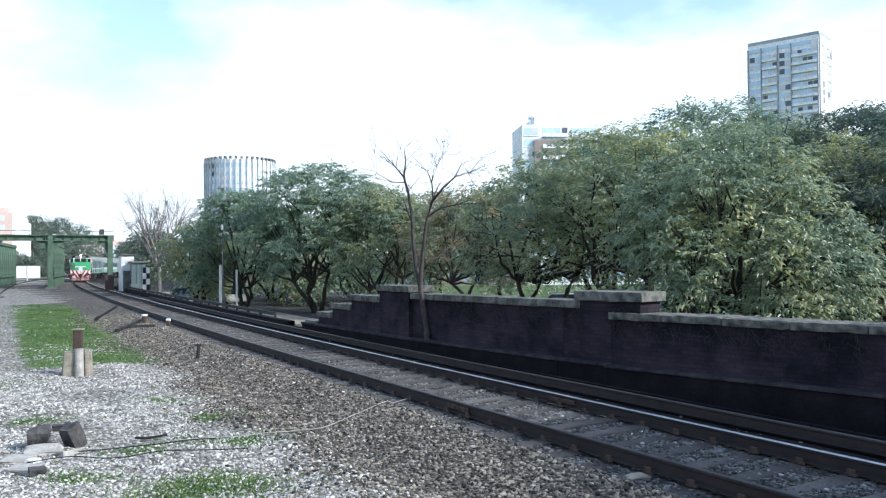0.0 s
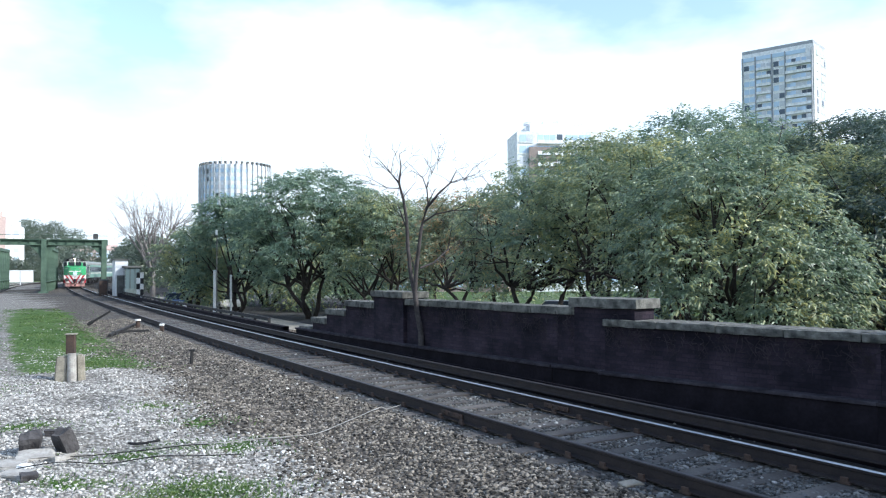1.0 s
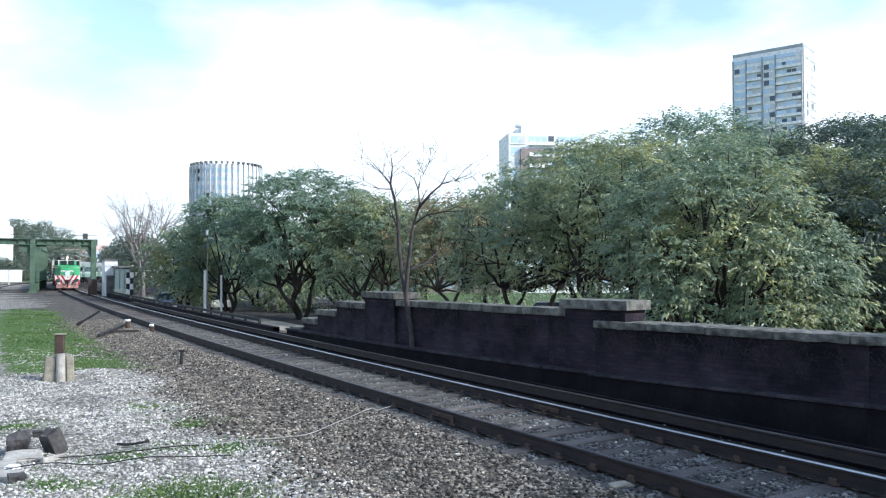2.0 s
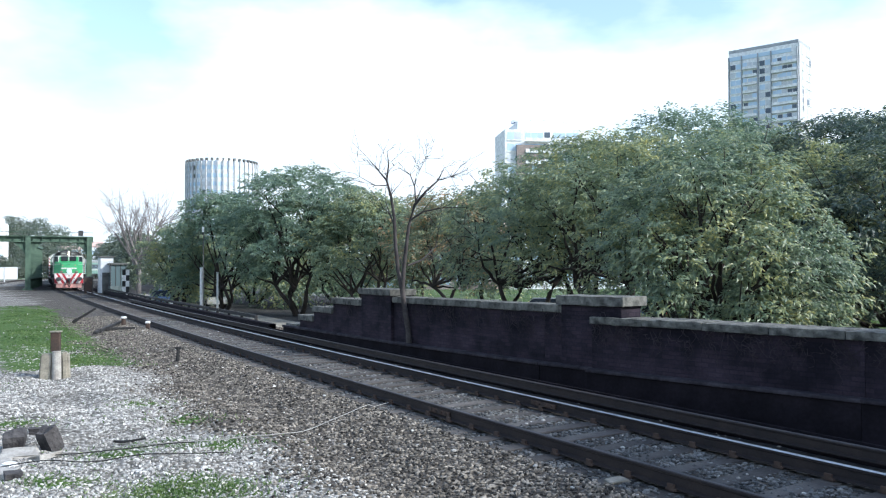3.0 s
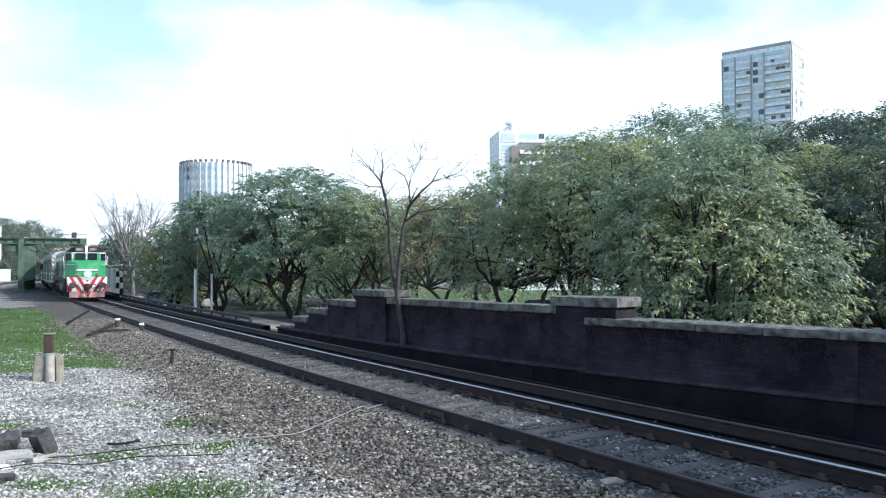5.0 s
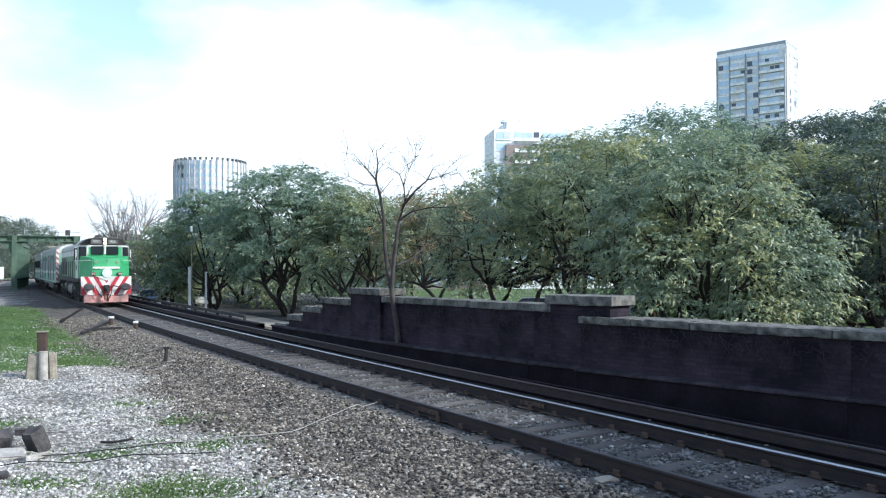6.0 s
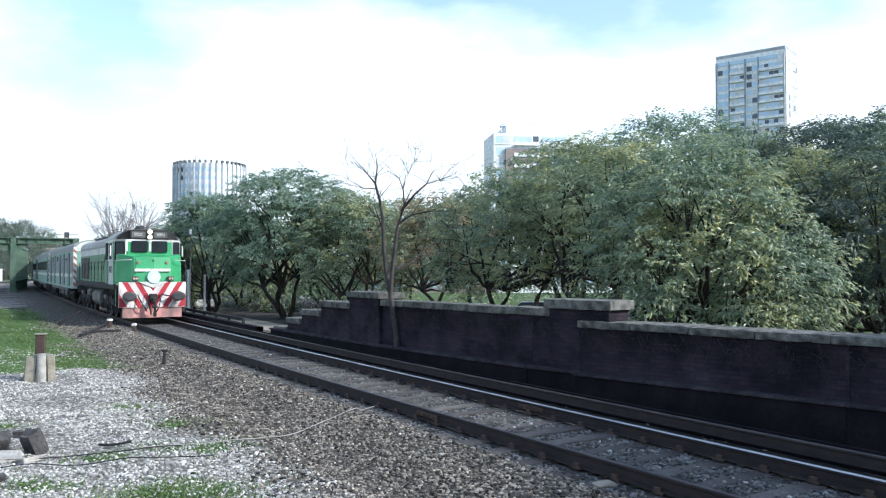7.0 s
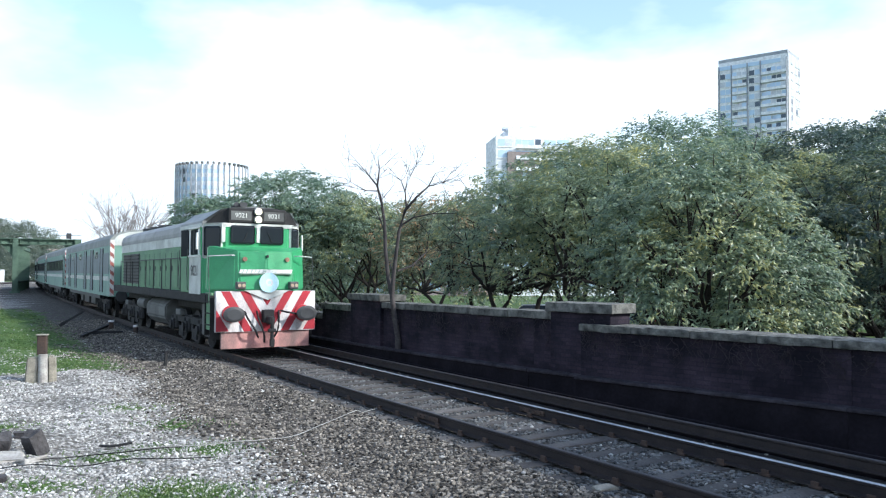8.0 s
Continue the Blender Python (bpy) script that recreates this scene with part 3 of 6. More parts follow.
# ---- parapet wall ----
def make_wall():
    wall = tagged(holder("parapet_wall"), "soot-blackened brick parapet with weathered concrete coping", "wall", kind="structure")

    def seg(a, b, z0, z1, t0, t1, name, material, label="", sub=1):
        """A stretch of wall from a to b, from the depth t0 to t1 behind the face."""
        ax, ay = a
        bx, by = b
        L = math.hypot(bx - ax, by - ay)
        bm = B()
        box(bm, (L / 2, (t0 + t1) / 2, (z0 + z1) / 2), (L, t1 - t0, z1 - z0), 0.012)
        if name == "coping_slab":
            bmesh.ops.subdivide_edges(bm, edges=[e for e in bm.edges if e.calc_length() > L * 0.8], cuts=9)
            for v in bm.verts:
                v.co += Vector((0, rng.uniform(-0.008, 0.008), rng.uniform(-0.009, 0.006)))
        uv = bm.loops.layers.uv.new("UVMap")
        for fc in bm.faces:
            for lp in fc.loops:
                c = lp.vert.co
                lp[uv].uv = (c.x if abs(fc.normal.x) < 0.7 else c.y, c.z)
        ob = part(name, bm, material, wall, label)
        ob.matrix_basis = pose(ax, ay, 0, 0, 0, math.degrees(math.atan2(by - ay, bx - ax)))
        return ob

    def at_dist(d):
        """The point d metres along the wall's face from its far end."""
        for a, b in zip(WALL[:-1], WALL[1:]):
            L = math.hypot(b[0] - a[0], b[1] - a[1])
            if d <= L:
                return (a[0] + (b[0] - a[0]) * d / L, a[1] + (b[1] - a[1]) * d / L)
            d -= L
        return WALL[-1]

    lens = [math.hypot(b[0] - a[0], b[1] - a[1]) for a, b in zip(WALL[:-1], WALL[1:])]
    corner = np.cumsum([0] + lens)
    rng = random.Random(3)

    def run(d0, d1, z1, coping=True, thick=0.46, over=0.07, cap=0.17, pier=False, front=0.0):
        cuts = [d0] + [c for c in corner if d0 < c < d1] + [d1]
        for e0, e1 in zip(cuts[:-1], cuts[1:]):
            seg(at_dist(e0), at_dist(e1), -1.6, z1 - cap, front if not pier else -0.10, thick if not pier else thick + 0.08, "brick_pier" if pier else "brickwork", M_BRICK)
        if coping:
            k = max(1, round((d1 - d0) / 1.15))
            step = (d1 - d0) / k
            for i in range(k):
                a, b = d0 + i * step + 0.006, d0 + (i + 1) * step - 0.006
                if pier:
                    a, b = a - 0.09, b + 0.09
                dz = rng.uniform(-0.008, 0.008)
                o = over + (0.10 if pier else 0)
                seg(at_dist(max(a, 0)), at_dist(b), z1 - cap + dz, z1 + dz, front - o, thick + o, "coping_slab", M_COPING)

    D1 = corner[1]
    # stepped end, far pier, long panel, near pier, long panel
    run(1.9, 2.9, 0.30)
    run(2.9, 4.0, 0.62)
    run(4.0, 5.4, 0.94)
    run(5.4, 7.4, 1.24)
    run(7.4, 9.05, 1.56, pier=True, cap=0.16)
    run(9.05, corner[2] + 0.5, 1.38, cap=0.15)
    run(corner[2] + 0.5, corner[2] + 1.9, 1.57, pier=True, cap=0.18)
    run(corner[2] + 1.30, corner[4], 1.19, cap=0.125, front=-0.20, over=0.08)
    # plinth along the foot
    cuts = [1.9, corner[1], corner[2], corner[2] + 1.30, corner[3], corner[4]]
    for a, b in zip(cuts[:-1], cuts[1:]):
        f = -0.20 if a > corner[2] + 1.2 else 0.0
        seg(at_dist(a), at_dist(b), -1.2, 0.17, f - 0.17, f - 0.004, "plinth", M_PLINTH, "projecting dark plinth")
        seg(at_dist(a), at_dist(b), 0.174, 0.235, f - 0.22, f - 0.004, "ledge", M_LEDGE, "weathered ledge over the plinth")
    # dry creeper stems on the face
    paths = []
    for i in range(420):
        d = rng.uniform(9.2, corner[3] + 3.0) if i < 360 else rng.uniform(4.2, 9.0)
        z = rng.uniform(0.85, 1.12) if d > corner[2] + 1.6 else rng.uniform(1.0, 1.3)
        p = []
        for k in range(rng.randint(5, 11)):
            x, y = at_dist(min(max(d, 0.1), corner[4] - 0.1))
            nx, ny = -0.70, -0.71
            e = 0.24 if d > corner[2] + 1.3 else 0.035
            p.append(((x + nx * e, y + ny * e, z), max(0.002, 0.007 - 0.0008 * k)))
            d += rng.uniform(-0.09, 0.10)
            z -= rng.uniform(-0.02, 0.11)
        paths.append(p)
    V, F = tubes(paths, 4)
    cr = raw("dry_creeper", V, F, M_CREEPER)
    tagged(cr, "dry leafless creeper stems clinging to sooty brick", "creeper", kind="stuff")


make_wall()


# ---- train ----
def arc_profile(w, z0, z1, crown, n=8):
    """Half-round roof outline from the eaves (z0) to the crown."""
    return [(w / 2 * math.cos(math.pi * i / n), z0 + (z1 - z0) * math.sin(math.pi * i / n) ** crown) for i in range(n + 1)]


def make_wheelset(parent, y, r=0.5):
    bm = B()
    cyl(bm, (-1.0, 0, 0), (1.0, 0, 0), 0.08, n=12)
    ws = part("wheelset", bm, M_BLACK, parent)
    ws.matrix_basis = pose(0, y, r)
    for sx in (-1, 1):
        bm = B()
        cyl(bm, (sx * 0.80, 0, 0), (sx * 0.935, 0, 0), r, n=28)
        cyl(bm, (sx * 0.78, 0, 0), (sx * 0.81, 0, 0), r + 0.028, n=28)
        cyl(bm, (sx * 0.93, 0, 0), (sx * 0.97, 0, 0), 0.15, n=14)
        for k in range(4):
            a = k * math.pi / 2
            cyl(bm, (sx * 0.93, 0.29 * math.cos(a), 0.29 * math.sin(a)), (sx * 0.945, 0.29 * math.cos(a), 0.29 * math.sin(a)), 0.06, n=8)
        part("wheel", bm, M_BLACK, ws, "grimy steel wheel")
    return ws


def make_bogie(parent, yc, half, axles, wide=2.3):
    bm = B()
    for sx in (-1, 1):
        x = sx * wide / 2
        box(bm, (x, yc, 0.72), (0.14, 2 * half + 0.7, 0.20), 0.02)
        box(bm, (x, yc, 0.50), (0.10, 1.1, 0.22), 0.02)
        for y in axles:
            box(bm, (x + sx * 0.06, y, 0.52), (0.20, 0.34, 0.34), 0.03)
            cyl(bm, (x, y, 0.52), (x + sx * 0.22, y, 0.52), 0.13, n=12)
            for dy in (-0.27, 0.27):
                cyl(bm, (x + sx * 0.03, y + dy, 0.42), (x + sx * 0.03, y + dy, 0.78), 0.09, n=10)
        for y in axles[:-1]:
            box(bm, (x + sx * 0.05, y + half / max(1, len(axles) - 1), 0.35), (0.05, 0.5, 0.30), 0.01)
    box(bm, (0, yc, 0.75), (wide, 0.5, 0.22), 0.02)
    fr = part("bogie_frame", bm, M_BLACK, parent, "dirty cast bogie frame with axle boxes")
    for sx in (-1, 1):
        bm = B()
        box(bm, (sx * (wide / 2 + 0.10), yc + 0.8, 0.92), (0.16, 0.62, 0.18), 0.04)
        part("brake_cylinder", bm, M_TANK, fr)
    return fr


def make_loco():
    lo = tagged(holder("diesel_locomotive"), "green and white diesel locomotive with red chevrons, headlights lit", "locomotive")
    L = 16.4
    HW = 1.35
    # underframe and walkway
    bm = B()
    box(bm, (0, L / 2 + 0.35, 1.43), (2.76, L - 0.7, 0.26), 0.02)
    box(bm, (0, L / 2, 1.18), (1.7, L - 1.2, 0.3), 0.02)
    part("underframe", bm, M_BLACK, lo, "dark steel underframe with walkways")
    # chevron plate
    bm = B()
    plan_prism(bm, [(-HW, 0.0), (HW, 0.0), (HW, 0.14), (-HW, 0.14)], 0.58, 1.64)
    pl = part("end_plate", bm, M_PLATE, lo, "white end plate with red diagonal stripes")
    z0, z1, wdt = 0.585, 1.635, 0.23
    for sx in (-1, 1):
        # stripes fall towards the middle
        for k in range(3):
            xt = 1.23 - 0.50 * k
            top, bot = xt, xt - 0.62
            q = [(top, z1), (top - wdt, z1), (bot - wdt, z0), (bot, z0)]
            q = [(min(max(x, 0.0), HW - 0.005), z) for x, z in q]
            if q[0][0] - q[1][0] < 0.02 and q[3][0] - q[2][0] < 0.02:
                continue
            if bot - wdt < 0 < top:
                # cut at the middle line
                def cut(x):
                    return z1 - (xt - x) / 0.62 * (z1 - z0)
                q = [(top, z1), (max(top - wdt, 0), z1)]
                if top - wdt > 0:
                    q += [(0.0, z1 - (top - wdt) / 0.62 * (z1 - z0))]
                if bot > 0:
                    q += [(0.0, z0), (bot, z0)]
                else:
                    q += [(0.0, cut(0.0))]
            bm = B()
            prism(bm, [(sx * x, z) for x, z in q], -0.006, -0.001)
            part("red_stripe", bm, M_RED, pl, "red diagonal warning stripe")
    bm = B()
    prism(bm, [(-1.345, 0.60), (-1.345, 1.16), (-1.01, 0.60)], -0.006, -0.001)
    part("red_stripe", bm, M_RED, pl, "red diagonal warning stripe")
    bm = B()
    prism(bm, [(1.345, 0.60), (1.345, 1.16), (1.01, 0.60)], -0.006, -0.001)
    part("red_stripe", bm, M_RED, pl, "red diagonal warning stripe")
    # valance
    bm = B()
    box(bm, (0, 0.10, 0.36), (2.40, 0.10, 0.44), 0.012)
    for x in (-0.9, -0.45, 0.0, 0.45, 0.9):
        box(bm, (x, 0.16, 0.42), (0.06, 0.10, 0.42))
    part("valance", bm, M_PINK, lo, "faded pink-red valance plate below the buffers")
    # buffers
    for sx in (-1, 1):
        bm = B()
        cyl(bm, (sx * 0.98, 0.0, 1.05), (sx * 0.98, -0.33, 1.05), 0.15, 0.12, 18)
        cyl(bm, (sx * 0.98, 0.0, 1.05), (sx * 0.98, -0.05, 1.05), 0.22, 0.22, 18)
        bf = part("buffer", bm, M_RED, lo, "side buffer on a red base")
        bm = B()
        cyl(bm, (sx * 0.98, -0.33, 1.05), (sx * 0.98, -0.37, 1.05), 0.25, 0.25, 28)
        cyl(bm, (sx * 0.98, -0.37, 1.05), (sx * 0.98, -0.40, 1.05), 0.25, 0.17, 28)
        bmesh.ops.scale(bm, vec=(1.12, 1, 0.80), space=Matrix.Translation((-sx * 0.98, 0, -1.05)), verts=bm.verts)
        part("buffer_head", bm, M_DARK, bf, "oval dark buffer head")
    # coupler and hoses
    bm = B()
    box(bm, (0, -0.05, 0.98), (0.30, 0.26, 0.34), 0.03)
    box(bm, (0, -0.28, 0.88), (0.16, 0.34, 0.20), 0.04)
    cyl(bm, (0, -0.42, 0.95), (0.02, -0.38, 0.26), 0.05, n=10)
    box(bm, (0.02, -0.38, 0.30), (0.13, 0.09, 0.22), 0.03)
    box(bm, (0, -0.42, 0.62), (0.22, 0.10, 0.10), 0.03)
    part("screw_coupler", bm, M_BLACK, lo, "black hook and screw coupling")
    hp = []
    for x0, x1, zl in ((-0.62, -0.25, 0.42), (-0.30, -0.08, 0.30), (0.30, 0.12, 0.36), (0.35, 0.85, 1.02)):
        hp.append([(((1 - t) * x0 + t * x1, -0.06 - 0.22 * math.sin(math.pi * t), 1.12 - (1.12 - zl) * (t ** 0.7)), 0.026) for t in np.linspace(0, 1, 9)])
    for pth in hp:
        V, F = tubes([pth], 8)
        raw("brake_hose", V, F, M_BLACK, lo, "black rubber brake hose", smooth=True)
    # nose: faceted front
    bm = B()
    nose = [(-0.74, 0.06), (0.0, -0.02), (0.74, 0.06), (0.83, 0.17), (1.36, 0.90), (1.36, 1.10), (-1.36, 1.10), (-1.36, 0.90), (-0.83, 0.17)]
    plan_prism(bm, nose, 1.645, 2.84, (0, 0.0))
    top = [v for v in bm.verts if v.co.z > 2.8]
    for v in top:
        v.co.z -= 0.15 if v.co.y < 0.5 else 0
        v.co.y += 0.12 if v.co.y < 0.2 else 0
        v.co.x *= 0.97
    bmesh.ops.bevel(bm, geom=[e for e in bm.edges if e.calc_length() > 0.2], offset=0.04, segments=2, affect="EDGES")
    ns = part("nose", bm, M_GREEN, lo, "bright green faceted nose")
    bm = B()
    prism(bm, [(-0.62, 1.66), (0.62, 1.66), (0.40, 1.56), (0.0, 1.40), (-0.40, 1.56)], -0.05, 0.02)
    part("chin_panel", bm, M_CREAM, ns, "pale chin panel under the badge")
    # badge
    bm = B()
    cyl(bm, (0.02, -0.10, 1.86), (0.02, -0.05, 1.86), 0.26, 0.26, 36)
    bd = part("badge", bm, M_BADGE, ns, "round pale blue badge")
    bm = B()
    cyl(bm, (0.02, -0.107, 1.86), (0.02, -0.09, 1.86), 0.10, 0.10, 24)
    part("badge_centre", bm, M_WHITE, bd, "white ring in the badge's middle")
    bm = B()
    cyl(bm, (0.02, -0.112, 1.86), (0.02, -0.10, 1.86), 0.045, 0.045, 16)
    part("badge_dot", bm, M_BADGE, bd)
    # unreadable lettering: plain bars
    rng = random.Random(11)
    x = -0.72
    while x < 0.64:
        w = rng.uniform(0.06, 0.11) if abs(x + 0.10) > 0.05 else 0.02
        bm = B()
        y0 = -0.012 + 0.108 * abs(x + w / 2) + 0.035
        prism(bm, [(x - 0.02, 2.11), (x + w - 0.02, 2.11), (x + w + 0.02, 2.21), (x + 0.02, 2.21)], y0 - 0.012, y0 + 0.012)
        part("lettering_bar", bm, M_WHITE, ns, "white slanted lettering stroke")
        x += w + 0.014
    bm = B()
    prism(bm, [(-0.72, 2.085), (0.70, 2.085), (0.705, 2.10), (-0.715, 2.10)], 0.005, 0.09)
    part("lettering_underline", bm, M_CREAM, ns, "thin white underline")
    # lamps on the nose
    for sx in (-1, 1):
        bm = B()
        box(bm, (sx * 0.72, -0.01, 1.79), (0.25, 0.18, 0.20), 0.03)
        mk = part("marker_lamp", bm, M_TANK, ns, "grey boxed marker lamp")
        for dx in (-0.055, 0.055):
            bm = B()
            cyl(bm, (sx * 0.72 + dx, -0.115, 1.79), (sx * 0.72 + dx, -0.08, 1.79), 0.045, n=14)
            part("lens", bm, M_LENS, mk)
        bm = B()
        cyl(bm, (sx * 0.58, 0.07, 2.48), (sx * 0.58, 0.16, 2.48), 0.06, n=16)
        part("indicator_lamp", bm, M_AMBER, ns, "small amber lamp")
    # grab rails on the nose
    for sx in (-1, 1):
        V, F = tubes([[((sx * 0.83, 0.22, 2.58), 0.016), ((sx * 0.92, 0.10, 2.58), 0.016), ((sx * 1.32, 0.32, 2.56), 0.016), ((sx * 1.44, 0.5, 2.55), 0.016)]], 6)
        raw("grab_rail", V, F, M_CREAM, lo, "pale tubular grab rail")
    for sx in (-1, 1):
        V, F = tubes([[((sx * 1.40, 0.42, 1.30), 0.009), ((sx * 1.44, 0.40, 2.0), 0.009), ((sx * 1.44, 0.48, 2.55), 0.009)]], 6)
        raw("corner_handrail", V, F, M_TANK, lo, "thin grey upright corner handrail")
    bm = B()
    box(bm, (0.02, 0.055, 2.56), (0.06, 0.05, 0.07), 0.01)
    part("lamp_iron", bm, M_DARK, ns, "small dark lamp iron")
    # cab
    bm = B()
    cabp = [(-0.93, 0.92), (0.93, 0.92), (1.38, 1.45), (1.38, 3.9), (-1.38, 3.9), (-1.38, 1.45)]
    plan_prism(bm, cabp, 1.56, 3.46)
    bmesh.ops.bevel(bm, geom=[e for e in bm.edges if abs(e.verts[0].co.z - e.verts[1].co.z) > 1], offset=0.06, segments=2, affect="EDGES")
    cab = part("cab", bm, M_GREEN, lo, "green driving cab with white pillars")
    bm = B()
    roofp = [(1.385, 3.44), (1.37, 3.54), (0.98, 3.84), (0.6, 3.92), (0, 3.95), (-0.6, 3.92), (-0.98, 3.84), (-1.37, 3.54), (-1.385, 3.44)]
    prism(bm, roofp, 1.02, 3.95)
    for v in bm.verts:
        if v.co.y < 1.1:
            v.co.y += 0.34 * max(0.0, abs(v.co.x) - 0.9) / 0.45
    part("cab_roof", bm, M_ROOF, cab, "grey faceted cab roof")
    for sx in (-1, 1):
        bm = B()
        prism(bm, [(sx * 0.78, 3.47), (sx * 1.30, 3.47), (sx * 0.97, 3.80), (sx * 0.78, 3.86)], 0.985, 1.06)
        for v in bm.verts:
            v.co.y += 0.34 * max(0.0, abs(v.co.x) - 0.9) / 0.45
        part("brow", bm, M_BLACK, cab, "black brow sloping down beside the number boards")
    # white band round the cab's top
    bm = B()
    plan_prism(bm, [(-0.95, 0.905), (0.95, 0.905), (1.395, 1.44), (1.395, 3.9), (-1.395, 3.9), (-1.395, 1.44)], 3.36, 3.47)
    part("cab_band", bm, M_CREAM, cab, "white band above the windows")
    for sx in (-1, 1):
        bm = B()
        box(bm, (sx * 0.03, 0.9, 3.18), (0.10, 0.03, 0.46)) if sx > 0 else box(bm, (-0.93, 0.93, 3.2), (0.10, 0.05, 0.5))
        part("window_pillar", bm, M_CREAM, cab, "white window pillar")
        bm = B()
        box(bm, (sx * 0.41, 0.895, 3.16), (0.66, 0.04, 0.50), 0.05)
        wn_ = part("windscreen", bm, M_GLASS, cab, "dark windscreen pane")
        V, F = tubes([[((sx * 0.40, 0.865, 2.96), 0.01), ((sx * 0.28, 0.865, 3.24), 0.008)]], 5)
        raw("wiper", V, F, M_BLACK, wn_)
        # corner window on the angled face
        bm = B()
        box(bm, (0, 0, 0), (0.50, 0.04, 0.80), 0.05)
        cw = part("corner_window", bm, M_GLASS, cab, "dark corner window with white surround")
        cw.matrix_basis = pose(sx * 1.165, 1.155, 2.98, 0, 0, sx * 49.7)
        bm = B()
        box(bm, (0, 0, 0), (0.60, 0.03, 0.95), 0.06)
        cs = part("window_surround", bm, M_CREAM, cab, "white window surround")
        cs.matrix_basis = pose(sx * 1.150, 1.178, 2.98, 0, 0, sx * 49.7)
        # side window and door
        bm = B()
        box(bm, (sx * 1.385, 2.15, 2.97), (0.04, 0.86, 0.70), 0.03)
        part("side_window", bm, M_GLASS_SIDE, cab, "dark sliding side window")
        for dy in (-0.50, 0.50):
            bm = B()
            box(bm, (sx * 1.39, 2.15 + dy, 2.97), (0.05, 0.10, 0.78), 0.01)
            part("side_window_frame", bm, M_WHITE, cab, "white side window frame")
        bm = B()
        box(bm, (sx * 1.40, 2.15, 3.36), (0.07, 1.16, 0.05), 0.01)
        part("drip_strip", bm, M_WHITE, cab, "white drip strip above the side window")
        bm = B()
        box(bm, (sx * 1.41, 2.15, 2.58), (0.08, 1.12, 0.05), 0.01)
        part("window_ledge", bm, M_WHITE, cab, "white ledge under the side window")
        bm = B()
        box(bm, (sx * 1.412, 2.15, 2.97), (0.02, 0.04, 0.72))
        part("glazing_bar", bm, M_DARK, cab)
        for y in (2.80, 3.82):
            V, F = tubes([[((sx * 1.43, y, 1.62), 0.012), ((sx * 1.45, y, 2.2), 0.012), ((sx * 1.43, y, 2.78), 0.012)]], 6)
            raw("door_handrail", V, F, M_TANK, cab, "grey upright handrail beside the door")
        bm = B()
        box(bm, (sx * 1.385, 2.12, 2.06), (0.03, 1.26, 1.08), 0.01)
        part("side_panel", bm, M_CREAM, cab, "white numbered cab side panel")
        bm = B()
        box(bm, (sx * 1.386, 3.3, 2.98), (0.03, 0.92, 0.78), 0.03)
        part("rear_cab_window", bm, M_GLASS_SIDE, cab, "dark rear cab window")
        bm = B()
        box(bm, (sx * 1.388, 3.3, 2.05), (0.03, 0.92, 1.0), 0.02)
        part("cab_door", bm, M_GREEN_SIDE, cab, "faded green cab door")
        # mirror
        bm = B()
        box(bm, (sx * 1.50, 1.45, 2.98), (0.05, 0.10, 0.46), 0.02)
        part("mirror", bm, M_WHITE, cab, "white wing mirror")
        # steps
        bm = B()
        for k in range(4):
            box(bm, (sx * 1.28, 0.62, 0.45 + 0.30 * k), (0.26, 0.5, 0.03))
        for dy in (0.36, 0.90):
            box(bm, (sx * 1.28, dy, 0.95), (0.26, 0.02, 1.15))
        part("steps", bm, M_BLACK, lo, "dark access steps")
        bm = B()
        box(bm, (sx * 1.34, 0.72, 1.10), (0.06, 0.62, 0.98), 0.01)
        part("corner_panel", bm, M_GREEN_SIDE, lo, "green corner panel beside the steps")
    words("9021", 0.42, M_TANK, cab, pose(-1.406, 2.12, 2.16, 90, 0, -90), label="dark painted fleet number")
    # number boards and headlights above the windscreen
    bm = B()
    box(bm, (0, 0.97, 3.68), (1.62, 0.20, 0.40), 0.03)
    nb = part("number_board", bm, M_BLACK, lo, "black lamp and number housing over the windscreen")
    for x in (-0.46, 0.46):
        bm = B()
        box(bm, (x, 0.865, 3.68), (0.56, 0.012, 0.25), 0.0)
        part("number_glass", bm, M_TANK, nb)
        words("9021", 0.18, M_CREAM, nb, pose(x, 0.856, 3.68, 90, 0, 0), label="white fleet number")
    for z in (3.58, 3.80):
        bm = B()
        cyl(bm, (0, 0.80, z), (0, 0.88, z), 0.10, 0.11, 22)
        part("headlight_rim", bm, M_CREAM, nb)
        bm = B()
        cyl(bm, (0, 0.785, z), (0, 0.81, z), 0.07, 0.07, 22)
        part("headlight", bm, M_LAMP, nb, "lit round headlight")
    # hood
    HB = 2.36
    bm = B()
    prism(bm, [(-HB / 2, 1.56), (HB / 2, 1.56), (HB / 2, 2.92), (-HB / 2, 2.92)], 3.9, L - 0.75)
    hood = part("hood", bm, M_GREEN_SIDE, lo, "faded green engine hood")
    bm = B()
    box(bm, (0, (3.9 + L - 0.75) / 2, 3.07), (HB + 0.02, L - 4.65, 0.30))
    part("white_band", bm, M_CREAM, hood, "grimy white band along the hood")
    bm = B()
    prism(bm, [(-HB / 2 - 0.02, 3.22), (HB / 2 + 0.02, 3.22)] + arc_profile(HB + 0.04, 3.35, 3.84, 0.8, 10), 2.95, L - 0.72)
    part("hood_roof", bm, M_ROOF, hood, "grey rounded hood roof")
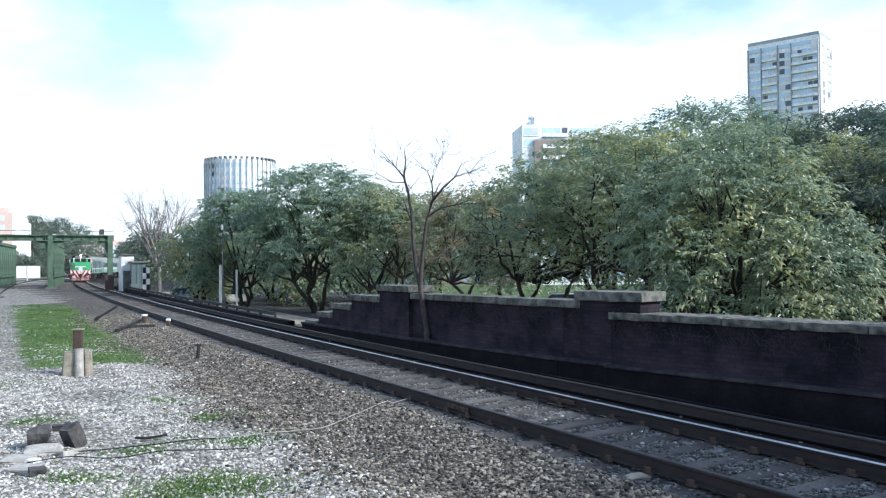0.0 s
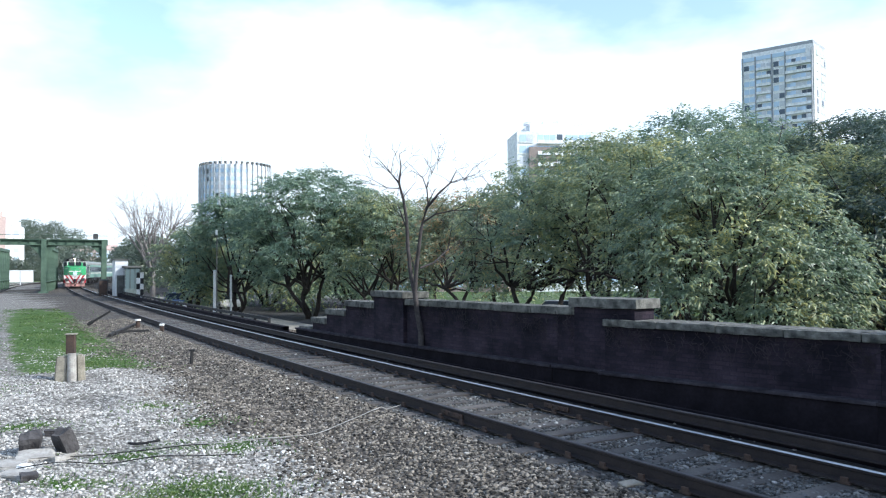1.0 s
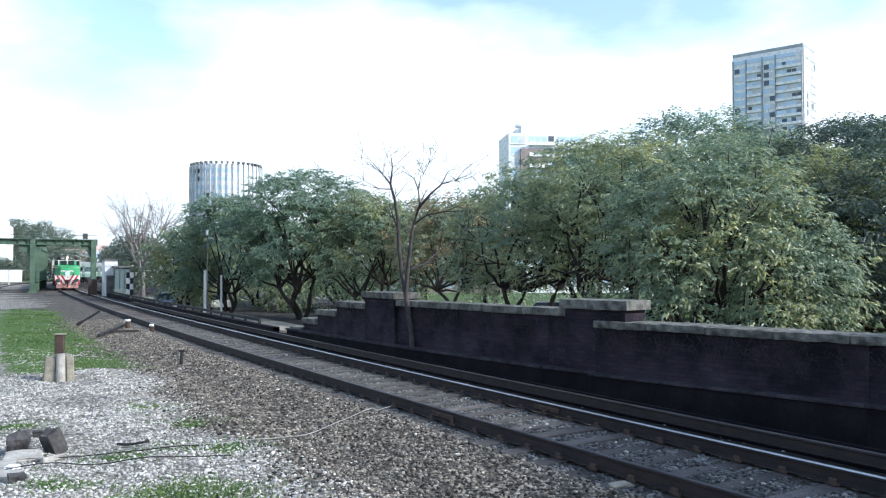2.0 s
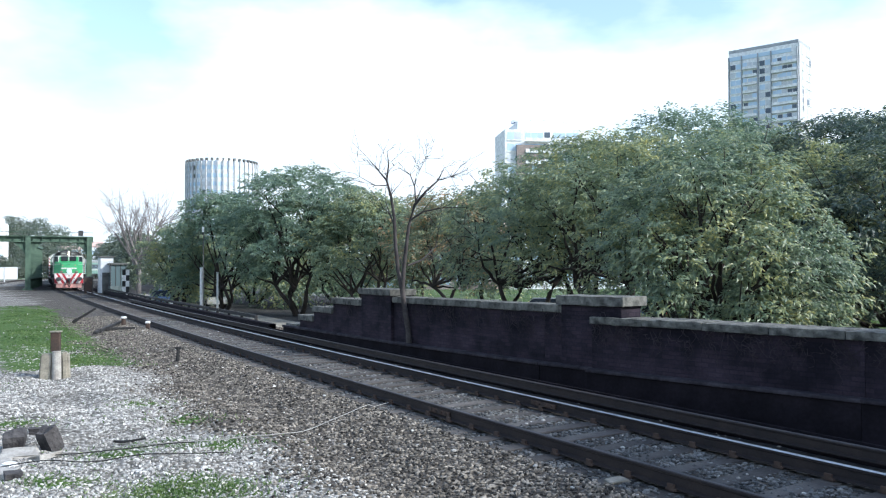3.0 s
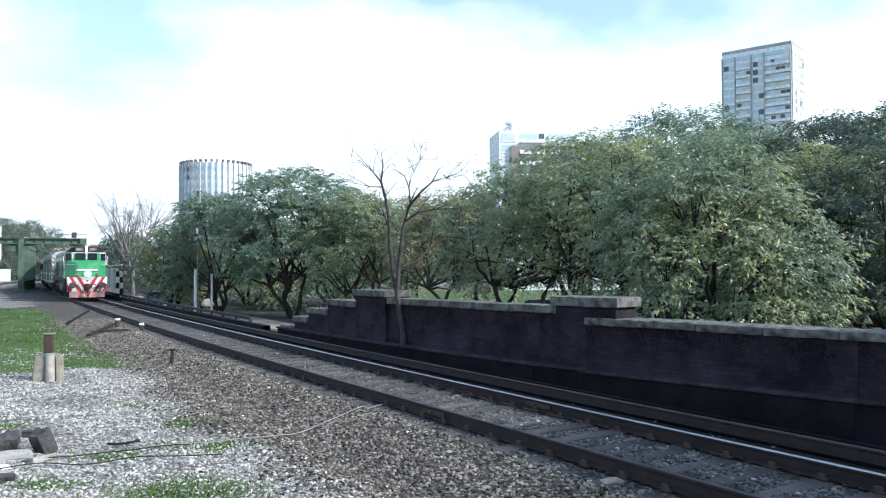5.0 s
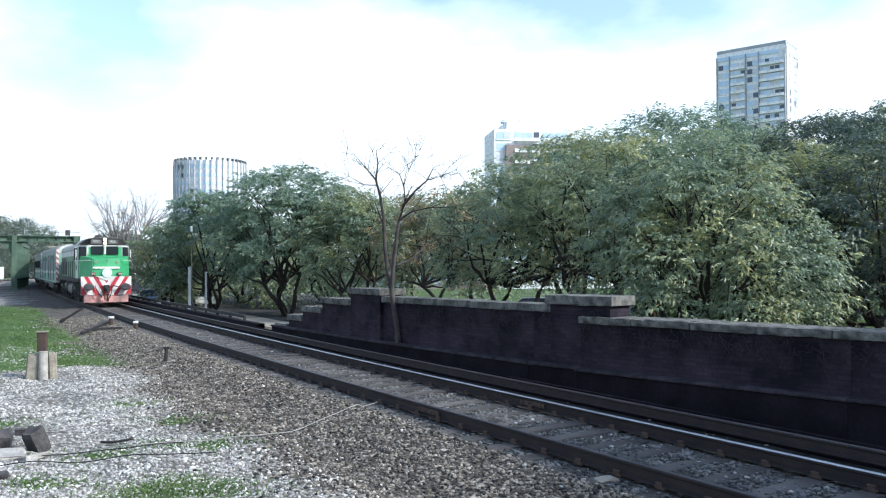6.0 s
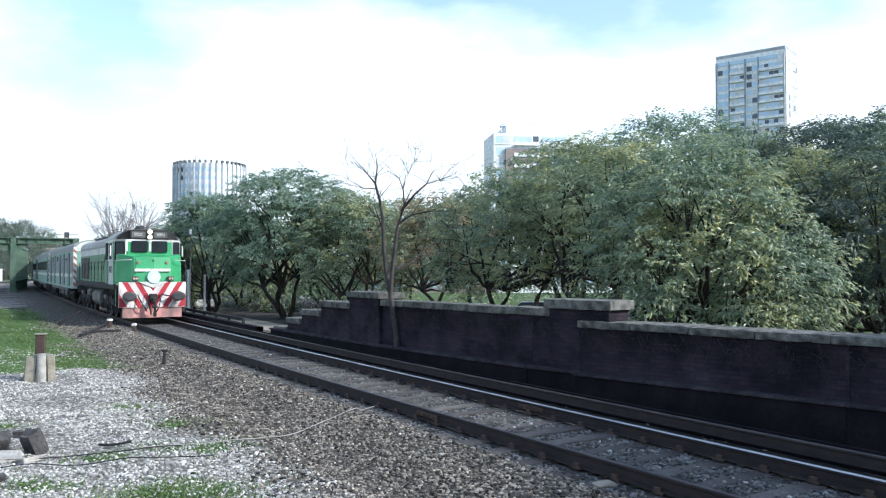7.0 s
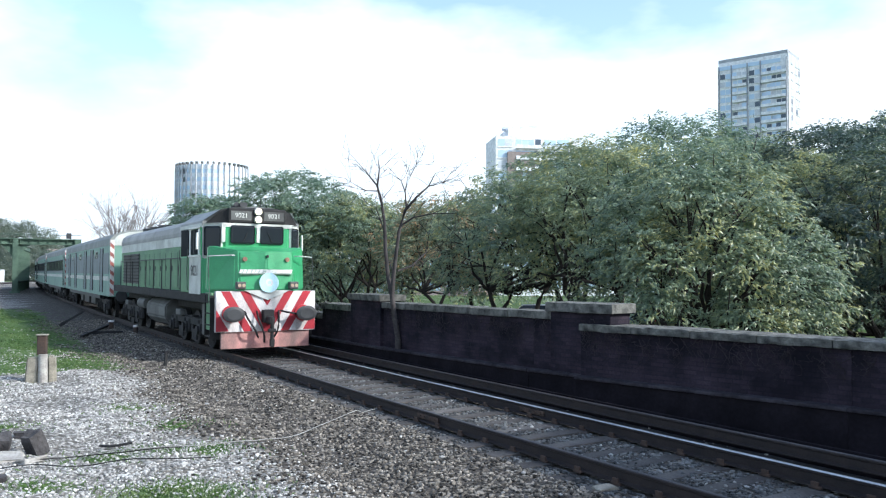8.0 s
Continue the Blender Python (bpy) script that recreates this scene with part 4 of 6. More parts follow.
    for sx in (-1, 1):
        y = 4.2
        for k in range(8):
            bm = B()
            box(bm, (sx * (HB / 2 + 0.012), y + 0.42, 2.2), (0.03, 0.80, 1.12), 0.012)
            d = part("engine_door", bm, M_GREEN_SIDE, hood, "faded green engine door")
            bm = B()
            box(bm, (sx * (HB / 2 + 0.014), y + 0.865, 2.2), (0.02, 0.045, 1.12))
            part("door_gap", bm, M_DARK, d)
            bm = B()
            box(bm, (sx * (HB / 2 + 0.035), y + 0.7, 2.25), (0.025, 0.03, 0.16))
            part("door_handle", bm, M_DARK, d)
            y += 0.89
        for k in range(2):
            bm = B()
            box(bm, (sx * (HB / 2 + 0.012), 12.4 + k * 1.75, 2.25), (0.04, 1.62, 1.15))
            gr = part("radiator_grille", bm, M_DARK, hood, "dark radiator grille")
            for j in range(9):
                bm = B()
                box(bm, (sx * (HB / 2 + 0.045), 12.4 + k * 1.75, 1.75 + j * 0.125), (0.02, 1.6, 0.03))
                part("grille_slat", bm, M_BLACK, gr)
        # handrail with posts
        pts = [[((sx * 1.33, 4.1 + i * 1.35, 2.55), 0.018) for i in range(9)]]
        for i in range(9):
            pts.append([((sx * 1.33, 4.1 + i * 1.35, 1.56), 0.018), ((sx * 1.33, 4.1 + i * 1.35, 2.0), 0.018), ((sx * 1.33, 4.1 + i * 1.35, 2.55), 0.018)])
        V, F = tubes(pts, 6)
        raw("handrail", V, F, M_DARK, lo, "dark walkway handrail")
    # end of the hood
    bm = B()
    box(bm, (0, L - 0.72, 2.6), (1.7, 0.08, 1.8), 0.03)
    part("rear_panel", bm, M_GREEN, hood, "green rear panel")
    # roof gear
    for y, r in ((5.2, 0.24), (7.6, 0.24)):
        bm = B()
        cyl(bm, (0, y, 3.8), (0, y, 4.0), r, r * 0.9, 18)
        part("exhaust_stack", bm, M_BLACK, hood)
    for y in (11.4, 13.0, 14.5):
        bm = B()
        cyl(bm, (0, y, 3.80), (0, y, 3.93), 0.55, 0.55, 24)
        part("roof_fan", bm, M_DARK, hood, "dark round roof fan")
    bm = B()
    for dx in (-0.12, 0, 0.12):
        cyl(bm, (dx - 0.3, 1.35 + abs(dx), 4.03), (dx - 0.3, 1.75, 4.03), 0.07, 0.02, 10)
    box(bm, (-0.3, 1.7, 3.96), (0.4, 0.12, 0.08))
    part("air_horn", bm, M_DARK, lo, "roof air horns")
    V, F = tubes([[((0.5, 2.2, 3.8), 0.012), ((0.5, 2.2, 4.35), 0.008)]], 5)
    raw("aerial", V, F, M_DARK, lo)
    # fuel tank
    bm = B()
    prism(bm, [(-1.25, 0.62), (-1.05, 0.38), (1.05, 0.38), (1.25, 0.62), (1.25, 1.02), (1.0, 1.24), (-1.0, 1.24), (-1.25, 1.02)], 6.6, 9.7)
    bmesh.ops.bevel(bm, geom=[e for e in bm.edges], offset=0.05, segments=2, affect="EDGES")
    part("fuel_tank", bm, M_TANK, lo, "grey fuel tank")
    for sx in (-1, 1):
        bm = B()
        cyl(bm, (sx * 1.12, 9.95, 0.98), (sx * 1.12, 11.2, 0.98), 0.2, n=16)
        part("air_reservoir", bm, M_TANK, lo, "grey air reservoir")
        bm = B()
        box(bm, (sx * 1.2, 1.28, 0.85), (0.22, 0.62, 0.85), 0.04)
        part("sand_box", bm, M_TANK, lo, "grey sandbox behind the steps")
    for yc in (3.6, 12.6):
        ax = [yc - 1.65, yc, yc + 1.65]
        make_bogie(lo, yc, 1.65, ax)
    wheels = [make_wheelset(lo, yc + d) for yc in (3.6, 12.6) for d in (-1.65, 0, 1.65)]
    return lo, wheels


def make_coach(baggage):
    co = tagged(holder("passenger_coach"), "pale green baggage coach with grey band and striped end" if baggage else "pale green passenger coach with a grey window band", "railway coach", group="coaches behind the locomotive")
    L, W = 21.0, 2.86
    bm = B()
    prism(bm, [(-W / 2, 1.02), (W / 2, 1.02), (W / 2, 3.32), (-W / 2, 3.32)], 0.0, L)
    body = part("body", bm, M_COACH, co, "pale green steel coach body")
    bm = B()
    prism(bm, [(-W / 2 - 0.01, 3.30), (W / 2 + 0.01, 3.30)] + arc_profile(W + 0.02, 3.32, 4.02, 0.62, 12), -0.02, L + 0.02)
    part("roof", bm, M_COACH_ROOF, co, "light grey rounded coach roof")
    for sx in (-1, 1):
        bm = B()
        box(bm, (sx * (W / 2 + 0.006), L / 2, 2.50), (0.016, L - 0.5, 0.95))
        part("side_band", bm, M_COACH_BAND, co, "grey-blue band along the side")
        bm = B()
        box(bm, (sx * (W / 2 + 0.006), L / 2, 1.82), (0.014, L - 0.5, 0.20))
        part("side_stripe", bm, M_CREAM, co, "pale stripe below the band")
        bm = B()
        box(bm, (sx * (W / 2 - 0.05), L / 2, 0.95), (0.06, L - 6.5, 0.22))
        part("skirt", bm, M_DARK, co)
        ys = (2.6, 6.4, 9.4, 14.4, 18.2) if baggage else (0.8, 20.2)
        for y in ys:
            bm = B()
            box(bm, (sx * (W / 2 + 0.012), y, 2.2), (0.03, 0.9 if baggage else 0.7, 2.0))
            d = part("door", bm, M_COACH_BAND if baggage else M_COACH, co, "sliding baggage door" if baggage else "coach door")
            for dy in (-0.46, 0.46):
                bm = B()
                box(bm, (sx * (W / 2 + 0.02), y + dy, 2.2), (0.04, 0.07, 2.05))
                part("door_rail", bm, M_DARK, d)
        if baggage:
            for y in (4.3, 4.9, 11.6, 12.2, 16.2):
                bm = B()
                box(bm, (sx * (W / 2 + 0.014), y, 2.95), (0.03, 0.42, 0.34), 0.02)
                part("window", bm, M_GLASS, co, "small dark window")
        else:
            for k in range(11):
                bm = B()
                box(bm, (sx * (W / 2 + 0.014), 2.2 + k * 1.66, 2.55), (0.03, 1.15, 0.72), 0.05)
                part("window", bm, M_GLASS, co, "dark coach window")
        for y in (-0.02, L + 0.02):
            for k in range(6):
                bm = B()
                q = [(0, 0), (0.17, 0.16), (0.17, 0.34), (0, 0.18)]
                prism(bm, [(sx * (1.25 + x), 1.10 + 0.40 * k + z) for x, z in q], y - 0.022, y + 0.022)
                part("end_stripe", bm, M_STRIPE, co, "red diagonal stripe on the coach end")
            bm = B()
            box(bm, (sx * 1.335, y, 2.3), (0.18, 0.03, 2.5))
            part("end_post", bm, M_PLATE, co, "white corner post under the stripes")
    for y, sg in ((0.0, -1), (L, 1)):
        bm = B()
        box(bm, (0, y + sg * 0.14, 2.25), (1.15, 0.28, 2.2), 0.06)
        part("gangway", bm, M_DARK, co, "dark rubber gangway bellows")
        bm = B()
        prism(bm, arc_profile(2.6, 3.30, 3.96, 0.62, 10), y - 0.03, y + 0.03)
        part("end_cap", bm, M_CREAM, co, "white upper coach end")
        for sx in (-1, 1):
            bm = B()
            cyl(bm, (sx * 0.98, y, 1.05), (sx * 0.98, y + sg * 0.42, 1.05), 0.13, 0.13, 12)
            cyl(bm, (sx * 0.98, y + sg * 0.42, 1.05), (sx * 0.98, y + sg * 0.46, 1.05), 0.25, 0.25, 16)
            part("buffer", bm, M_DARK, co)
    bm = B()
    for y, ln in ((8.2, 1.8), (11.2, 2.2), (13.6, 1.0)):
        box(bm, (0, y, 0.70), (2.3, ln, 0.55), 0.04)
    part("underfloor_box", bm, M_DARK, co)
    wheels = []
    for yc in (3.2, L - 3.2):
        make_bogie(co, yc, 1.25, [yc - 1.25, yc + 1.25])
        wheels += [make_wheelset(co, yc - 1.25, 0.46), make_wheelset(co, yc + 1.25, 0.46)]
    return co, wheels


loco, loco_wheels = make_loco()
coaches = [make_coach(True), make_coach(False), make_coach(False), make_coach(False)]


# ---- green portal and bridge sides ----
def make_portal():
    S0 = 78.5
    po = tagged(holder("bridge_portal", line_pose(S0, 0, -0.3)), "green painted steel portal frame across both tracks", "bridge portal")
    offs = (2.2, -3.75, -9.6, -15.5)
    H = 5.92
    for u in offs:
        bm = B()
        box(bm, (u, 0, H / 2), (0.16, 0.62, H))
        for dy in (-0.31, 0.31):
            box(bm, (u, dy, H / 2), (0.52, 0.05, H))
        box(bm, (u, 0, 0.15), (1.0, 0.95, 0.3), 0.03)
        for k in range(9):
            for dy in (-0.345, 0.345):
                box(bm, (u, dy, 0.5 + k * 0.62), (0.5, 0.02, 0.06))
        part("column", bm, M_BRIDGE, po, "riveted green steel column")
    x0, x1 = offs[0] + 0.4, offs[-1] - 0.4
    bm = B()
    box(bm, ((x0 + x1) / 2, 0, H - 0.05), (x0 - x1, 0.6, 0.10))
    box(bm, ((x0 + x1) / 2, 0, H - 0.62), (x0 - x1, 0.6, 0.08))
    box(bm, ((x0 + x1) / 2, 0, H - 0.33), (x0 - x1, 0.05, 0.5))
    k = x1
    while k < x0:
        box(bm, (k, 0, H - 0.33), (0.05, 0.5, 0.5))
        k += 0.9
    part("cross_beam", bm, M_BRIDGE, po, "green riveted cross beam")
    for a, b in zip(offs[:-1], offs[1:]):
        for u, d in ((a, -1), (b, 1)):
            bm = B()
            prism(bm, [(u + d * 0.2, H - 0.62), (u + d * 1.5, H - 0.62), (u + d * 1.2, H - 0.85), (u + d * 0.55, H - 1.5), (u + d * 0.2, H - 2.2)], -0.05, 0.05)
            part("knee_brace", bm, M_BRIDGE, po, "curved corner gusset")
    pts = [[((x1, 0, H + 0.42), 0.03), ((x0, 0, H + 0.42), 0.03)]]
    k = x1
    while k <= x0:
        pts.append([((k, 0, H), 0.025), ((k, 0, H + 0.42), 0.025)])
        k += 1.45
    V, F = tubes(pts, 5)
    raw("top_rail", V, F, M_BRIDGE, po)
    bm = B()
    box(bm, (1.35, 0, H + 0.35), (0.5, 0.35, 0.6), 0.03)
    part("relay_box", bm, M_DARK, po, "small dark box on the beam")
    # side girders running back along the bridge
    for u in (-3.75, -9.6):
        g = tagged(holder("bridge_girder"), "ribbed green plate girder along the railway bridge", "bridge girder", group="bridge girders")
        g.matrix_basis = line_pose(S0 + 0.6, u, -0.3) @ pose(0, 0, 0, 0, 0, -4)
        Lg = 26.0
        bm = B()
        box(bm, (0, Lg / 2, 0.65), (0.05, Lg, 1.3))
        box(bm, (0, Lg / 2, 1.3), (0.5, Lg, 0.08))
        part("lower_plate", bm, M_BRIDGE, g)
        bm = B()
        box(bm, (0, Lg / 2, 5.2), (0.4, Lg, 0.35))
        part("top_chord", bm, M_BRIDGE, g)
        bm = B()
        box(bm, (0, 0, 2.6), (0.28, 0.16, 5.2))
        post = part("girder_post", bm, M_BRIDGE, g)
        for i in range(1, 14):
            share("girder_post", post.data, g, pose(0, i * 2.0, 0))
        for i in range(13):
            V, F = tubes([[((0, i * 2.0, 1.3), 0.07), ((0, i * 2.0 + 2.0, 5.1), 0.07)]], 4)
            raw("diagonal_brace", V, F, M_BRIDGE, g)


make_portal()


# ---- far-side fittings along the line ----
def make_railing():
    r = tagged(holder("lineside_railing"), "low black railing of old rails beside the track", "railing")
    s = 14.0
    bm = B()
    box(bm, (0, 0, 0.12), (0.10, 0.10, 0.70), 0.01)
    post = part("railing_post", bm, M_BLACK, r, "black railing post")
    post.matrix_basis = line_pose(s, 2.55, -0.2)
    while s < 74:
        s += 2.0
        share("railing_post", post.data, r, line_pose(s, 2.55, -0.2), "black railing post")
    for z in (0.02, 0.22):
        pr = [(-0.05, -0.06), (0.05, -0.06), (0.05, 0.06), (-0.05, 0.06)]
        raw("railing_bar", *swept(pr, np.arange(14, 77, 3.0), 2.55, z), M_BLACK, r, "long dark railing bar")


make_railing()


def make_hut(m):
    h = tagged(holder("equipment_hut", m), "white sheet-metal equipment hut beside the line", "hut")
    bm = B()
    box(bm, (0, 0, 1.75), (1.1, 2.2, 3.5), 0.03)
    part("wall_panel", bm, M_SHEET, h, "white sheet-metal walls")
    bm = B()
    box(bm, (0, 0, 3.56), (1.35, 2.5, 0.12), 0.02)
    part("roof", bm, M_TANK, h)
    bm = B()
    box(bm, (-0.1, -1.12, 1.15), (0.6, 0.04, 1.9), 0.01)
    part("door", bm, M_TANK, h)
    return h


def make_cabinet(m):
    c = tagged(holder("relay_cabinet", m), "small dark relay cabinet beside the white hut", "cabinet")
    bm = B()
    box(bm, (0, 0, 0.9), (0.8, 0.6, 1.8), 0.03)
    part("body", bm, M_DARK, c)
    bm = B()
    box(bm, (0, -0.31, 0.9), (0.66, 0.03, 1.5), 0.01)
    part("door", bm, M_RUST, c, "brownish cabinet door")


make_cabinet(pose(-33.6, 73.2, -0.4, 0, 0, 25))
make_hut(pose(-32.2, 73.6, -0.35, 0, 0, 30))


def make_cabin(m):
    c = tagged(holder("glazed_cabin", m), "grey-blue glazed cabin with dark panes beside the line", "cabin")
    bm = B()
    box(bm, (0, 0, 0.5), (2.4, 2.4, 1.0), 0.02)
    part("base_panel", bm, M_CABIN_PANEL, c)
    for x in (-1.15, -0.38, 0.38, 1.15):
        bm = B()
        box(bm, (x, -1.15, 1.9), (0.09, 0.09, 2.0))
        part("mullion", bm, M_DARK, c)
    for i in range(3):
        bm = B()
        box(bm, (-0.765 + 0.765 * i, -1.15, 1.9), (0.66, 0.02, 1.9))
        part("pane", bm, M_CABIN_GLASS, c)
    for x in (-1.16, 1.16):
        bm = B()
        box(bm, (x, 0, 1.9), (0.02, 2.2, 1.9))
        part("pane", bm, M_CABIN_GLASS, c)
    bm = B()
    box(bm, (0, 0, 2.98), (2.8, 2.8, 0.16), 0.03)
    part("roof", bm, M_TANK, c)
    return c


make_cabin(pose(-30.5, 72.2, -0.45, 0, 0, 28) @ Matrix.Diagonal((0.55, 0.7, 1, 1)))


def make_marker(m):
    k = tagged(holder("striped_marker_post", m), "black and white banded marker post by the track", "marker post")
    for i in range(6):
        bm = B()
        box(bm, (0.13 if i % 2 else -0.13, 0, 0.25 + 0.46 * i), (0.28, 0.16, 0.46), 0.01)
        part("band", bm, M_WHITE, k, "white band")
        bm = B()
        box(bm, (-0.14 if i % 2 else 0.14, 0, 0.25 + 0.46 * i), (0.26, 0.16, 0.46), 0.01)
        part("band", bm, M_BLACK, k, "black band")
    return k


make_marker(pose(-26.6, 64.6, -0.75, 0, 0, 25))


def make_pole(x, y, z0, z1, r, label):
    p = tagged(holder("white_pole", pose(x, y, z0)), label, "pole", group="white poles")
    bm = B()
    cyl(bm, (0, 0, 0), (0, 0, z1 - z0), r, r * 0.9, 14)
    cyl(bm, (0, 0, 0), (0, 0, 0.25), r * 2, r * 2, 14)
    part("shaft", bm, M_WHITE, p)
    bm = B()
    cyl(bm, (0, 0, z1 - z0), (0, 0, z1 - z0 + 0.08), r * 1.3, r * 1.1, 14)
    part("cap", bm, M_SHEET, p)


make_pole(-18.69, 59.1, -1.3, 2.1, 0.12, "thick white painted pole at the street's edge")
make_pole(-17.6, 59.5, -1.3, 1.75, 0.08, "thin white painted pole at the street's edge")


def make_mast(x, y, z0, z1):
    m = tagged(holder("lamp_mast", pose(x, y, z0)), "thin grey lamp mast with a small white lamp", "mast")
    bm = B()
    cyl(bm, (0, 0, 0), (0, 0, z1 - z0), 0.045, 0.03, 10)
    part("shaft", bm, M_TANK, m)
    bm = B()
    box(bm, (0, -0.08, z1 - z0 - 0.2), (0.14, 0.12, 0.34), 0.03)
    part("lamp", bm, M_SHEET, m, "small white lamp")


make_mast(-16.6, 52.9, -1.3, 4.9)


def make_disc(x, y, z):
    d = tagged(holder("round_marker", pose(x, y, STREET)), "small white round marker on a dark post", "marker")
    bm = B()
    cyl(bm, (0, 0, 0), (0, 0, z - STREET), 0.04, n=8)
    part("post", bm, M_DARK, d)
    bm = B()
    cyl(bm, (0, -0.05, z - STREET), (0, -0.08, z - STREET), 0.22, n=20)
    part("disc", bm, M_WHITE, d)


make_disc(-19.6, 55.5, -0.45)


def make_pavement():
    pr = [(-1.3, -0.2), (1.3, -0.2), (1.3, 0.14), (-1.3, 0.14)]
    p = raw("pavement", *swept(pr, np.arange(13, 90, 3.0), 8.2, STREET), M_CONC)
    tagged(p, "pale concrete pavement along the street below", "pavement", kind="structure")
    k = raw("kerb", *swept([(-0.12, -0.2), (0.12, -0.2), (0.12, 0.16), (-0.12, 0.16)], np.arange(13, 90, 3.0), 6.7, STREET), M_PALEROCK)
    tagged(k, "pale stone kerb beside the street", "kerb", kind="structure")


make_pavement()


# ---- parked cars ----
def make_car(m, paint, label):
    c = tagged(holder("parked_car", m), label, "car", group="cars parked on the street")
    bm = B()
    side = [(-2.1, 0.35), (2.1, 0.35), (2.12, 0.75), (1.75, 0.9), (1.0, 0.95), (-1.9, 0.98), (-2.12, 0.8)]
    a = [bm.verts.new((-0.82, x, z)) for x, z in side]
    b = [bm.verts.new((0.82, x, z)) for x, z in side]
    bm.faces.new(a)
    bm.faces.new(b[::-1])
    for i in range(len(a)):
        j = (i + 1) % len(a)
        bm.faces.new((a[i], b[i], b[j], a[j]))
    bmesh.ops.bevel(bm, geom=list(bm.edges), offset=0.06, segments=2, affect="EDGES")
    body = part("body", bm, paint, c, smooth=False)
    bm = B()
    plan_prism(bm, [(-0.76, -1.7), (0.76, -1.7), (0.76, 1.1), (-0.76, 1.1)], 0.94, 1.42)
    for v in bm.verts:
        if v.co.z > 1.2:
            v.co.x *= 0.8
            v.co.y = v.co.y * 0.62 - 0.15
    part("glasshouse", bm, M_GLASS, c, "dark car windows")
    bm = B()
    box(bm, (0, -0.34, 1.43), (1.18, 1.62, 0.05), 0.02)
    part("roof", bm, paint, c)
    for sx in (-1, 1):
        for y in (-1.3, 1.3):
            bm = B()
            cyl(bm, (sx * 0.62, y, 0.31), (sx * 0.84, y, 0.31), 0.31, n=20)
            w = part("wheel", bm, M_RUBBER, c)
            bm = B()
            cyl(bm, (sx * 0.84, y, 0.31), (sx * 0.855, y, 0.31), 0.18, n=14)
            part("rim", bm, M_SHEET, w)
        bm = B()
        box(bm, (sx * 0.58, 2.08, 0.68), (0.34, 0.08, 0.14), 0.02)
        part("headlight", bm, M_SHEET, c)
        bm = B()
        box(bm, (sx * 0.62, -2.08, 0.75), (0.3, 0.08, 0.14), 0.02)
        part("tail_light", bm, M_RED, c)
    return c


for x, y, rz, paint, lab in (
    (-25.9, 70.4, 200, M_CAR_BLUE, "blue car parked by the street trees"),
    (-20.6, 68.5, 205, M_CAR_WHITE, "white car parked by the street trees"),
    (-3.0, 52.0, 75, M_CAR_WHITE, "white car parked across the street"),
    (1.5, 47.0, 80, M_CAR_WHITE, "white car parked across the street"),
    (5.5, 50.0, 85, M_CAR_GREY, "grey car parked across the street"),
    (10.0, 46.0, 80, M_CAR_BLUE, "blue car parked across the street"),
):
    make_car(pose(x, y, STREET, 0, 0, rz), paint, lab)


# ---- trees ----
def fronds(rng, centres, radii, count, length, width, droop):
    """Leaf sprays over the shells of clumps: each one a folded, drooping blade."""
    k = rng.choice(len(centres), count, p=radii ** 2 / np.sum(radii ** 2))
    d = rng.normal(size=(count, 3))
    d[:, 2] = d[:, 2] * 0.85 + 0.22
    d /= np.linalg.norm(d, axis=1)[:, None]
    lump_ = 1 + 0.16 * np.sin(d[:, 0] * 5 + k) * np.sin(d[:, 1] * 5 + 2 * k) + 0.10 * np.sin(d[:, 2] * 9 + k)
    rad = radii[k] * (0.62 + 0.44 * rng.random(count) ** 0.7) * lump_
    P = centres[k] + d * rad[:, None] * np.array([1.0, 1.0, 0.80])
    return blades(rng, P, d, length, width, droop)


def blades(rng, P, d, length, width, droop):
    """Arching leaf blades that start at P on a surface facing d: a folded base half and a hanging tip half."""
    count = len(P)
    up = d * 0.46 + rng.normal(size=(count, 3)) * 0.34 + np.array([0, 0, 0.85])
    up /= np.linalg.norm(up, axis=1)[:, None]
    out = rng.normal(size=(count, 3)) * 0.8 + d * 0.75
    out[:, 2] -= droop
    out -= up * np.sum(out * up, axis=1)[:, None]
    out /= np.linalg.norm(out, axis=1)[:, None] + 1e-9
    side = np.cross(up, out)
    L = length * (0.55 + 0.9 * rng.random(count))[:, None]
    W = width * (0.6 + 0.8 * rng.random(count))[:, None]
    fall = np.array([0, 0, -1.0]) * L
    b = P + out * L * 0.42 + side * W - up * W * 0.25
    m = P + out * L * 0.50 + up * W * 0.30
    c = P + out * L * 0.42 - side * W - up * W * 0.25
    e = P + out * L * 0.95 + fall * (0.12 + droop)
    V = np.stack([P, b, m, c, e], 1).reshape(-1, 3)
    i = np.arange(count)[:, None] * 5
    F = np.concatenate([i + np.array([[0, 2, 1]]), i + np.array([[0, 3, 2]]), i + np.array([[1, 2, 4]]), i + np.array([[2, 3, 4]])])
    return V, F


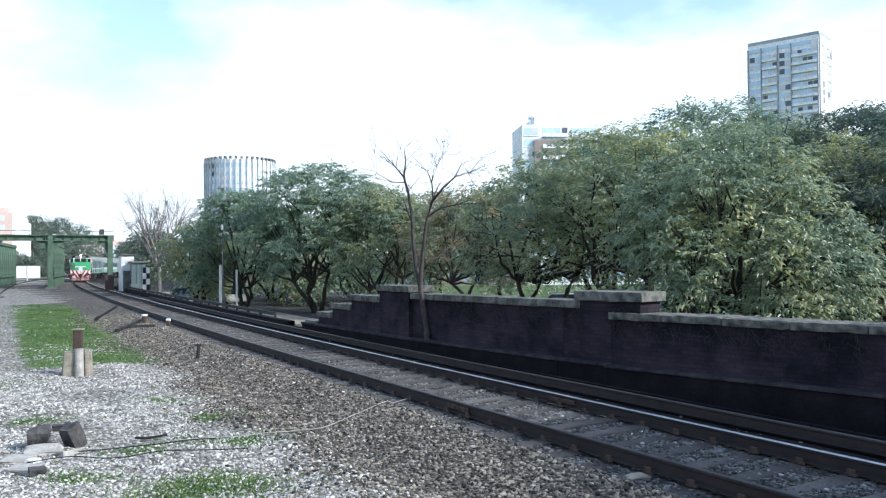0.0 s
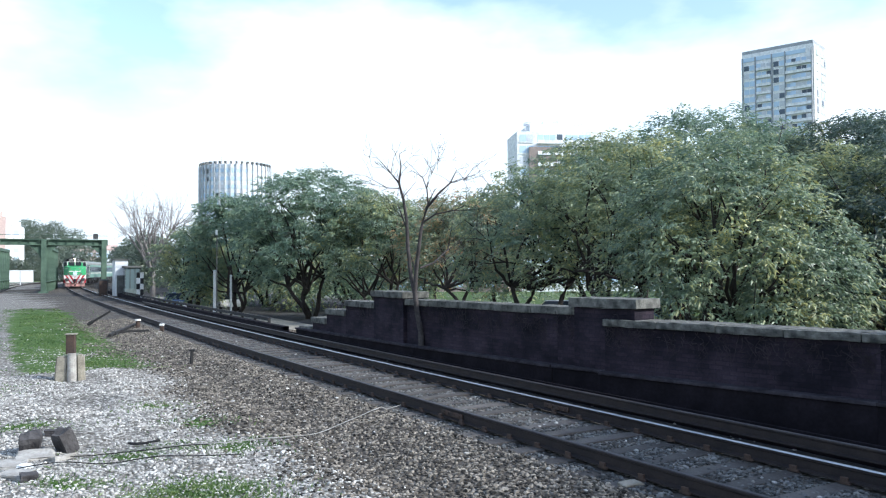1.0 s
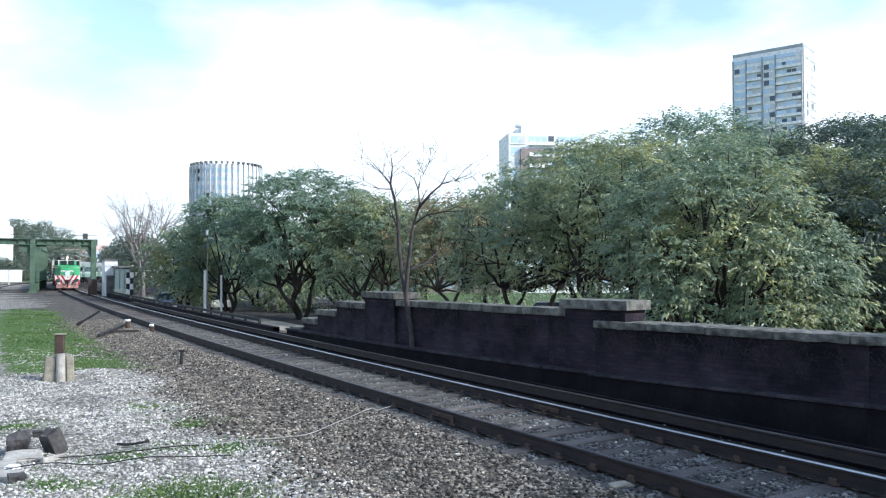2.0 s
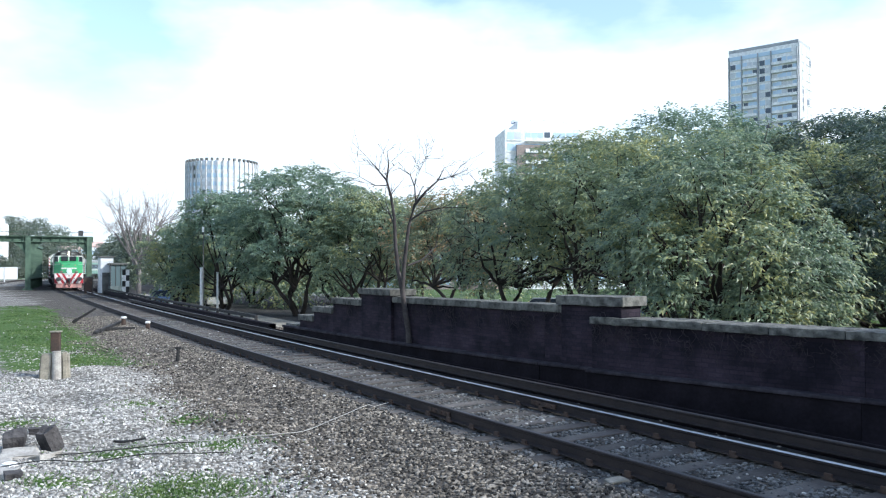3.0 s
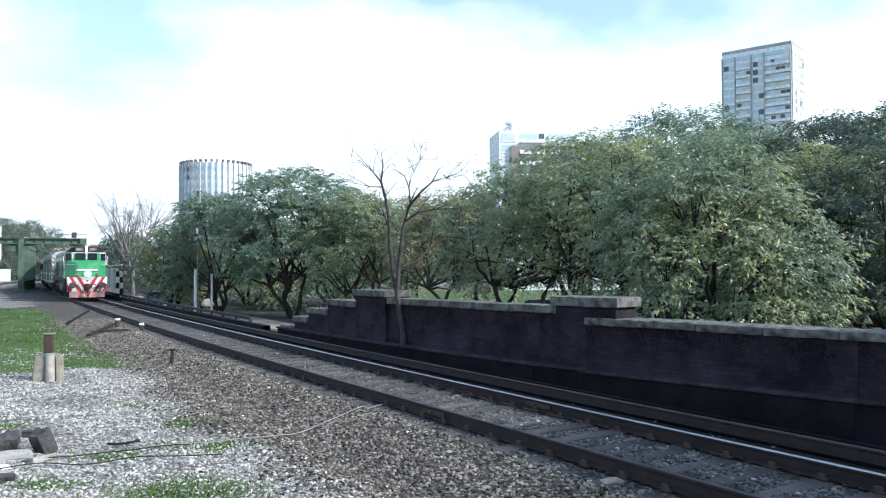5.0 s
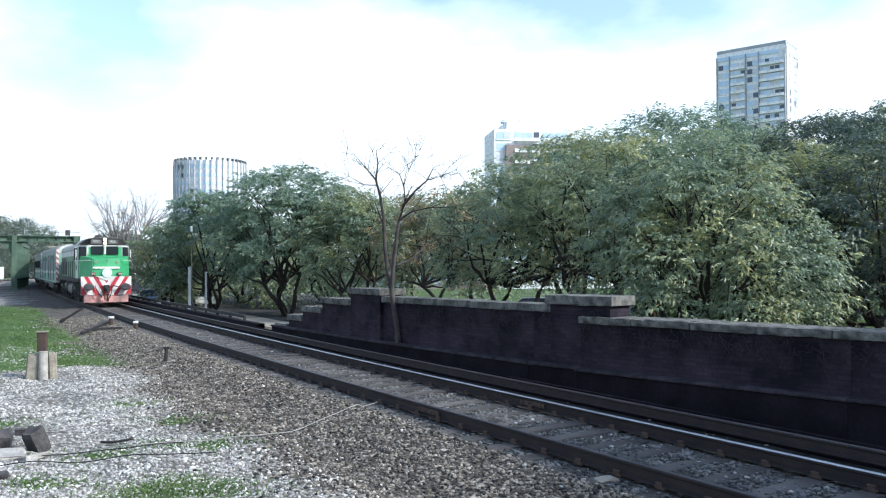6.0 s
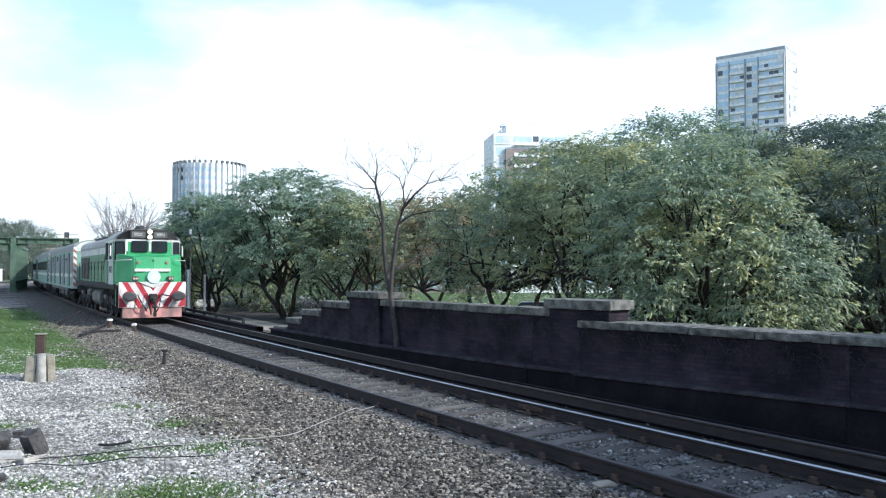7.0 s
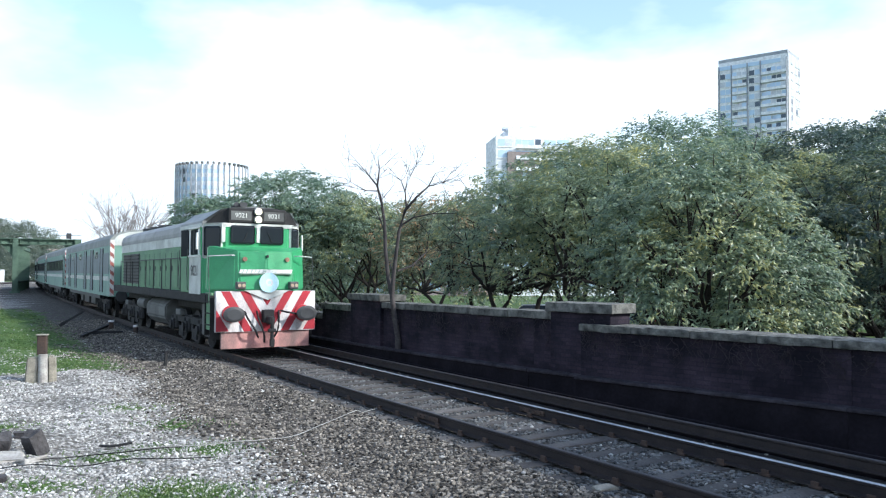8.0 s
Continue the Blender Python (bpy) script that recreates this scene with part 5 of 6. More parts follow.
def make_tree(x, y, z0, tall, radius, low, seed, leaf, label, cover=2.6, length=0.3, width=0.05, clumps=16, droop=0.06, lean=(0, 0), stems=2, bark=None):
    """A broad street tree: low forking trunk, crooked limbs, a domed crown of leaf lobes. low: height of the crown's underside."""
    rng = np.random.default_rng(seed)
    t = tagged(holder("street_tree", pose(x, y, z0)), label, "tree", group="street trees")
    C, R = [], []
    for i in range(clumps):
        a = 2 * math.pi * (i * 0.381966 + rng.random() * 0.1)
        u = math.sqrt((i + 0.5) / clumps)
        r = radius * 0.74 * u
        dome = math.sqrt(max(0.0, 1 - (u * 0.9) ** 2))
        zt = low + (tall - low) * (0.16 + 0.62 * dome) + rng.normal() * 0.25
        C.append((lean[0] + r * math.cos(a), lean[1] + r * math.sin(a), zt))
        R.append(radius * rng.uniform(0.24, 0.38))
    for i in range(clumps * 3 // 2 if low < 1.3 else clumps * 2 // 3):
        a = 2 * math.pi * rng.random()
        r = radius * rng.uniform(0.5, 0.86)
        C.append((lean[0] + r * math.cos(a), lean[1] + r * math.sin(a), low + (tall - low) * rng.uniform(0.0, 0.5)))
        R.append(radius * (rng.uniform(0.24, 0.34) if low < 1.3 else rng.uniform(0.18, 0.28)))
    C, R = np.array(C), np.array(R)
    C[:, 2] -= np.max(C[:, 2] + R * 0.80) - tall
    # sprays lie on the outer skin of the lobes; those buried in a neighbour are thinned out
    want = int(cover * 4 * math.pi * radius * (tall - low) * 0.5 / (length * width * 1.1))
    n0 = want * 4
    k = rng.choice(len(C), n0, p=R ** 2 / np.sum(R ** 2))
    d = rng.normal(size=(n0, 3))
    d[:, 2] += 0.18
    d /= np.linalg.norm(d, axis=1)[:, None]
    ph = k * 1.7
    bump = 0.13 * np.sin(d[:, 0] * 6 + ph) * np.sin(d[:, 1] * 6 + 2 * ph) + 0.10 * np.sin(d[:, 2] * 8 + ph) * np.sin(d[:, 0] * 9 - ph)
    rad = R[k] * (1.0 - 0.34 * rng.random(n0) ** 1.6) * (1 + bump)
    P = C[k] + d * rad[:, None] * np.array([1, 1, 0.82])
    near = np.full(n0, 9.0)
    for c, r in zip(C, R):
        near = np.minimum(near, np.linalg.norm((P - c) / np.array([1, 1, 0.82]), axis=1) / r)
    crown_d = P - np.array([lean[0], lean[1], low + (tall - low) * 0.35])
    crown_d /= np.linalg.norm(crown_d, axis=1)[:, None] + 1e-9
    holes = np.sin(P[:, 0] * 1.9 + seed) * np.sin(P[:, 1] * 1.7 + 2 * seed) * np.sin(P[:, 2] * 2.1 + seed)
    keep = ((near > 0.62) | (rng.random(n0) < 0.16)) & ((holes > -0.34) | (rng.random(n0) < 0.25))
    # each spray is a level plume of a dozen leaves reaching outwards
    per = 12
    idx = np.flatnonzero(keep)[:want // per]
    face = d[idx] * 0.55 + crown_d[idx] * 0.6
    o = face * np.array([1, 1, 0.35]) + rng.normal(size=(len(idx), 3)) * np.array([0.35, 0.35, 0.16]) - np.array([0, 0, 0.10])
    o /= np.linalg.norm(o, axis=1)[:, None] + 1e-9
    sd = np.stack([-o[:, 1], o[:, 0], rng.normal(size=len(idx)) * 0.15], -1)
    sd /= np.linalg.norm(sd, axis=1)[:, None] + 1e-9
    u = rng.uniform(-0.5, 1.0, (len(idx), per, 1))
    w = rng.uniform(-1, 1, (len(idx), per, 1)) * (0.62 - 0.3 * u)
    size = length * rng.uniform(1.3, 2.3, (len(idx), 1, 1))
    Q = P[idx][:, None] + (o[:, None] * u + sd[:, None] * w) * size
    Q[..., 2] += rng.normal(size=Q.shape[:2]) * length * 0.10 - (u[..., 0] * size[..., 0]) ** 2 * 0.35
    Q = Q.reshape(-1, 3)
    V, F = blades(rng, Q, np.repeat(face * 0.7 + o * 0.3, per, 0), length, width, droop)
    raw("crown", V, F, leaf, t, "dense crown of drooping leaf sprays")
    paths = []
    tr = 0.035 * tall * 0.6 + 0.04
    for sidx in range(stems):
        a0 = 2 * math.pi * (sidx / stems + rng.random() * 0.2)
        spread = radius * rng.uniform(0.14, 0.42)
        fork = Vector((lean[0] * 0.3 + spread * math.cos(a0), lean[1] * 0.3 + spread * math.sin(a0), low * 0.85 + 0.7 + rng.normal() * 0.35))
        base = Vector((0.18 * math.cos(a0), 0.18 * math.sin(a0), -0.15))
        bow = Vector((rng.normal() * 0.28, rng.normal() * 0.28, 0))
        kink = Vector((rng.normal() * 0.10, rng.normal() * 0.10, 0))
        pts = []
        for q in range(9):
            u = q / 8
            p = base.lerp(fork, u) + bow * math.sin(math.pi * u) + kink * math.sin(2 * math.pi * u)
            pts.append((tuple(p), tr * 0.72 * (1 - 0.4 * u) + (0.06 * tr / 0.2 if q == 0 else 0)))
        paths.append(pts)
        mine = [c for n_, c in enumerate(C) if n_ % stems == sidx and (n_ // stems) % 3]
        for c in mine:
            c = Vector(c)
            pts = []
            mid = fork.lerp(c, 0.5) + Vector((rng.normal() * 0.6, rng.normal() * 0.6, -0.5 + rng.normal() * 0.5))
            for q in range(9):
                u = q / 8
                p = fork * (1 - u) ** 2 + mid * 2 * u * (1 - u) + c * u * u
                p = p + Vector(rng.normal(size=3) * 0.045)
                pts.append((tuple(p), max(0.018, tr * 0.38 * (1 - 0.80 * u))))
            paths.append(pts)
            for _ in range(3):
                q = c + Vector(rng.normal(size=3)) * radius * 0.16
                s0 = Vector(pts[6][0])
                paths.append([(tuple(s0), 0.03), (tuple(s0.lerp(q, 0.5) + Vector(rng.normal(size=3) * 0.08)), 0.02), (tuple(q), 0.008)])
    V, F = tubes(paths, 6)
    raw("trunk", V, F, bark or M_BARK_DK, t, "dark crooked trunk and limbs", smooth=True)
    return t


def spot(az, d):
    a = radians(az)
    return d * math.sin(a), d * math.cos(a)


TREES = [
    # azimuth, distance, tall, radius, underside, leaf, cover, length, half width, lobes
    (17.8, 24.0, 7.4, 3.5, 0.5, M_LEAF, 1.7, 0.165, 0.034, 26, "street tree with a yellowish green drooping crown"),
    (24.2, 34.0, 8.2, 3.6, 1.4, M_LEAF_Y, 1.3, 0.20, 0.040, 20, "street tree with a green drooping crown"),
    (5.6, 33.0, 7.9, 4.1, 3.0, M_LEAF, 1.1, 0.18, 0.037, 22, "street tree with a dark forked trunk"),
    (11.2, 29.5, 8.3, 3.8, 3.0, M_LEAF_Y, 1.1, 0.17, 0.035, 22, "street tree leaning over the parapet"),
    (16.2, 42.0, 11.2, 6.2, 3.0, M_LEAF_B, 1.3, 0.22, 0.046, 24, "tall street tree with a dense domed crown"),
    (25.8, 41.0, 10.6, 5.6, 1.6, M_LEAF_SHADE, 1.3, 0.22, 0.046, 22, "tall street tree, dark green with shade in its leaf colour"),
    (0.0, 47.0, 8.1, 3.9, 1.9, M_LEAF_O, 1.1, 0.22, 0.046, 18, "street tree with browning autumn leaves"),
    (-6.3, 53.0, 8.7, 4.0, 1.7, M_LEAF, 1.3, 0.23, 0.050, 18, "street tree with a full green crown"),
    (-11.0, 57.0, 10.7, 5.3, 1.9, M_LEAF_B, 1.4, 0.24, 0.053, 24, "broad street tree with several leaning trunks"),
    (-16.2, 64.0, 9.3, 4.1, 1.5, M_LEAF_B, 1.4, 0.26, 0.055, 18, "street tree with a rounded crown"),
    (-18.9, 70.0, 7.3, 3.3, 1.2, M_LEAF_Y, 1.4, 0.27, 0.058, 14, "yellow-green street tree at the row's end"),
    (-3.0, 66.0, 9.5, 4.8, 2.9, M_LEAF_O, 1.1, 0.28, 0.062, 18, "street tree in the second row with browning leaves"),
    (3.2, 58.0, 9.5, 4.4, 2.5, M_LEAF_O, 1.1, 0.27, 0.060, 18, "street tree in the second row"),
    (9.4, 56.0, 12.2, 5.4, 4.0, M_LEAF_B, 1.2, 0.27, 0.060, 20, "tall street tree in the second row"),
    (20.5, 54.0, 12.5, 6.6, 3.0, M_LEAF, 1.2, 0.27, 0.060, 20, "tall street tree in the second row"),
    (28.5, 52.0, 12.4, 6.2, 2.0, M_LEAF, 1.2, 0.27, 0.060, 18, "tall street tree in the second row"),
    (30.2, 33.0, 8.5, 4.8, 0.4, M_LEAF_SHADE, 1.3, 0.25, 0.052, 18, "street tree, dark green with shade in its leaf colour"),
    (-14.0, 78.0, 9.3, 5.0, 2.0, M_LEAF, 1.1, 0.33, 0.072, 16, "street tree in the second row"),
    (-8.2, 76.0, 10.0, 5.2, 2.0, M_LEAF, 1.1, 0.33, 0.072, 16, "street tree in the second row"),
    # stands out of view; added only to throw shade on the track
    (76.0, 17.8, 11.5, 6.0, 2.0, M_LEAF, 2.4, 0.40, 0.110, 22, "unseen tree added out of view to shade the track"),
]
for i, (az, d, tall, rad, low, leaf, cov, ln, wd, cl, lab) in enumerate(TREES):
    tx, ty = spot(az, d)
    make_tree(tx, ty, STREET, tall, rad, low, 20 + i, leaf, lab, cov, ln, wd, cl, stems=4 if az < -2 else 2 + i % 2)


def bare_branches(rng, start, way, length, radius, depth, paths, curl=0.25, up=0.15, kids=(2, 3), shrink=0.62):
    p, d = Vector(start), Vector(way).normalized()
    pts = [(tuple(p), radius)]
    n = 5
    for k in range(1, n + 1):
        d = (d + Vector(rng.normal(size=3)) * curl * 0.4 + Vector((0, 0, up * 0.2))).normalized()
        p = p + d * length / n
        pts.append((tuple(p), max(0.004, radius * (1 - 0.55 * k / n))))
    paths.append(pts)
    if depth == 0:
        return
    for _ in range(rng.integers(kids[0], kids[1] + 1)):
        k = rng.integers(2, n + 1)
        q = Vector(pts[k][0])
        w = (d + Vector(rng.normal(size=3)) * 0.55).normalized()
        bare_branches(rng, q, w, length * shrink * rng.uniform(0.8, 1.2), pts[k][1] * 0.75, depth - 1, paths, curl, up, kids, shrink)


def make_near_bare_tree():
    rng = np.random.default_rng(8)
    bx, by = -1.24, 20.06
    t = tagged(holder("bare_tree", pose(bx, by, 0.12)), "thin leafless forked tree growing against the parapet", "tree")
    # the crown lies in the plane across the view; u to the right, z up
    def pt(u, z, v=0.0):
        return (u * 0.74 + 0.10, v, z * 0.86)
    stems = [
        [(pt(0.05, -0.1), 0.11), (pt(0.02, 0.5), 0.095), (pt(-0.08, 1.0), 0.09), (pt(-0.18, 1.65), 0.088)],
        [(pt(-0.18, 1.65), 0.08), (pt(-0.32, 2.2, 0.08), 0.075), (pt(-0.43, 3.0, 0.18), 0.065), (pt(-0.47, 3.8, 0.2), 0.055), (pt(-0.58, 4.45, 0.15), 0.045), (pt(-0.72, 4.9, 0.1), 0.038), (pt(-0.65, 5.4, 0.1), 0.022), (pt(-0.70, 5.75), 0.010)],
        [(pt(-0.18, 1.65), 0.08), (pt(-0.13, 2.25, -0.08), 0.072), (pt(-0.04, 2.9, -0.14), 0.064), (pt(0.06, 3.55, -0.2), 0.056), (pt(0.25, 4.15, -0.2), 0.048), (pt(0.65, 4.55, -0.25), 0.036), (pt(1.05, 4.85, -0.3), 0.024), (pt(1.25, 5.2, -0.3), 0.012)],
        [(pt(-0.72, 4.9, 0.1), 0.028), (pt(-1.0, 5.2, 0.2), 0.02), (pt(-1.45, 5.65, 0.2), 0.009)],
        [(pt(-0.66, 4.75, 0.1), 0.022), (pt(-1.1, 4.75, 0.0), 0.016), (pt(-1.62, 5.0, 0.0), 0.008)],
        [(pt(0.3, 4.2, -0.2), 0.03), (pt(0.25, 4.7, -0.1), 0.024), (pt(0.1, 5.05, 0), 0.016), (pt(-0.25, 5.25, 0), 0.008)],
        [(pt(0.25, 4.75, -0.1), 0.02), (pt(0.42, 5.2, 0), 0.014), (pt(0.62, 5.55, 0.1), 0.007)],
        [(pt(0.08, 3.7, -0.2), 0.035), (pt(0.55, 3.95, -0.3), 0.026), (pt(1.2, 4.05, -0.4), 0.018), (pt(2.0, 4.05, -0.5), 0.008)],
        [(pt(-0.40, 3.4, 0.2), 0.03), (pt(-0.62, 3.9, 0.3), 0.024), (pt(-0.78, 4.3, 0.3), 0.012)],
        [(pt(0.0, 2.4, 0.0), 0.035), (pt(0.45, 2.55, 0.2), 0.028), (pt(0.95, 2.95, 0.3), 0.022), (pt(1.05, 3.5, 0.3), 0.012)],
        [(pt(1.05, 4.85, -0.3), 0.016), (pt(1.5, 4.95, -0.3), 0.007)],
    ]
    stems = [[(p, r * 0.80) for p, r in st_] for st_ in stems]
    paths = list(stems)
    for st_ in stems[1:]:
        for _ in range(8):
            k = rng.integers(1, len(st_))
            d = Vector(st_[k][0]) - Vector(st_[k - 1][0])
            w = d.normalized() + Vector(rng.normal(size=3)) * 0.6
            bare_branches(rng, st_[k][0], w, rng.uniform(0.35, 0.75), max(0.006, st_[k][1] * 0.36), 1, paths, 0.4, 0.2, (1, 2))
    V, F = tubes(paths, 6)
    raw("trunk", V, F, M_BARK, t, "grey forked trunk with bare twigs", smooth=True)


make_near_bare_tree()


def make_far_bare_tree():
    rng = np.random.default_rng(4)
    t = tagged(holder("bare_tree", pose(-29.2, 73.8, -0.9)), "tall leafless tree with a fine fan of branches", "tree")
    paths = [[((0, 0, -0.3), 0.27), ((0.05, 0, 2.0), 0.22), ((0.0, 0, 4.0), 0.20)]]
    for i in range(13):
        a = 2 * math.pi * i / 13 + rng.random() * 0.4
        w = Vector((math.cos(a) * 0.85, math.sin(a) * 0.85, 1.1 + rng.random() * 0.6))
        bare_branches(rng, (0, 0, 2.4 + rng.random() * 1.6), w, 4.3, 0.10, 3, paths, 0.2, 0.1, (3, 5), 0.62)
    V, F = tubes(paths, 4)
    raw("trunk", V, F, M_TWIG_FAR, t, "pale grey trunk and spreading bare branches", smooth=True)


make_far_bare_tree()


def make_far_woods():
    """Distant wooded rise and shrubs behind the bridge."""
    rng = np.random.default_rng(77)
    C, R = [], []
    for i in range(130):
        u = rng.random()
        az = -33.5 + 8.5 * u + rng.normal() * 0.1
        d = 330 + 60 * rng.random()
        top = 16.5 * math.exp(-((az + 28.2) / 2.3) ** 4) + 4
        x, y = spot(az, d)
        C.append((x, y, rng.uniform(0.2, 1) * top))
        R.append(rng.uniform(3.5, 6.0))
    V, F = fronds(rng, np.array(C), np.array(R), 90000, 0.62, 0.25, 0.1)
    w = raw("far_woods", V, F, M_LEAF_FAR)
    tagged(w, "hazy green wooded rise far behind the bridge", "trees", kind="stuff")
    C, R = [], []
    for i in range(70):
        az = -31 + 14 * rng.random()
        d = rng.uniform(120, 190) if az > -23.2 else rng.uniform(205, 240)
        x, y = spot(az, d)
        C.append((x, y, rng.uniform(0.0, 6.5)))
        R.append(rng.uniform(2.0, 3.6))
    V, F = fronds(rng, np.array(C), np.array(R), 52000, 0.48, 0.17, 0.1)
    w = raw("bridge_shrubs", V, F, M_LEAF_FAR)
    tagged(w, "green trees and shrubs beyond the railway bridge", "trees", kind="stuff")
    C, R = [], []
    for i in range(230):
        az = -19 + 58 * rng.random()
        if -1 < az < 15 and rng.random() < 0.85:
            continue
        d = rng.uniform(66, 100)
        x, y = spot(az, d)
        C.append((x, y, rng.uniform(-0.6, 4.6)))
        R.append(rng.uniform(2.0, 3.4))
    V, F = fronds(rng, np.array(C), np.array(R), 70000, 0.36, 0.10, 0.1)
    w = raw("park_trees", V, F, M_LEAF)
    tagged(w, "dense park greenery behind the street trees", "trees", kind="stuff")


make_far_woods()


# ---- buildings ----
def facade(bld, org, ex, length, floors, fh, z_top, cols, depth=0.25):
    """Windows and balconies on one face. org: the face's corner in plan; ex: its unit direction; cols: (start, width, kind)."""
    ang = math.degrees(math.atan2(ex[1], ex[0]))
    rng = random.Random(int(length * 10))
    meshes = {}

    def put(name, key, make, mtl, m):
        if key not in meshes:
            q = part(name, make(), mtl, bld)
            meshes[key] = q.data
            q.matrix_basis = m
        else:
            share(name, meshes[key], bld, m)

    def balcony(w):
        bm = B()
        box(bm, (0, -0.55, -fh * 0.5 + 0.15), (w, 1.1, 0.18))
        box(bm, (0, -1.08, -fh * 0.5 + 0.62), (w, 0.08, 0.95))
        return bm

    def sill(w):
        bm = B()
        box(bm, (0, -0.08, -fh * 0.36), (w + 0.25, 0.22, 0.16))
        return bm

    def pane(w, out):
        bm = B()
        box(bm, (0, -0.03 - out, 0.12), (w - 0.14, 0.05, fh * 0.62))
        return bm

    for k in range(floors):
        z = z_top - (k + 0.5) * fh
        for a, w, kind in cols:
            m = pose(org[0] + ex[0] * (a + w / 2), org[1] + ex[1] * (a + w / 2), z, 0, 0, ang)
            if kind == "balcony":
                put("balcony", (kind, w), lambda: balcony(w), M_TOWER_W, m)
            else:
                put("sill", (kind, w), lambda: sill(w), M_TOWER_W, m)
            n = max(1, round(w / 1.75))
            for i in range(n):
                c = a + (i + 0.5) * w / n
                m = pose(org[0] + ex[0] * c, org[1] + ex[1] * c, z, 0, 0, ang)
                r = rng.random()
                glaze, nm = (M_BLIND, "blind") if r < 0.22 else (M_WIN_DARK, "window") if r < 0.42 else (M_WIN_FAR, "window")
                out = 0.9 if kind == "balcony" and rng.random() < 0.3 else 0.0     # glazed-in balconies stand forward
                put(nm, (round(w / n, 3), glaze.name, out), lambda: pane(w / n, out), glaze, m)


def make_tower():
    b = tagged(holder("apartment_tower"), "tall grey apartment tower with glazed balcony rows", "apartment tower")
    cx, cy = spot(23.45, 310)
    zt = 82.0
    a1 = radians(180 - 39.5)         # the grey face runs to the far side
    e1 = (math.cos(a1), math.sin(a1))
    e2 = (math.sin(a1), -math.cos(a1))
    L1, L2 = 25.0, 14.5
    P = [(cx, cy), (cx + e1[0] * L1, cy + e1[1] * L1), (cx + e1[0] * L1 + e2[0] * L2, cy + e1[1] * L1 + e2[1] * L2), (cx + e2[0] * L2, cy + e2[1] * L2)]
    bm = B()
    plan_prism(bm, P, -3, zt)
    part("wall", bm, M_TOWER_W, b, "pale concrete walls")
    bm = B()
    plan_prism(bm, [(p[0] * 1.0, p[1]) for p in P], zt + 0.02, zt + 1.2)
    part("parapet", bm, M_PILASTER, b, "grey roof parapet")
    # the pale end wall, its colour darkened to offset the full sun
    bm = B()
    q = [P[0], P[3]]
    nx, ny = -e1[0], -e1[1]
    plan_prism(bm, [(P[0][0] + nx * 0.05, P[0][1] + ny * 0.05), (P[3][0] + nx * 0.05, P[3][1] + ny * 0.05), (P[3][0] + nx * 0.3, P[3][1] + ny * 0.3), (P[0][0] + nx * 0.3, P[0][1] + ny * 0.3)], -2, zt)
    part("end_wall", bm, M_TOWER_END, b, "pale end wall, colour darkened against full sun")
    # grey face: seen from its far end, local x runs towards the corner
    ex = (-e1[0], -e1[1])
    org = P[1]
    facade(b, org, ex, L1, 26, 2.95, zt - 4.0, [(0.6, 4.0, "plain"), (5.4, 5.2, "balcony"), (11.3, 4.0, "plain"), (15.9, 8.7, "balcony")])
    for a in (0.2, 5.0, 10.9, 15.6, 24.8):
        bm = B()
        box(bm, (a, -0.45, (zt - 2) / 2), (0.3, 0.9, zt - 1))
        pb = part("pilaster", bm, M_PILASTER, b, "grey pilaster")
        pb.matrix_basis = pose(org[0], org[1], 0, 0, 0, math.degrees(math.atan2(ex[1], ex[0])))
    o2 = (P[0][0] + nx * 0.3, P[0][1] + ny * 0.3)
    facade(b, o2, e2, L2, 26, 2.95, zt - 1.0, [(3.2, 1.6, "plain"), (8.6, 2.6, "plain"), (12.0, 1.8, "plain")])
    bm = B()
    box(bm, (L1 * 0.45, -0.1, zt - 2.2), (L1 * 0.9, 0.3, 1.4))
    pb = part("attic_opening", bm, M_WIN_FAR, b, "dark attic openings under the roof")
    pb.matrix_basis = pose(org[0], org[1], 0, 0, 0, math.degrees(math.atan2(ex[1], ex[0])))


make_tower()


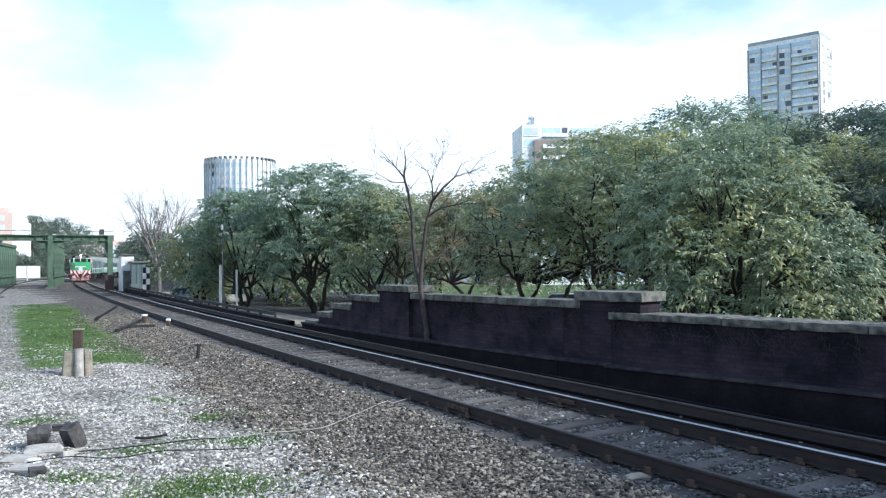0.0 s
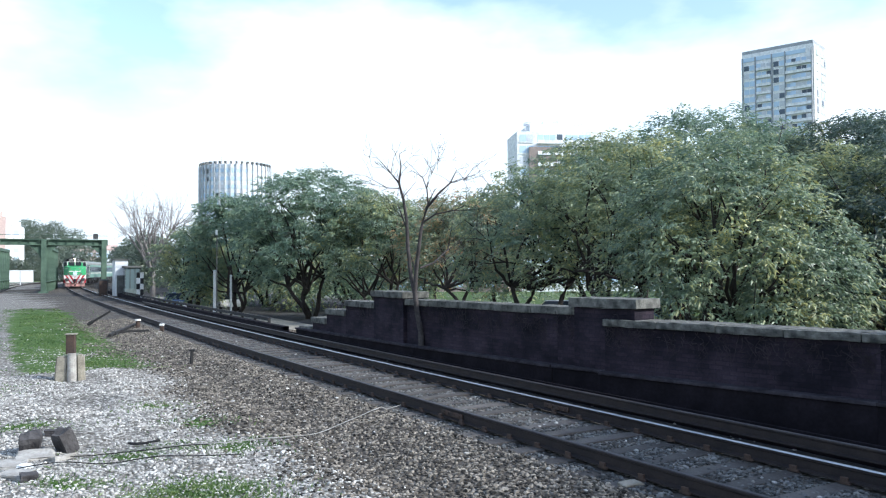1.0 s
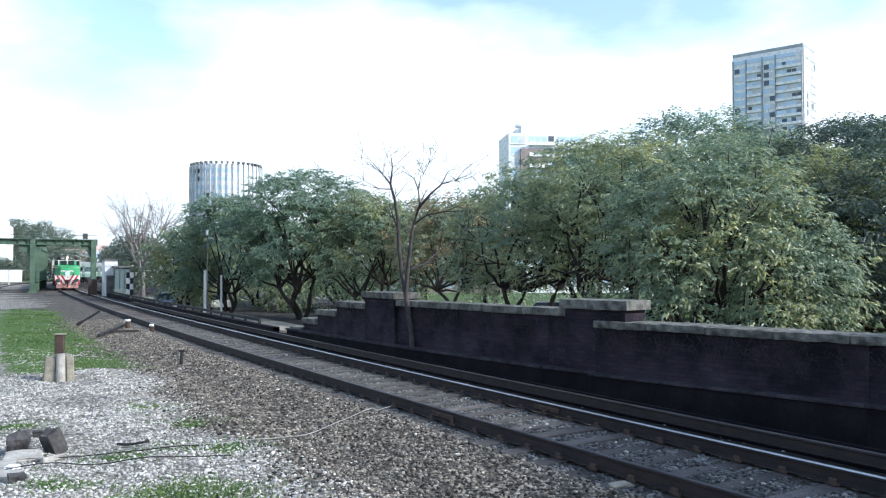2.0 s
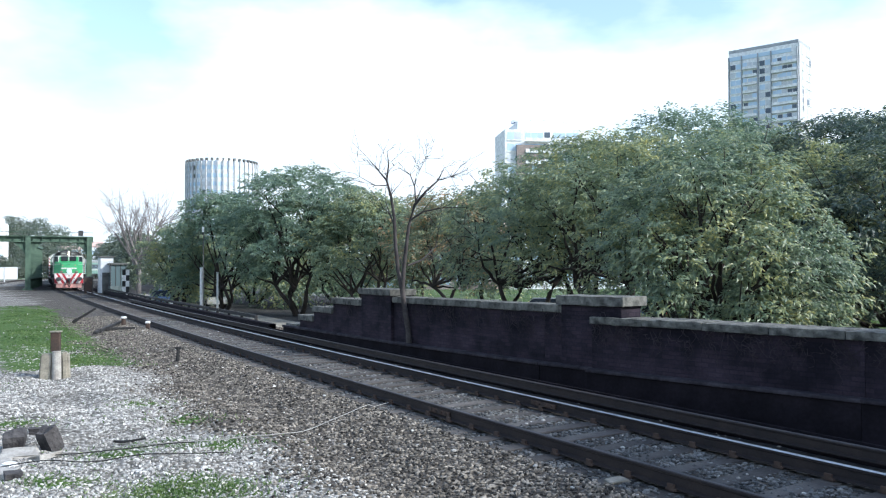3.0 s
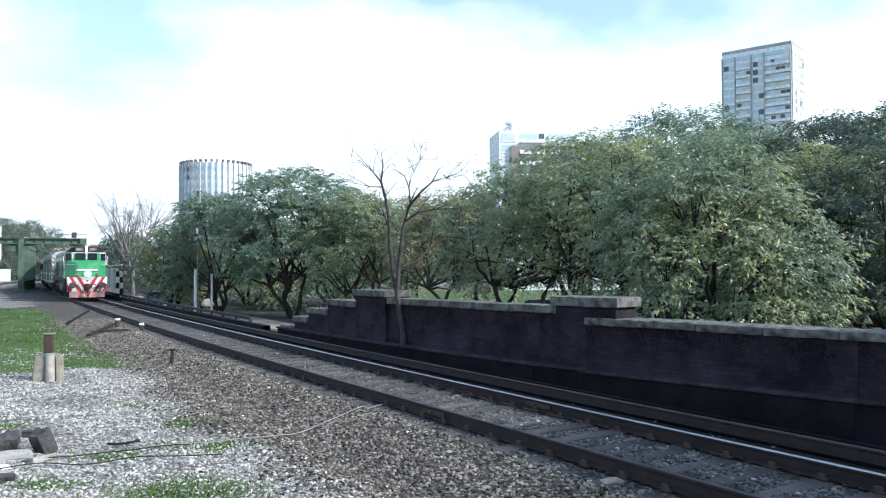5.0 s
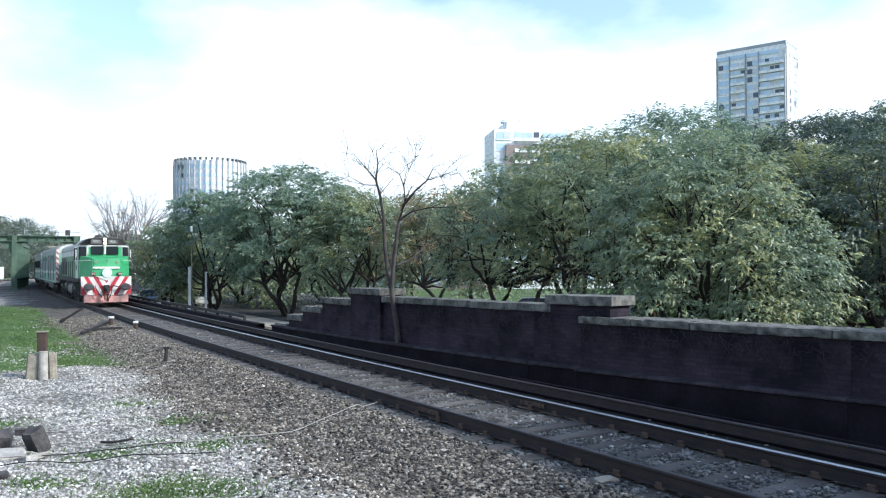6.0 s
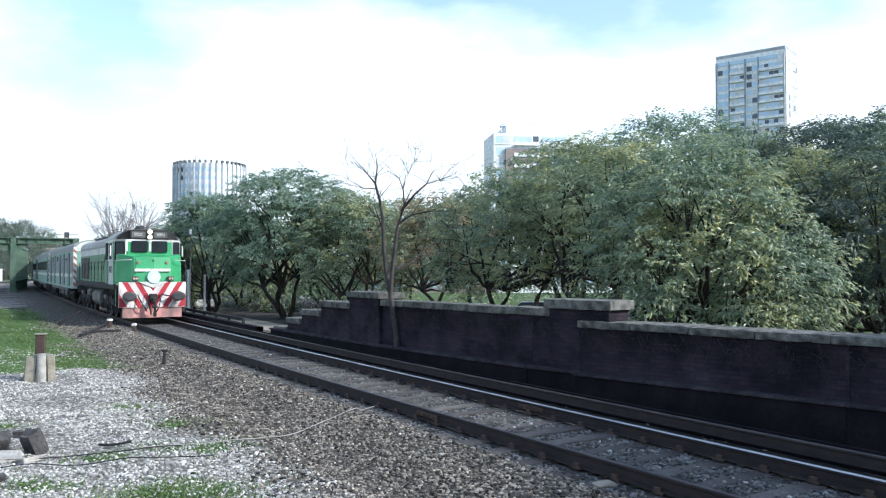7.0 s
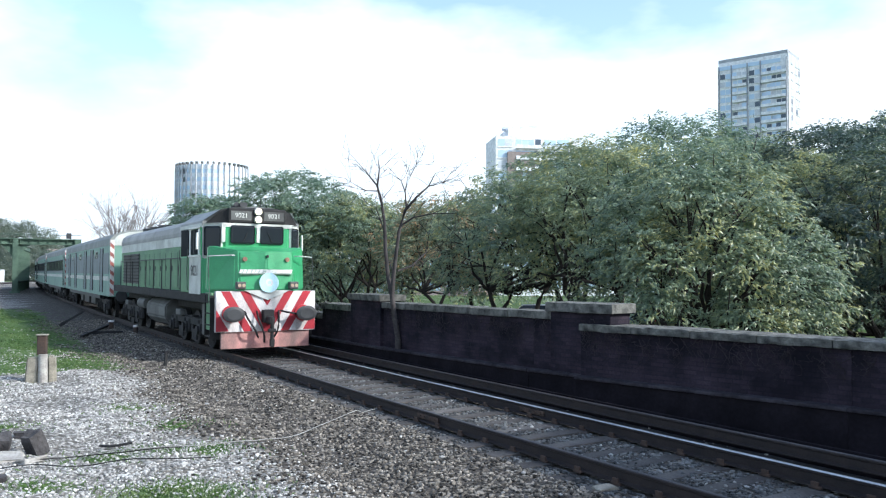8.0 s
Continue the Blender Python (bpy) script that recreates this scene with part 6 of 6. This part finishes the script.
def make_mid_block():
    b = tagged(holder("white_apartment_block"), "white apartment block with stepped roof terrace", "apartment block")
    cx, cy = spot(4.15, 220)
    zt = 43.4
    a1 = radians(8)
    e1 = (math.cos(a1), math.sin(a1))
    P0 = (cx - 1.5, cy)
    L1 = 24
    bm = B()
    nx, ny = -e1[1], e1[0]
    P = [P0, (P0[0] + e1[0] * L1, P0[1] + e1[1] * L1), (P0[0] + e1[0] * L1 + nx * 14, P0[1] + e1[1] * L1 + ny * 14), (P0[0] + nx * 14, P0[1] + ny * 14)]
    plan_prism(bm, P, -2, zt - 3.2)
    part("wall", bm, M_TOWER_W, b, "white plastered walls")
    bm = B()
    Q = [(P[0][0] + e1[0] * 4 + nx * 2, P[0][1] + e1[1] * 4 + ny * 2), (P[1][0] - e1[0] * 5 + nx * 2, P[1][1] - e1[1] * 5 + ny * 2), (P[2][0] - e1[0] * 5, P[2][1] - e1[1] * 5), (P[3][0] + e1[0] * 4, P[3][1] + e1[1] * 4)]
    plan_prism(bm, Q, zt - 3.18, zt - 0.6)
    part("penthouse", bm, M_TOWER_W, b, "set-back white penthouse")
    facade(b, P0, e1, L1, 8, 3.1, zt - 3.6, [(0.6, 4.0, "plain"), (5.6, 7.0, "balcony"), (13.6, 7.0, "balcony")])
    bm = B()
    plan_prism(bm, [(P0[0] + e1[0] * u - nx * v, P0[1] + e1[1] * u - ny * v) for u, v in ((3.2, 0.02), (11.0, 0.02), (11.0, 0.9), (3.2, 0.9))], -2, zt - 7.6)
    part("brick_bay", bm, M_BRICKDULL, b, "brown brick bay below the top storeys")
    bm = B()
    box(bm, (0, 0, 0), (0.14, 0.14, 1.1))
    post = part("railing_post", bm, M_TOWER_W, b, "white terrace railing post")
    post.matrix_basis = pose(P0[0] + 0.3, P0[1], zt - 2.65)
    for k in range(1, 13):
        share("railing_post", post.data, b, pose(P0[0] + e1[0] * k * 2 + 0.3, P0[1] + e1[1] * k * 2, zt - 2.65), "white terrace railing post")
    for u, w, h in ((4.5, 3.0, 0.7), (10.5, 4.5, 1.0), (17.5, 3.0, 0.6)):
        bm = B()
        box(bm, (P0[0] + e1[0] * u + nx * 5, P0[1] + e1[1] * u + ny * 5, zt - 0.6 + h / 2), (w, 3.0, h), 0.05)
        part("roof_hut", bm, M_TOWER, b, "grey rooftop hut")


make_mid_block()


def make_round_tower():
    b = tagged(holder("round_tower"), "round grey office tower with vertical fins", "tower")
    cx, cy = spot(-16.2, 344)
    b.matrix_basis = pose(cx, cy, 0)
    R, zt = 14.2, 45.0
    bm = B()
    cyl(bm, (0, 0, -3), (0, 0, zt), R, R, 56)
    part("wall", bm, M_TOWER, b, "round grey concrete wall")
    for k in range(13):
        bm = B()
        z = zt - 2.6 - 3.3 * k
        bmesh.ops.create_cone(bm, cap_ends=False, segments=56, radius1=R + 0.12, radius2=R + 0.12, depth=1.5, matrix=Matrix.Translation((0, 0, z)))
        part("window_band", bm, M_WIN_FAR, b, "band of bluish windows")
    rng = random.Random(6)
    bm = B()
    box(bm, (R + 0.15, 0, 0), (0.12, 1.5, 1.7))
    blind = part("blind", bm, M_BLIND, b, "lowered pale blind")
    blind.matrix_basis = pose(0, 0, zt - 2.6, 0, 0, 250)
    for k in range(90):
        share("blind", blind.data, b, pose(0, 0, zt - 2.6 - 3.3 * rng.randint(0, 9), 0, 0, 180 + 360 / 40 * (rng.randint(0, 20) + 0.5)))
    bm = B()
    box(bm, (R + 0.3, 0, zt / 2), (0.6, 0.5, zt + 0.4))
    fin = part("fin", bm, M_TOWER_END, b, "vertical concrete fin")
    bm = B()
    box(bm, (R - 0.2, 0, zt + 0.6), (1.2, 0.8, 1.1), 0.05)
    tooth = part("roof_tooth", bm, M_TANK, b, "dark upright block on the roof rim")
    for i in range(1, 40):
        share("fin", fin.data, b, pose(0, 0, 0, 0, 0, 9 * i))
        share("roof_tooth", tooth.data, b, pose(0, 0, 0, 0, 0, 9 * i))
    bm = B()
    cyl(bm, (0, 0, zt), (0, 0, zt + 0.9), R - 1.5, R - 2.5, 40)
    part("roof", bm, M_TOWER, b)
    V, F = tubes([[((-6, 0, zt), 0.15), ((-6, 0, zt + 5), 0.08)]], 5)
    raw("mast", V, F, M_TANK, b)


make_round_tower()


def make_low_blocks():
    rng = random.Random(9)
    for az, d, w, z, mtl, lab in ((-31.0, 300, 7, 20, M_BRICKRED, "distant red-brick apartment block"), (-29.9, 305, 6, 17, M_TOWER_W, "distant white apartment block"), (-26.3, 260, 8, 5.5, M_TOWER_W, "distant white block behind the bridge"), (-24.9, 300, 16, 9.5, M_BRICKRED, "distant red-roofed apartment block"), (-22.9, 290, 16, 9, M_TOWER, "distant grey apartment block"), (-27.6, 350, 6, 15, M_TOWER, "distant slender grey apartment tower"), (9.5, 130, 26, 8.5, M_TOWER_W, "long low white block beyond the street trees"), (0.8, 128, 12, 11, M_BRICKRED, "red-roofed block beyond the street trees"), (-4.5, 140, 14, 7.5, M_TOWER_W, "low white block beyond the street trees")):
        x, y = spot(az, d)
        b = tagged(holder("distant_block", pose(x, y, 0, 0, 0, -az + rng.uniform(-15, 15))), lab, "apartment block", group="distant blocks")
        bm = B()
        box(bm, (0, 0, z / 2 - 1), (w, 10, z + 2))
        box(bm, (w * 0.15, 0, z + 0.9), (w * 0.4, 4, 1.8))
        part("wall", bm, mtl, b)
        bm = B()
        box(bm, (0, -5.03, 0), (1.6, 0.1, 1.5))
        wn_ = part("window", bm, M_WIN_FAR, b)
        wn_.matrix_basis = pose(-w / 2 + 1.5, 0, z - 1.8)
        for i in range(int(w // 2.6)):
            for k in range(5):
                if i or k:
                    share("window", wn_.data, b, pose(-w / 2 + 1.5 + 2.6 * i, 0, z - 1.8 - 3.0 * k))


make_low_blocks()


def make_white_fence():
    f = tagged(holder("white_hoarding"), "long white hoarding beyond the bridge portal", "fence")
    for i in range(7):
        at = pose(-84.0 + i * 1.75, 126.0 + i * 0.98, -0.95, 0, 0, 29)
        bm = B()
        box(bm, (0, 0, 2.25), (1.96, 0.08, 1.9), 0.01)
        box(bm, (0, -0.02, 3.25), (2.0, 0.16, 0.14), 0.01)
        part("panel", bm, M_SHEET, f, "white fence panel").matrix_basis = at
        bm = B()
        box(bm, (-0.95, -0.08, 1.6), (0.16, 0.16, 3.3), 0.01)
        part("fence_post", bm, M_TOWER_END, f, "grey fence post").matrix_basis = at


make_white_fence()


# ---- things on the ground near the camera ----
def gz(x, y):
    return float(height(np.array([x]), np.array([y]))[0])


def make_stub_post():
    x, y = -8.27, 16.55
    p = tagged(holder("signal_stub", pose(x, y, gz(x, y) - 0.07, 0, 0, 12)), "rusty iron stub on broken pale concrete blocks", "post")
    bm = B()
    box(bm, (0, 0, 0.84), (0.175, 0.14, 0.40), 0.012)
    part("iron_stub", bm, M_RUST, p, "rusty iron stub")
    bm = B()
    box(bm, (0, 0, 1.055), (0.22, 0.18, 0.025), 0.006)
    part("cap_plate", bm, M_CONC, p, "pale cap plate")
    bm = B()
    plan_prism(bm, [(-0.31, -0.14), (-0.06, -0.14), (-0.06, 0.14), (-0.31, 0.14)], -0.1, 0.60, (0.05, 0))
    bmesh.ops.bevel(bm, geom=list(bm.edges), offset=0.03, segments=2, affect="EDGES")
    part("concrete_block", bm, M_CONC, p, "weathered yellowish concrete block")
    bm = B()
    cyl(bm, (0.06, -0.14, -0.1), (0.05, -0.12, 0.66), 0.092, 0.085, 18)
    part("concrete_pipe", bm, M_PALEROCK, p, "white concrete pipe piece")
    bm = B()
    plan_prism(bm, [(0.13, -0.05), (0.28, -0.03), (0.27, 0.17), (0.12, 0.17)], -0.1, 0.62, (-0.03, 0))
    bmesh.ops.bevel(bm, geom=list(bm.edges), offset=0.04, segments=2, affect="EDGES")
    part("concrete_block", bm, M_CONC, p, "weathered yellowish concrete block")


make_stub_post()


def lump(rng, size, flat=1.0, rough=0.22, cuts=3):
    bm = B()
    bmesh.ops.create_cube(bm, size=1.0)
    bmesh.ops.subdivide_edges(bm, edges=list(bm.edges), cuts=cuts, use_grid_fill=True)
    o = Vector((rng.uniform(0, 50), rng.uniform(0, 50), 0))
    for v in bm.verts:
        c = v.co.copy()
        v.co = c.lerp(c.normalized() * 0.62, 0.08)
        v.co += c.normalized() * noise.noise(c * 1.6 + o) * rough
        v.co = Vector((v.co.x * size[0], v.co.y * size[1], v.co.z * size[2] * flat))
    return bm


def make_rubble():
    rng = random.Random(21)
    for x, y, size, rz, rx, mtl, name, lab in (
        (-5.16, 9.36, (0.23, 0.22, 0.27), 25, 16, M_ROCK, "broken_stone", "dark broken paving stone on the gravel"),
        (-4.78, 9.44, (0.20, 0.18, 0.31), -28, 24, M_ROCK, "broken_stone", "dark upright broken stone on the gravel"),
        (-4.94, 9.08, (0.40, 0.30, 0.06), 30, 9, M_PALEROCK, "broken_slab", "pale broken concrete slab lying on gravel"),
        (-4.62, 9.02, (0.28, 0.24, 0.06), 60, -14, M_PALEROCK, "broken_slab", "pale tilted slab fragment on gravel"),
        (-5.02, 8.70, (0.34, 0.26, 0.06), 10, 5, M_PALEROCK, "broken_slab", "pale slab fragment among rubble"),
        (-4.80, 8.60, (0.15, 0.13, 0.06), 80, 4, M_SHEET, "crushed_wrapper", "crumpled white plastic scrap in the rubble"),
        (-4.68, 8.22, (0.34, 0.24, 0.06), -12, 5, M_PALEROCK, "broken_slab", "pale slab fragment among rubble"),
        (-4.45, 8.05, (0.15, 0.13, 0.09), 33, 4, M_ROCK, "broken_stone", "grey broken stone among rubble"),
        (-5.35, 10.2, (0.15, 0.12, 0.08), 15, 2, M_ROCK, "broken_stone", "flat grey stone half in the gravel"),
        (-2.75, 23.2, (0.30, 0.22, 0.14), 15, 2, M_WHITE, "pale_stone", "single pale stone beside the cable channel"),
        (1.66, 8.20, (0.24, 0.14, 0.05), 30, 2, M_CONC, "broken_slab", "pale slab lying against the sleeper end"),
    ):
        ob = part(name, lump(rng, size), mtl)
        x, y = x * 1.062, y * 1.062
        ob.matrix_basis = pose(x, y, gz(x, y) + size[2] * 0.42, rx, 0, rz)
        tagged(ob, lab, "stone")


make_rubble()


def make_cables():
    for pts, r, mtl, name, lab, cat in (
        ([(-1.05, 12.95), (-1.45, 12.2), (-1.85, 11.2), (-2.35, 10.1), (-2.9, 9.75), (-3.6, 9.55), (-4.3, 9.5)], 0.0065, M_CABLE, "loose_cable", "pale loose cable trailing over the gravel", "cable"),
        ([(-2.6, 9.2), (-3.1, 9.05), (-3.7, 8.95), (-4.4, 8.75), (-4.9, 8.4)], 0.007, M_BLACK, "loose_cable", "thin dark cable across the gravel", "cable"),
        ([(-3.1, 9.6), (-3.7, 9.42), (-4.3, 9.30), (-4.75, 9.0)], 0.007, M_BLACK, "loose_cable", "thin dark cable across the gravel", "cable"),
        ([(-4.22, 9.92), (-4.08, 9.88), (-3.95, 9.89), (-3.80, 9.94)], 0.017, M_BLACK, "iron_rod", "short dark iron rod lying on white gravel", "rod"),
    ):
        ps = []
        P = [Vector((x * 1.05, y * 1.05, 0)) for x, y in pts]
        for a, b in zip(P[:-1], P[1:]):
            for k in range(6):
                p = a.lerp(b, k / 6)
                ps.append(((p.x, p.y, gz(p.x, p.y) + 0.04 + r), r))
        V, F = tubes([ps], 7)
        tagged(raw(name, V, F, mtl, smooth=True), lab, cat)


make_cables()


def make_point_gear():
    for a, b, w, lab in (((-15.9, 33.2, -0.12), (-15.0, 33.4, 0.46), 0.09, "dark leaning point lever beside the rail"), ((-12.35, 27.4, -0.08), (-13.9, 33.4, -0.08), 0.11, "rusty point rod lying beside the rail"), ((-12.9, 29.3, -0.10), (-11.9, 29.8, -0.10), 0.08, "dark short timber beside the rail")):
        a, b = Vector(a), Vector(b)
        L = (b - a).length
        bm = B()
        box(bm, (0, 0, L / 2), (w, 0.09, L), 0.015)
        box(bm, (0, 0, L * 0.15), (w * 1.3, 0.14, 0.2), 0.02)
        ob = part("lineside_timber", bm, M_BLACK)
        ob.matrix_basis = Matrix.Translation(a) @ (b - a).to_track_quat("Z", "Y").to_matrix().to_4x4()
        tagged(ob, lab, "timber")
    p = on_line(15.0, -1.33)
    k = tagged(holder("point_indicator", pose(p.x, p.y, -0.18)), "small white-topped point indicator beside the rail", "indicator")
    bm = B()
    box(bm, (0, 0, 0.11), (0.14, 0.14, 0.22), 0.02)
    part("housing", bm, M_RUST, k)
    bm = B()
    box(bm, (0, 0, 0.26), (0.17, 0.15, 0.09), 0.03)
    part("cover", bm, M_WHITE, k, "white cover")
    p = on_line(17.4, -1.85)
    k = tagged(holder("point_indicator", pose(p.x, p.y, -0.18)), "small orange and white point indicator", "indicator")
    bm = B()
    cyl(bm, (0, 0, 0), (0, 0, 0.3), 0.10, 0.08, 12)
    part("housing", bm, M_RUST, k)
    bm = B()
    cyl(bm, (0, 0, 0.3), (0, 0, 0.37), 0.11, 0.11, 16)
    part("cover", bm, M_WHITE, k, "white cover")
    p = on_line(3.8, -2.59)
    k = tagged(holder("iron_stake", pose(p.x, p.y, -0.2)), "short dark iron stake in the ballast", "stake")
    bm = B()
    cyl(bm, (0, 0, 0), (0.02, 0, 0.34), 0.05, 0.04, 8)
    box(bm, (0.02, 0, 0.33), (0.14, 0.06, 0.06), 0.01)
    part("shaft", bm, M_BLACK, k)


make_point_gear()


# ---- loose stones and grass ----
ICO = np.array([(0, 0, 1), (0.894, 0, 0.447), (0.276, 0.851, 0.447), (-0.724, 0.526, 0.447), (-0.724, -0.526, 0.447), (0.276, -0.851, 0.447), (0.724, 0.526, -0.447), (-0.276, 0.851, -0.447), (-0.894, 0, -0.447), (-0.276, -0.851, -0.447), (0.724, -0.526, -0.447), (0, 0, -1)])
ICOF = np.array([(0, 1, 2), (0, 2, 3), (0, 3, 4), (0, 4, 5), (0, 5, 1), (1, 6, 2), (2, 7, 3), (3, 8, 4), (4, 9, 5), (5, 10, 1), (6, 7, 2), (7, 8, 3), (8, 9, 4), (9, 10, 5), (10, 6, 1), (11, 7, 6), (11, 8, 7), (11, 9, 8), (11, 10, 9), (11, 6, 10)])


def scatter(name, x, y, size, lift, material, label, seed):
    rng = np.random.default_rng(seed)
    n = len(x)
    z = np.concatenate([height(x[i:i + 4000], y[i:i + 4000]) for i in range(0, n, 4000)])
    V = ICO[None] * (1 + rng.uniform(-0.28, 0.28, (n, 12, 1)))
    a = rng.random(n) * 2 * np.pi
    sc = size[:, None] * rng.uniform(0.65, 1.25, (n, 3)) * np.array([1, 1, 0.72])
    V = V * sc[:, None, :]
    c, s = np.cos(a)[:, None], np.sin(a)[:, None]
    X = V[..., 0] * c - V[..., 1] * s + x[:, None]
    Y = V[..., 0] * s + V[..., 1] * c + y[:, None]
    Z = V[..., 2] + (z + lift * size)[:, None]
    F = (np.arange(n)[:, None, None] * 12 + ICOF[None]).reshape(-1, 3)
    ob = raw(name, np.stack([X, Y, Z], -1).reshape(-1, 3), F, material)
    tagged(ob, label, "stones", kind="stuff")


def make_stones():
    rng = np.random.default_rng(12)

    def in_view(x, y, far):
        az = np.degrees(np.arctan2(x, y))
        return (y > 5.6) & (y < far) & (np.abs(az) < 36)

    # white gravel on the camera's side
    n = 120000
    x, y = rng.uniform(-13, 0.5, n), 6.0 + 17 * rng.random(n) ** 1.5
    s, off = along(x, y)
    edge = -3.8 - 0.35 * np.clip((-s - 2) / 6, 0, 1) + 0.3 * np.sin(s * 0.6) + 0.2 * np.sin(s * 1.7)
    keep = (off < edge + rng.normal(size=n) * 0.42) & in_view(x, y, 24) & ~((s > 3.3) & (rng.random(n) < 0.8))
    bare = np.sin(x * 1.1 + 2 * np.sin(y * 0.7)) * np.sin(y * 1.5 + x) 
    keep &= (bare > -0.35) | (rng.random(n) < 0.3)
    x, y = x[keep], y[keep]
    scatter("white_gravel", x, y, 0.009 + 0.018 * rng.random(len(x)) ** 2, 0.2, M_STONE_W, "loose white gravel stones", 1)
    # brown ballast
    n = 95000
    s = -14 + 44 * rng.random(n) ** 1.5
    off = rng.uniform(-4.9, 1.28, n)
    xx, yy, hd = line(s)
    x, y = xx + off * np.cos(hd), yy + off * np.sin(hd)
    edge = -3.8 - 0.35 * np.clip((-s - 2) / 6, 0, 1) + 0.3 * np.sin(s * 0.6) + 0.2 * np.sin(s * 1.7)
    keep = (off > edge + rng.normal(size=n) * 0.4) & in_view(x, y, 38) & (np.abs(np.abs(off) - GAUGE) > 0.11)
    on_sleeper = (np.abs(((s + 14.0) / 0.62 + 0.5) % 1.0 - 0.5) * 0.62 < 0.125) & (np.abs(off) < 1.35)
    keep &= ~on_sleeper | (rng.random(n) < 0.22)
    # stones between the rails take the tone with the shade in it
    bed = keep & (np.abs(off) < 1.33)
    keep &= ~bed
    scatter("shaded_bed_ballast", x[bed], y[bed], rng.uniform(0.015, 0.031, bed.sum()), 0.25, M_STONE_D, "dark ballast between the rails, shade put into its colour", 4)
    x, y = x[keep], y[keep]
    scatter("track_ballast", x, y, rng.uniform(0.013, 0.030, len(x)), 0.25, M_STONE_B, "brown-grey crushed stone ballast", 2)
    # a few pale stones strewn over the ballast
    n = 800
    s, off = -13 + 30 * rng.random(n), rng.uniform(-3.6, 2.2, n)
    xx, yy, hd = line(s)
    x, y = xx + off * np.cos(hd), yy + off * np.sin(hd)
    keep = in_view(x, y, 40) & (np.abs(np.abs(off) - GAUGE) > 0.13)
    n2 = 260
    s2, o2 = 3 + 30 * rng.random(n2), -4.2 - 3.2 * rng.random(n2)
    xx, yy, hd = line(s2)
    x, y, keep = np.concatenate([x, xx + o2 * np.cos(hd)]), np.concatenate([y, yy + o2 * np.sin(hd)]), np.concatenate([keep, np.full(n2, True)])
    scatter("strewn_pale_stones", x[keep], y[keep], 0.012 + 0.026 * rng.random(keep.sum()) ** 3, 0.5, M_STONE_W, "pale stones strewn over dark ballast", 3)


make_stones()


def make_grass():
    rng = np.random.default_rng(31)
    X, Y = [], []
    for cx, cy, rr, n in ((-2.75, 8.12, 0.42, 3400), (-4.1, 9.9, 0.4, 420), (-3.1, 10.3, 0.4, 520), (-6.4, 11.6, 0.4, 320), (-4.2, 8.5, 0.3, 260), (-9.7, 15.2, 0.7, 700), (-4.0, 12.0, 0.4, 240), (-5.2, 13.4, 0.4, 200)):
        X.append(cx + rng.normal(size=n) * rr)
        Y.append(cy + rng.normal(size=n) * rr * 0.75)
    n = 17000
    s = 3.0 + 34 * rng.random(n) ** 1.3
    off = -5.0 + rng.normal(size=n) * 0.85
    patch = np.sin(s * 0.9 + off) * np.sin(off * 2.1 + s * 0.4) > -0.35
    s, off = s[patch], off[patch]
    xx, yy, hd = line(s)
    X.append(xx + off * np.cos(hd))
    Y.append(yy + off * np.sin(hd))
    x, y = np.concatenate(X), np.concatenate(Y)
    n = len(x)
    z = np.concatenate([height(x[i:i + 4000], y[i:i + 4000]) for i in range(0, n, 4000)]) - 0.01
    h = rng.uniform(0.02, 0.06, n)
    a = rng.random(n) * 2 * np.pi
    w = 0.006 + 0.0006 * y
    dx, dy = np.cos(a) * w, np.sin(a) * w
    lx, ly = rng.normal(size=n) * 0.035, rng.normal(size=n) * 0.035
    V = np.stack([np.stack([x - dx, y - dy, z], -1), np.stack([x + dx, y + dy, z], -1), np.stack([x + dx * 0.6 + lx * 0.4, y + dy * 0.6 + ly * 0.4, z + h * 0.6], -1), np.stack([x + lx, y + ly, z + h], -1)], 1).reshape(-1, 3)
    F = np.arange(n)[:, None, None] * 4 + np.array([[[0, 1, 2], [0, 2, 3]]])
    tagged(raw("grass_tufts", V, F.reshape(-1, 3), M_GRASS), "short green grass tufts between gravel and rubble", "grass", kind="stuff")


make_grass()


# ---- what moves ----
def front_at(t):
    """Where the locomotive's front stands along the line at t seconds."""
    k = 8.0 - t
    return 3.7 + 14.85 * k - 0.155 * k * k


def vehicle_pose(s_front, base0, base1, total):
    """Pose of a vehicle whose bogies stand base0 and base1 behind its front."""
    a, b = on_line(s_front + base0, 0), on_line(s_front + base1, 0)
    d = (b - a).normalized()
    o = a - d * base0
    return pose(o.x, o.y, 0.0, 0, 0, math.degrees(math.atan2(-d.x, d.y)))


def motions():
    times = [i * 0.25 for i in range(33)]
    walk(loco, [(t, vehicle_pose(front_at(t), 3.6, 12.6, 16.4)) for t in times])
    for i, (co, ws) in enumerate(coaches):
        back = 16.4 + 0.95 + i * 21.95
        walk(co, [(t, vehicle_pose(front_at(t) + back, 3.2, 17.8, 21.0)) for t in times])
    steps = [i / 30 for i in range(241)]
    for w, r in [(w, 0.5) for w in loco_wheels] + [(w, 0.46) for co, ws in coaches for w in ws]:
        y, z = w.matrix_basis.translation.y, w.matrix_basis.translation.z
        walk(w, [(t, pose(0, y, z, math.degrees((front_at(0.0) - front_at(t)) / r) % 360, 0, 0)) for t in steps])


motions()
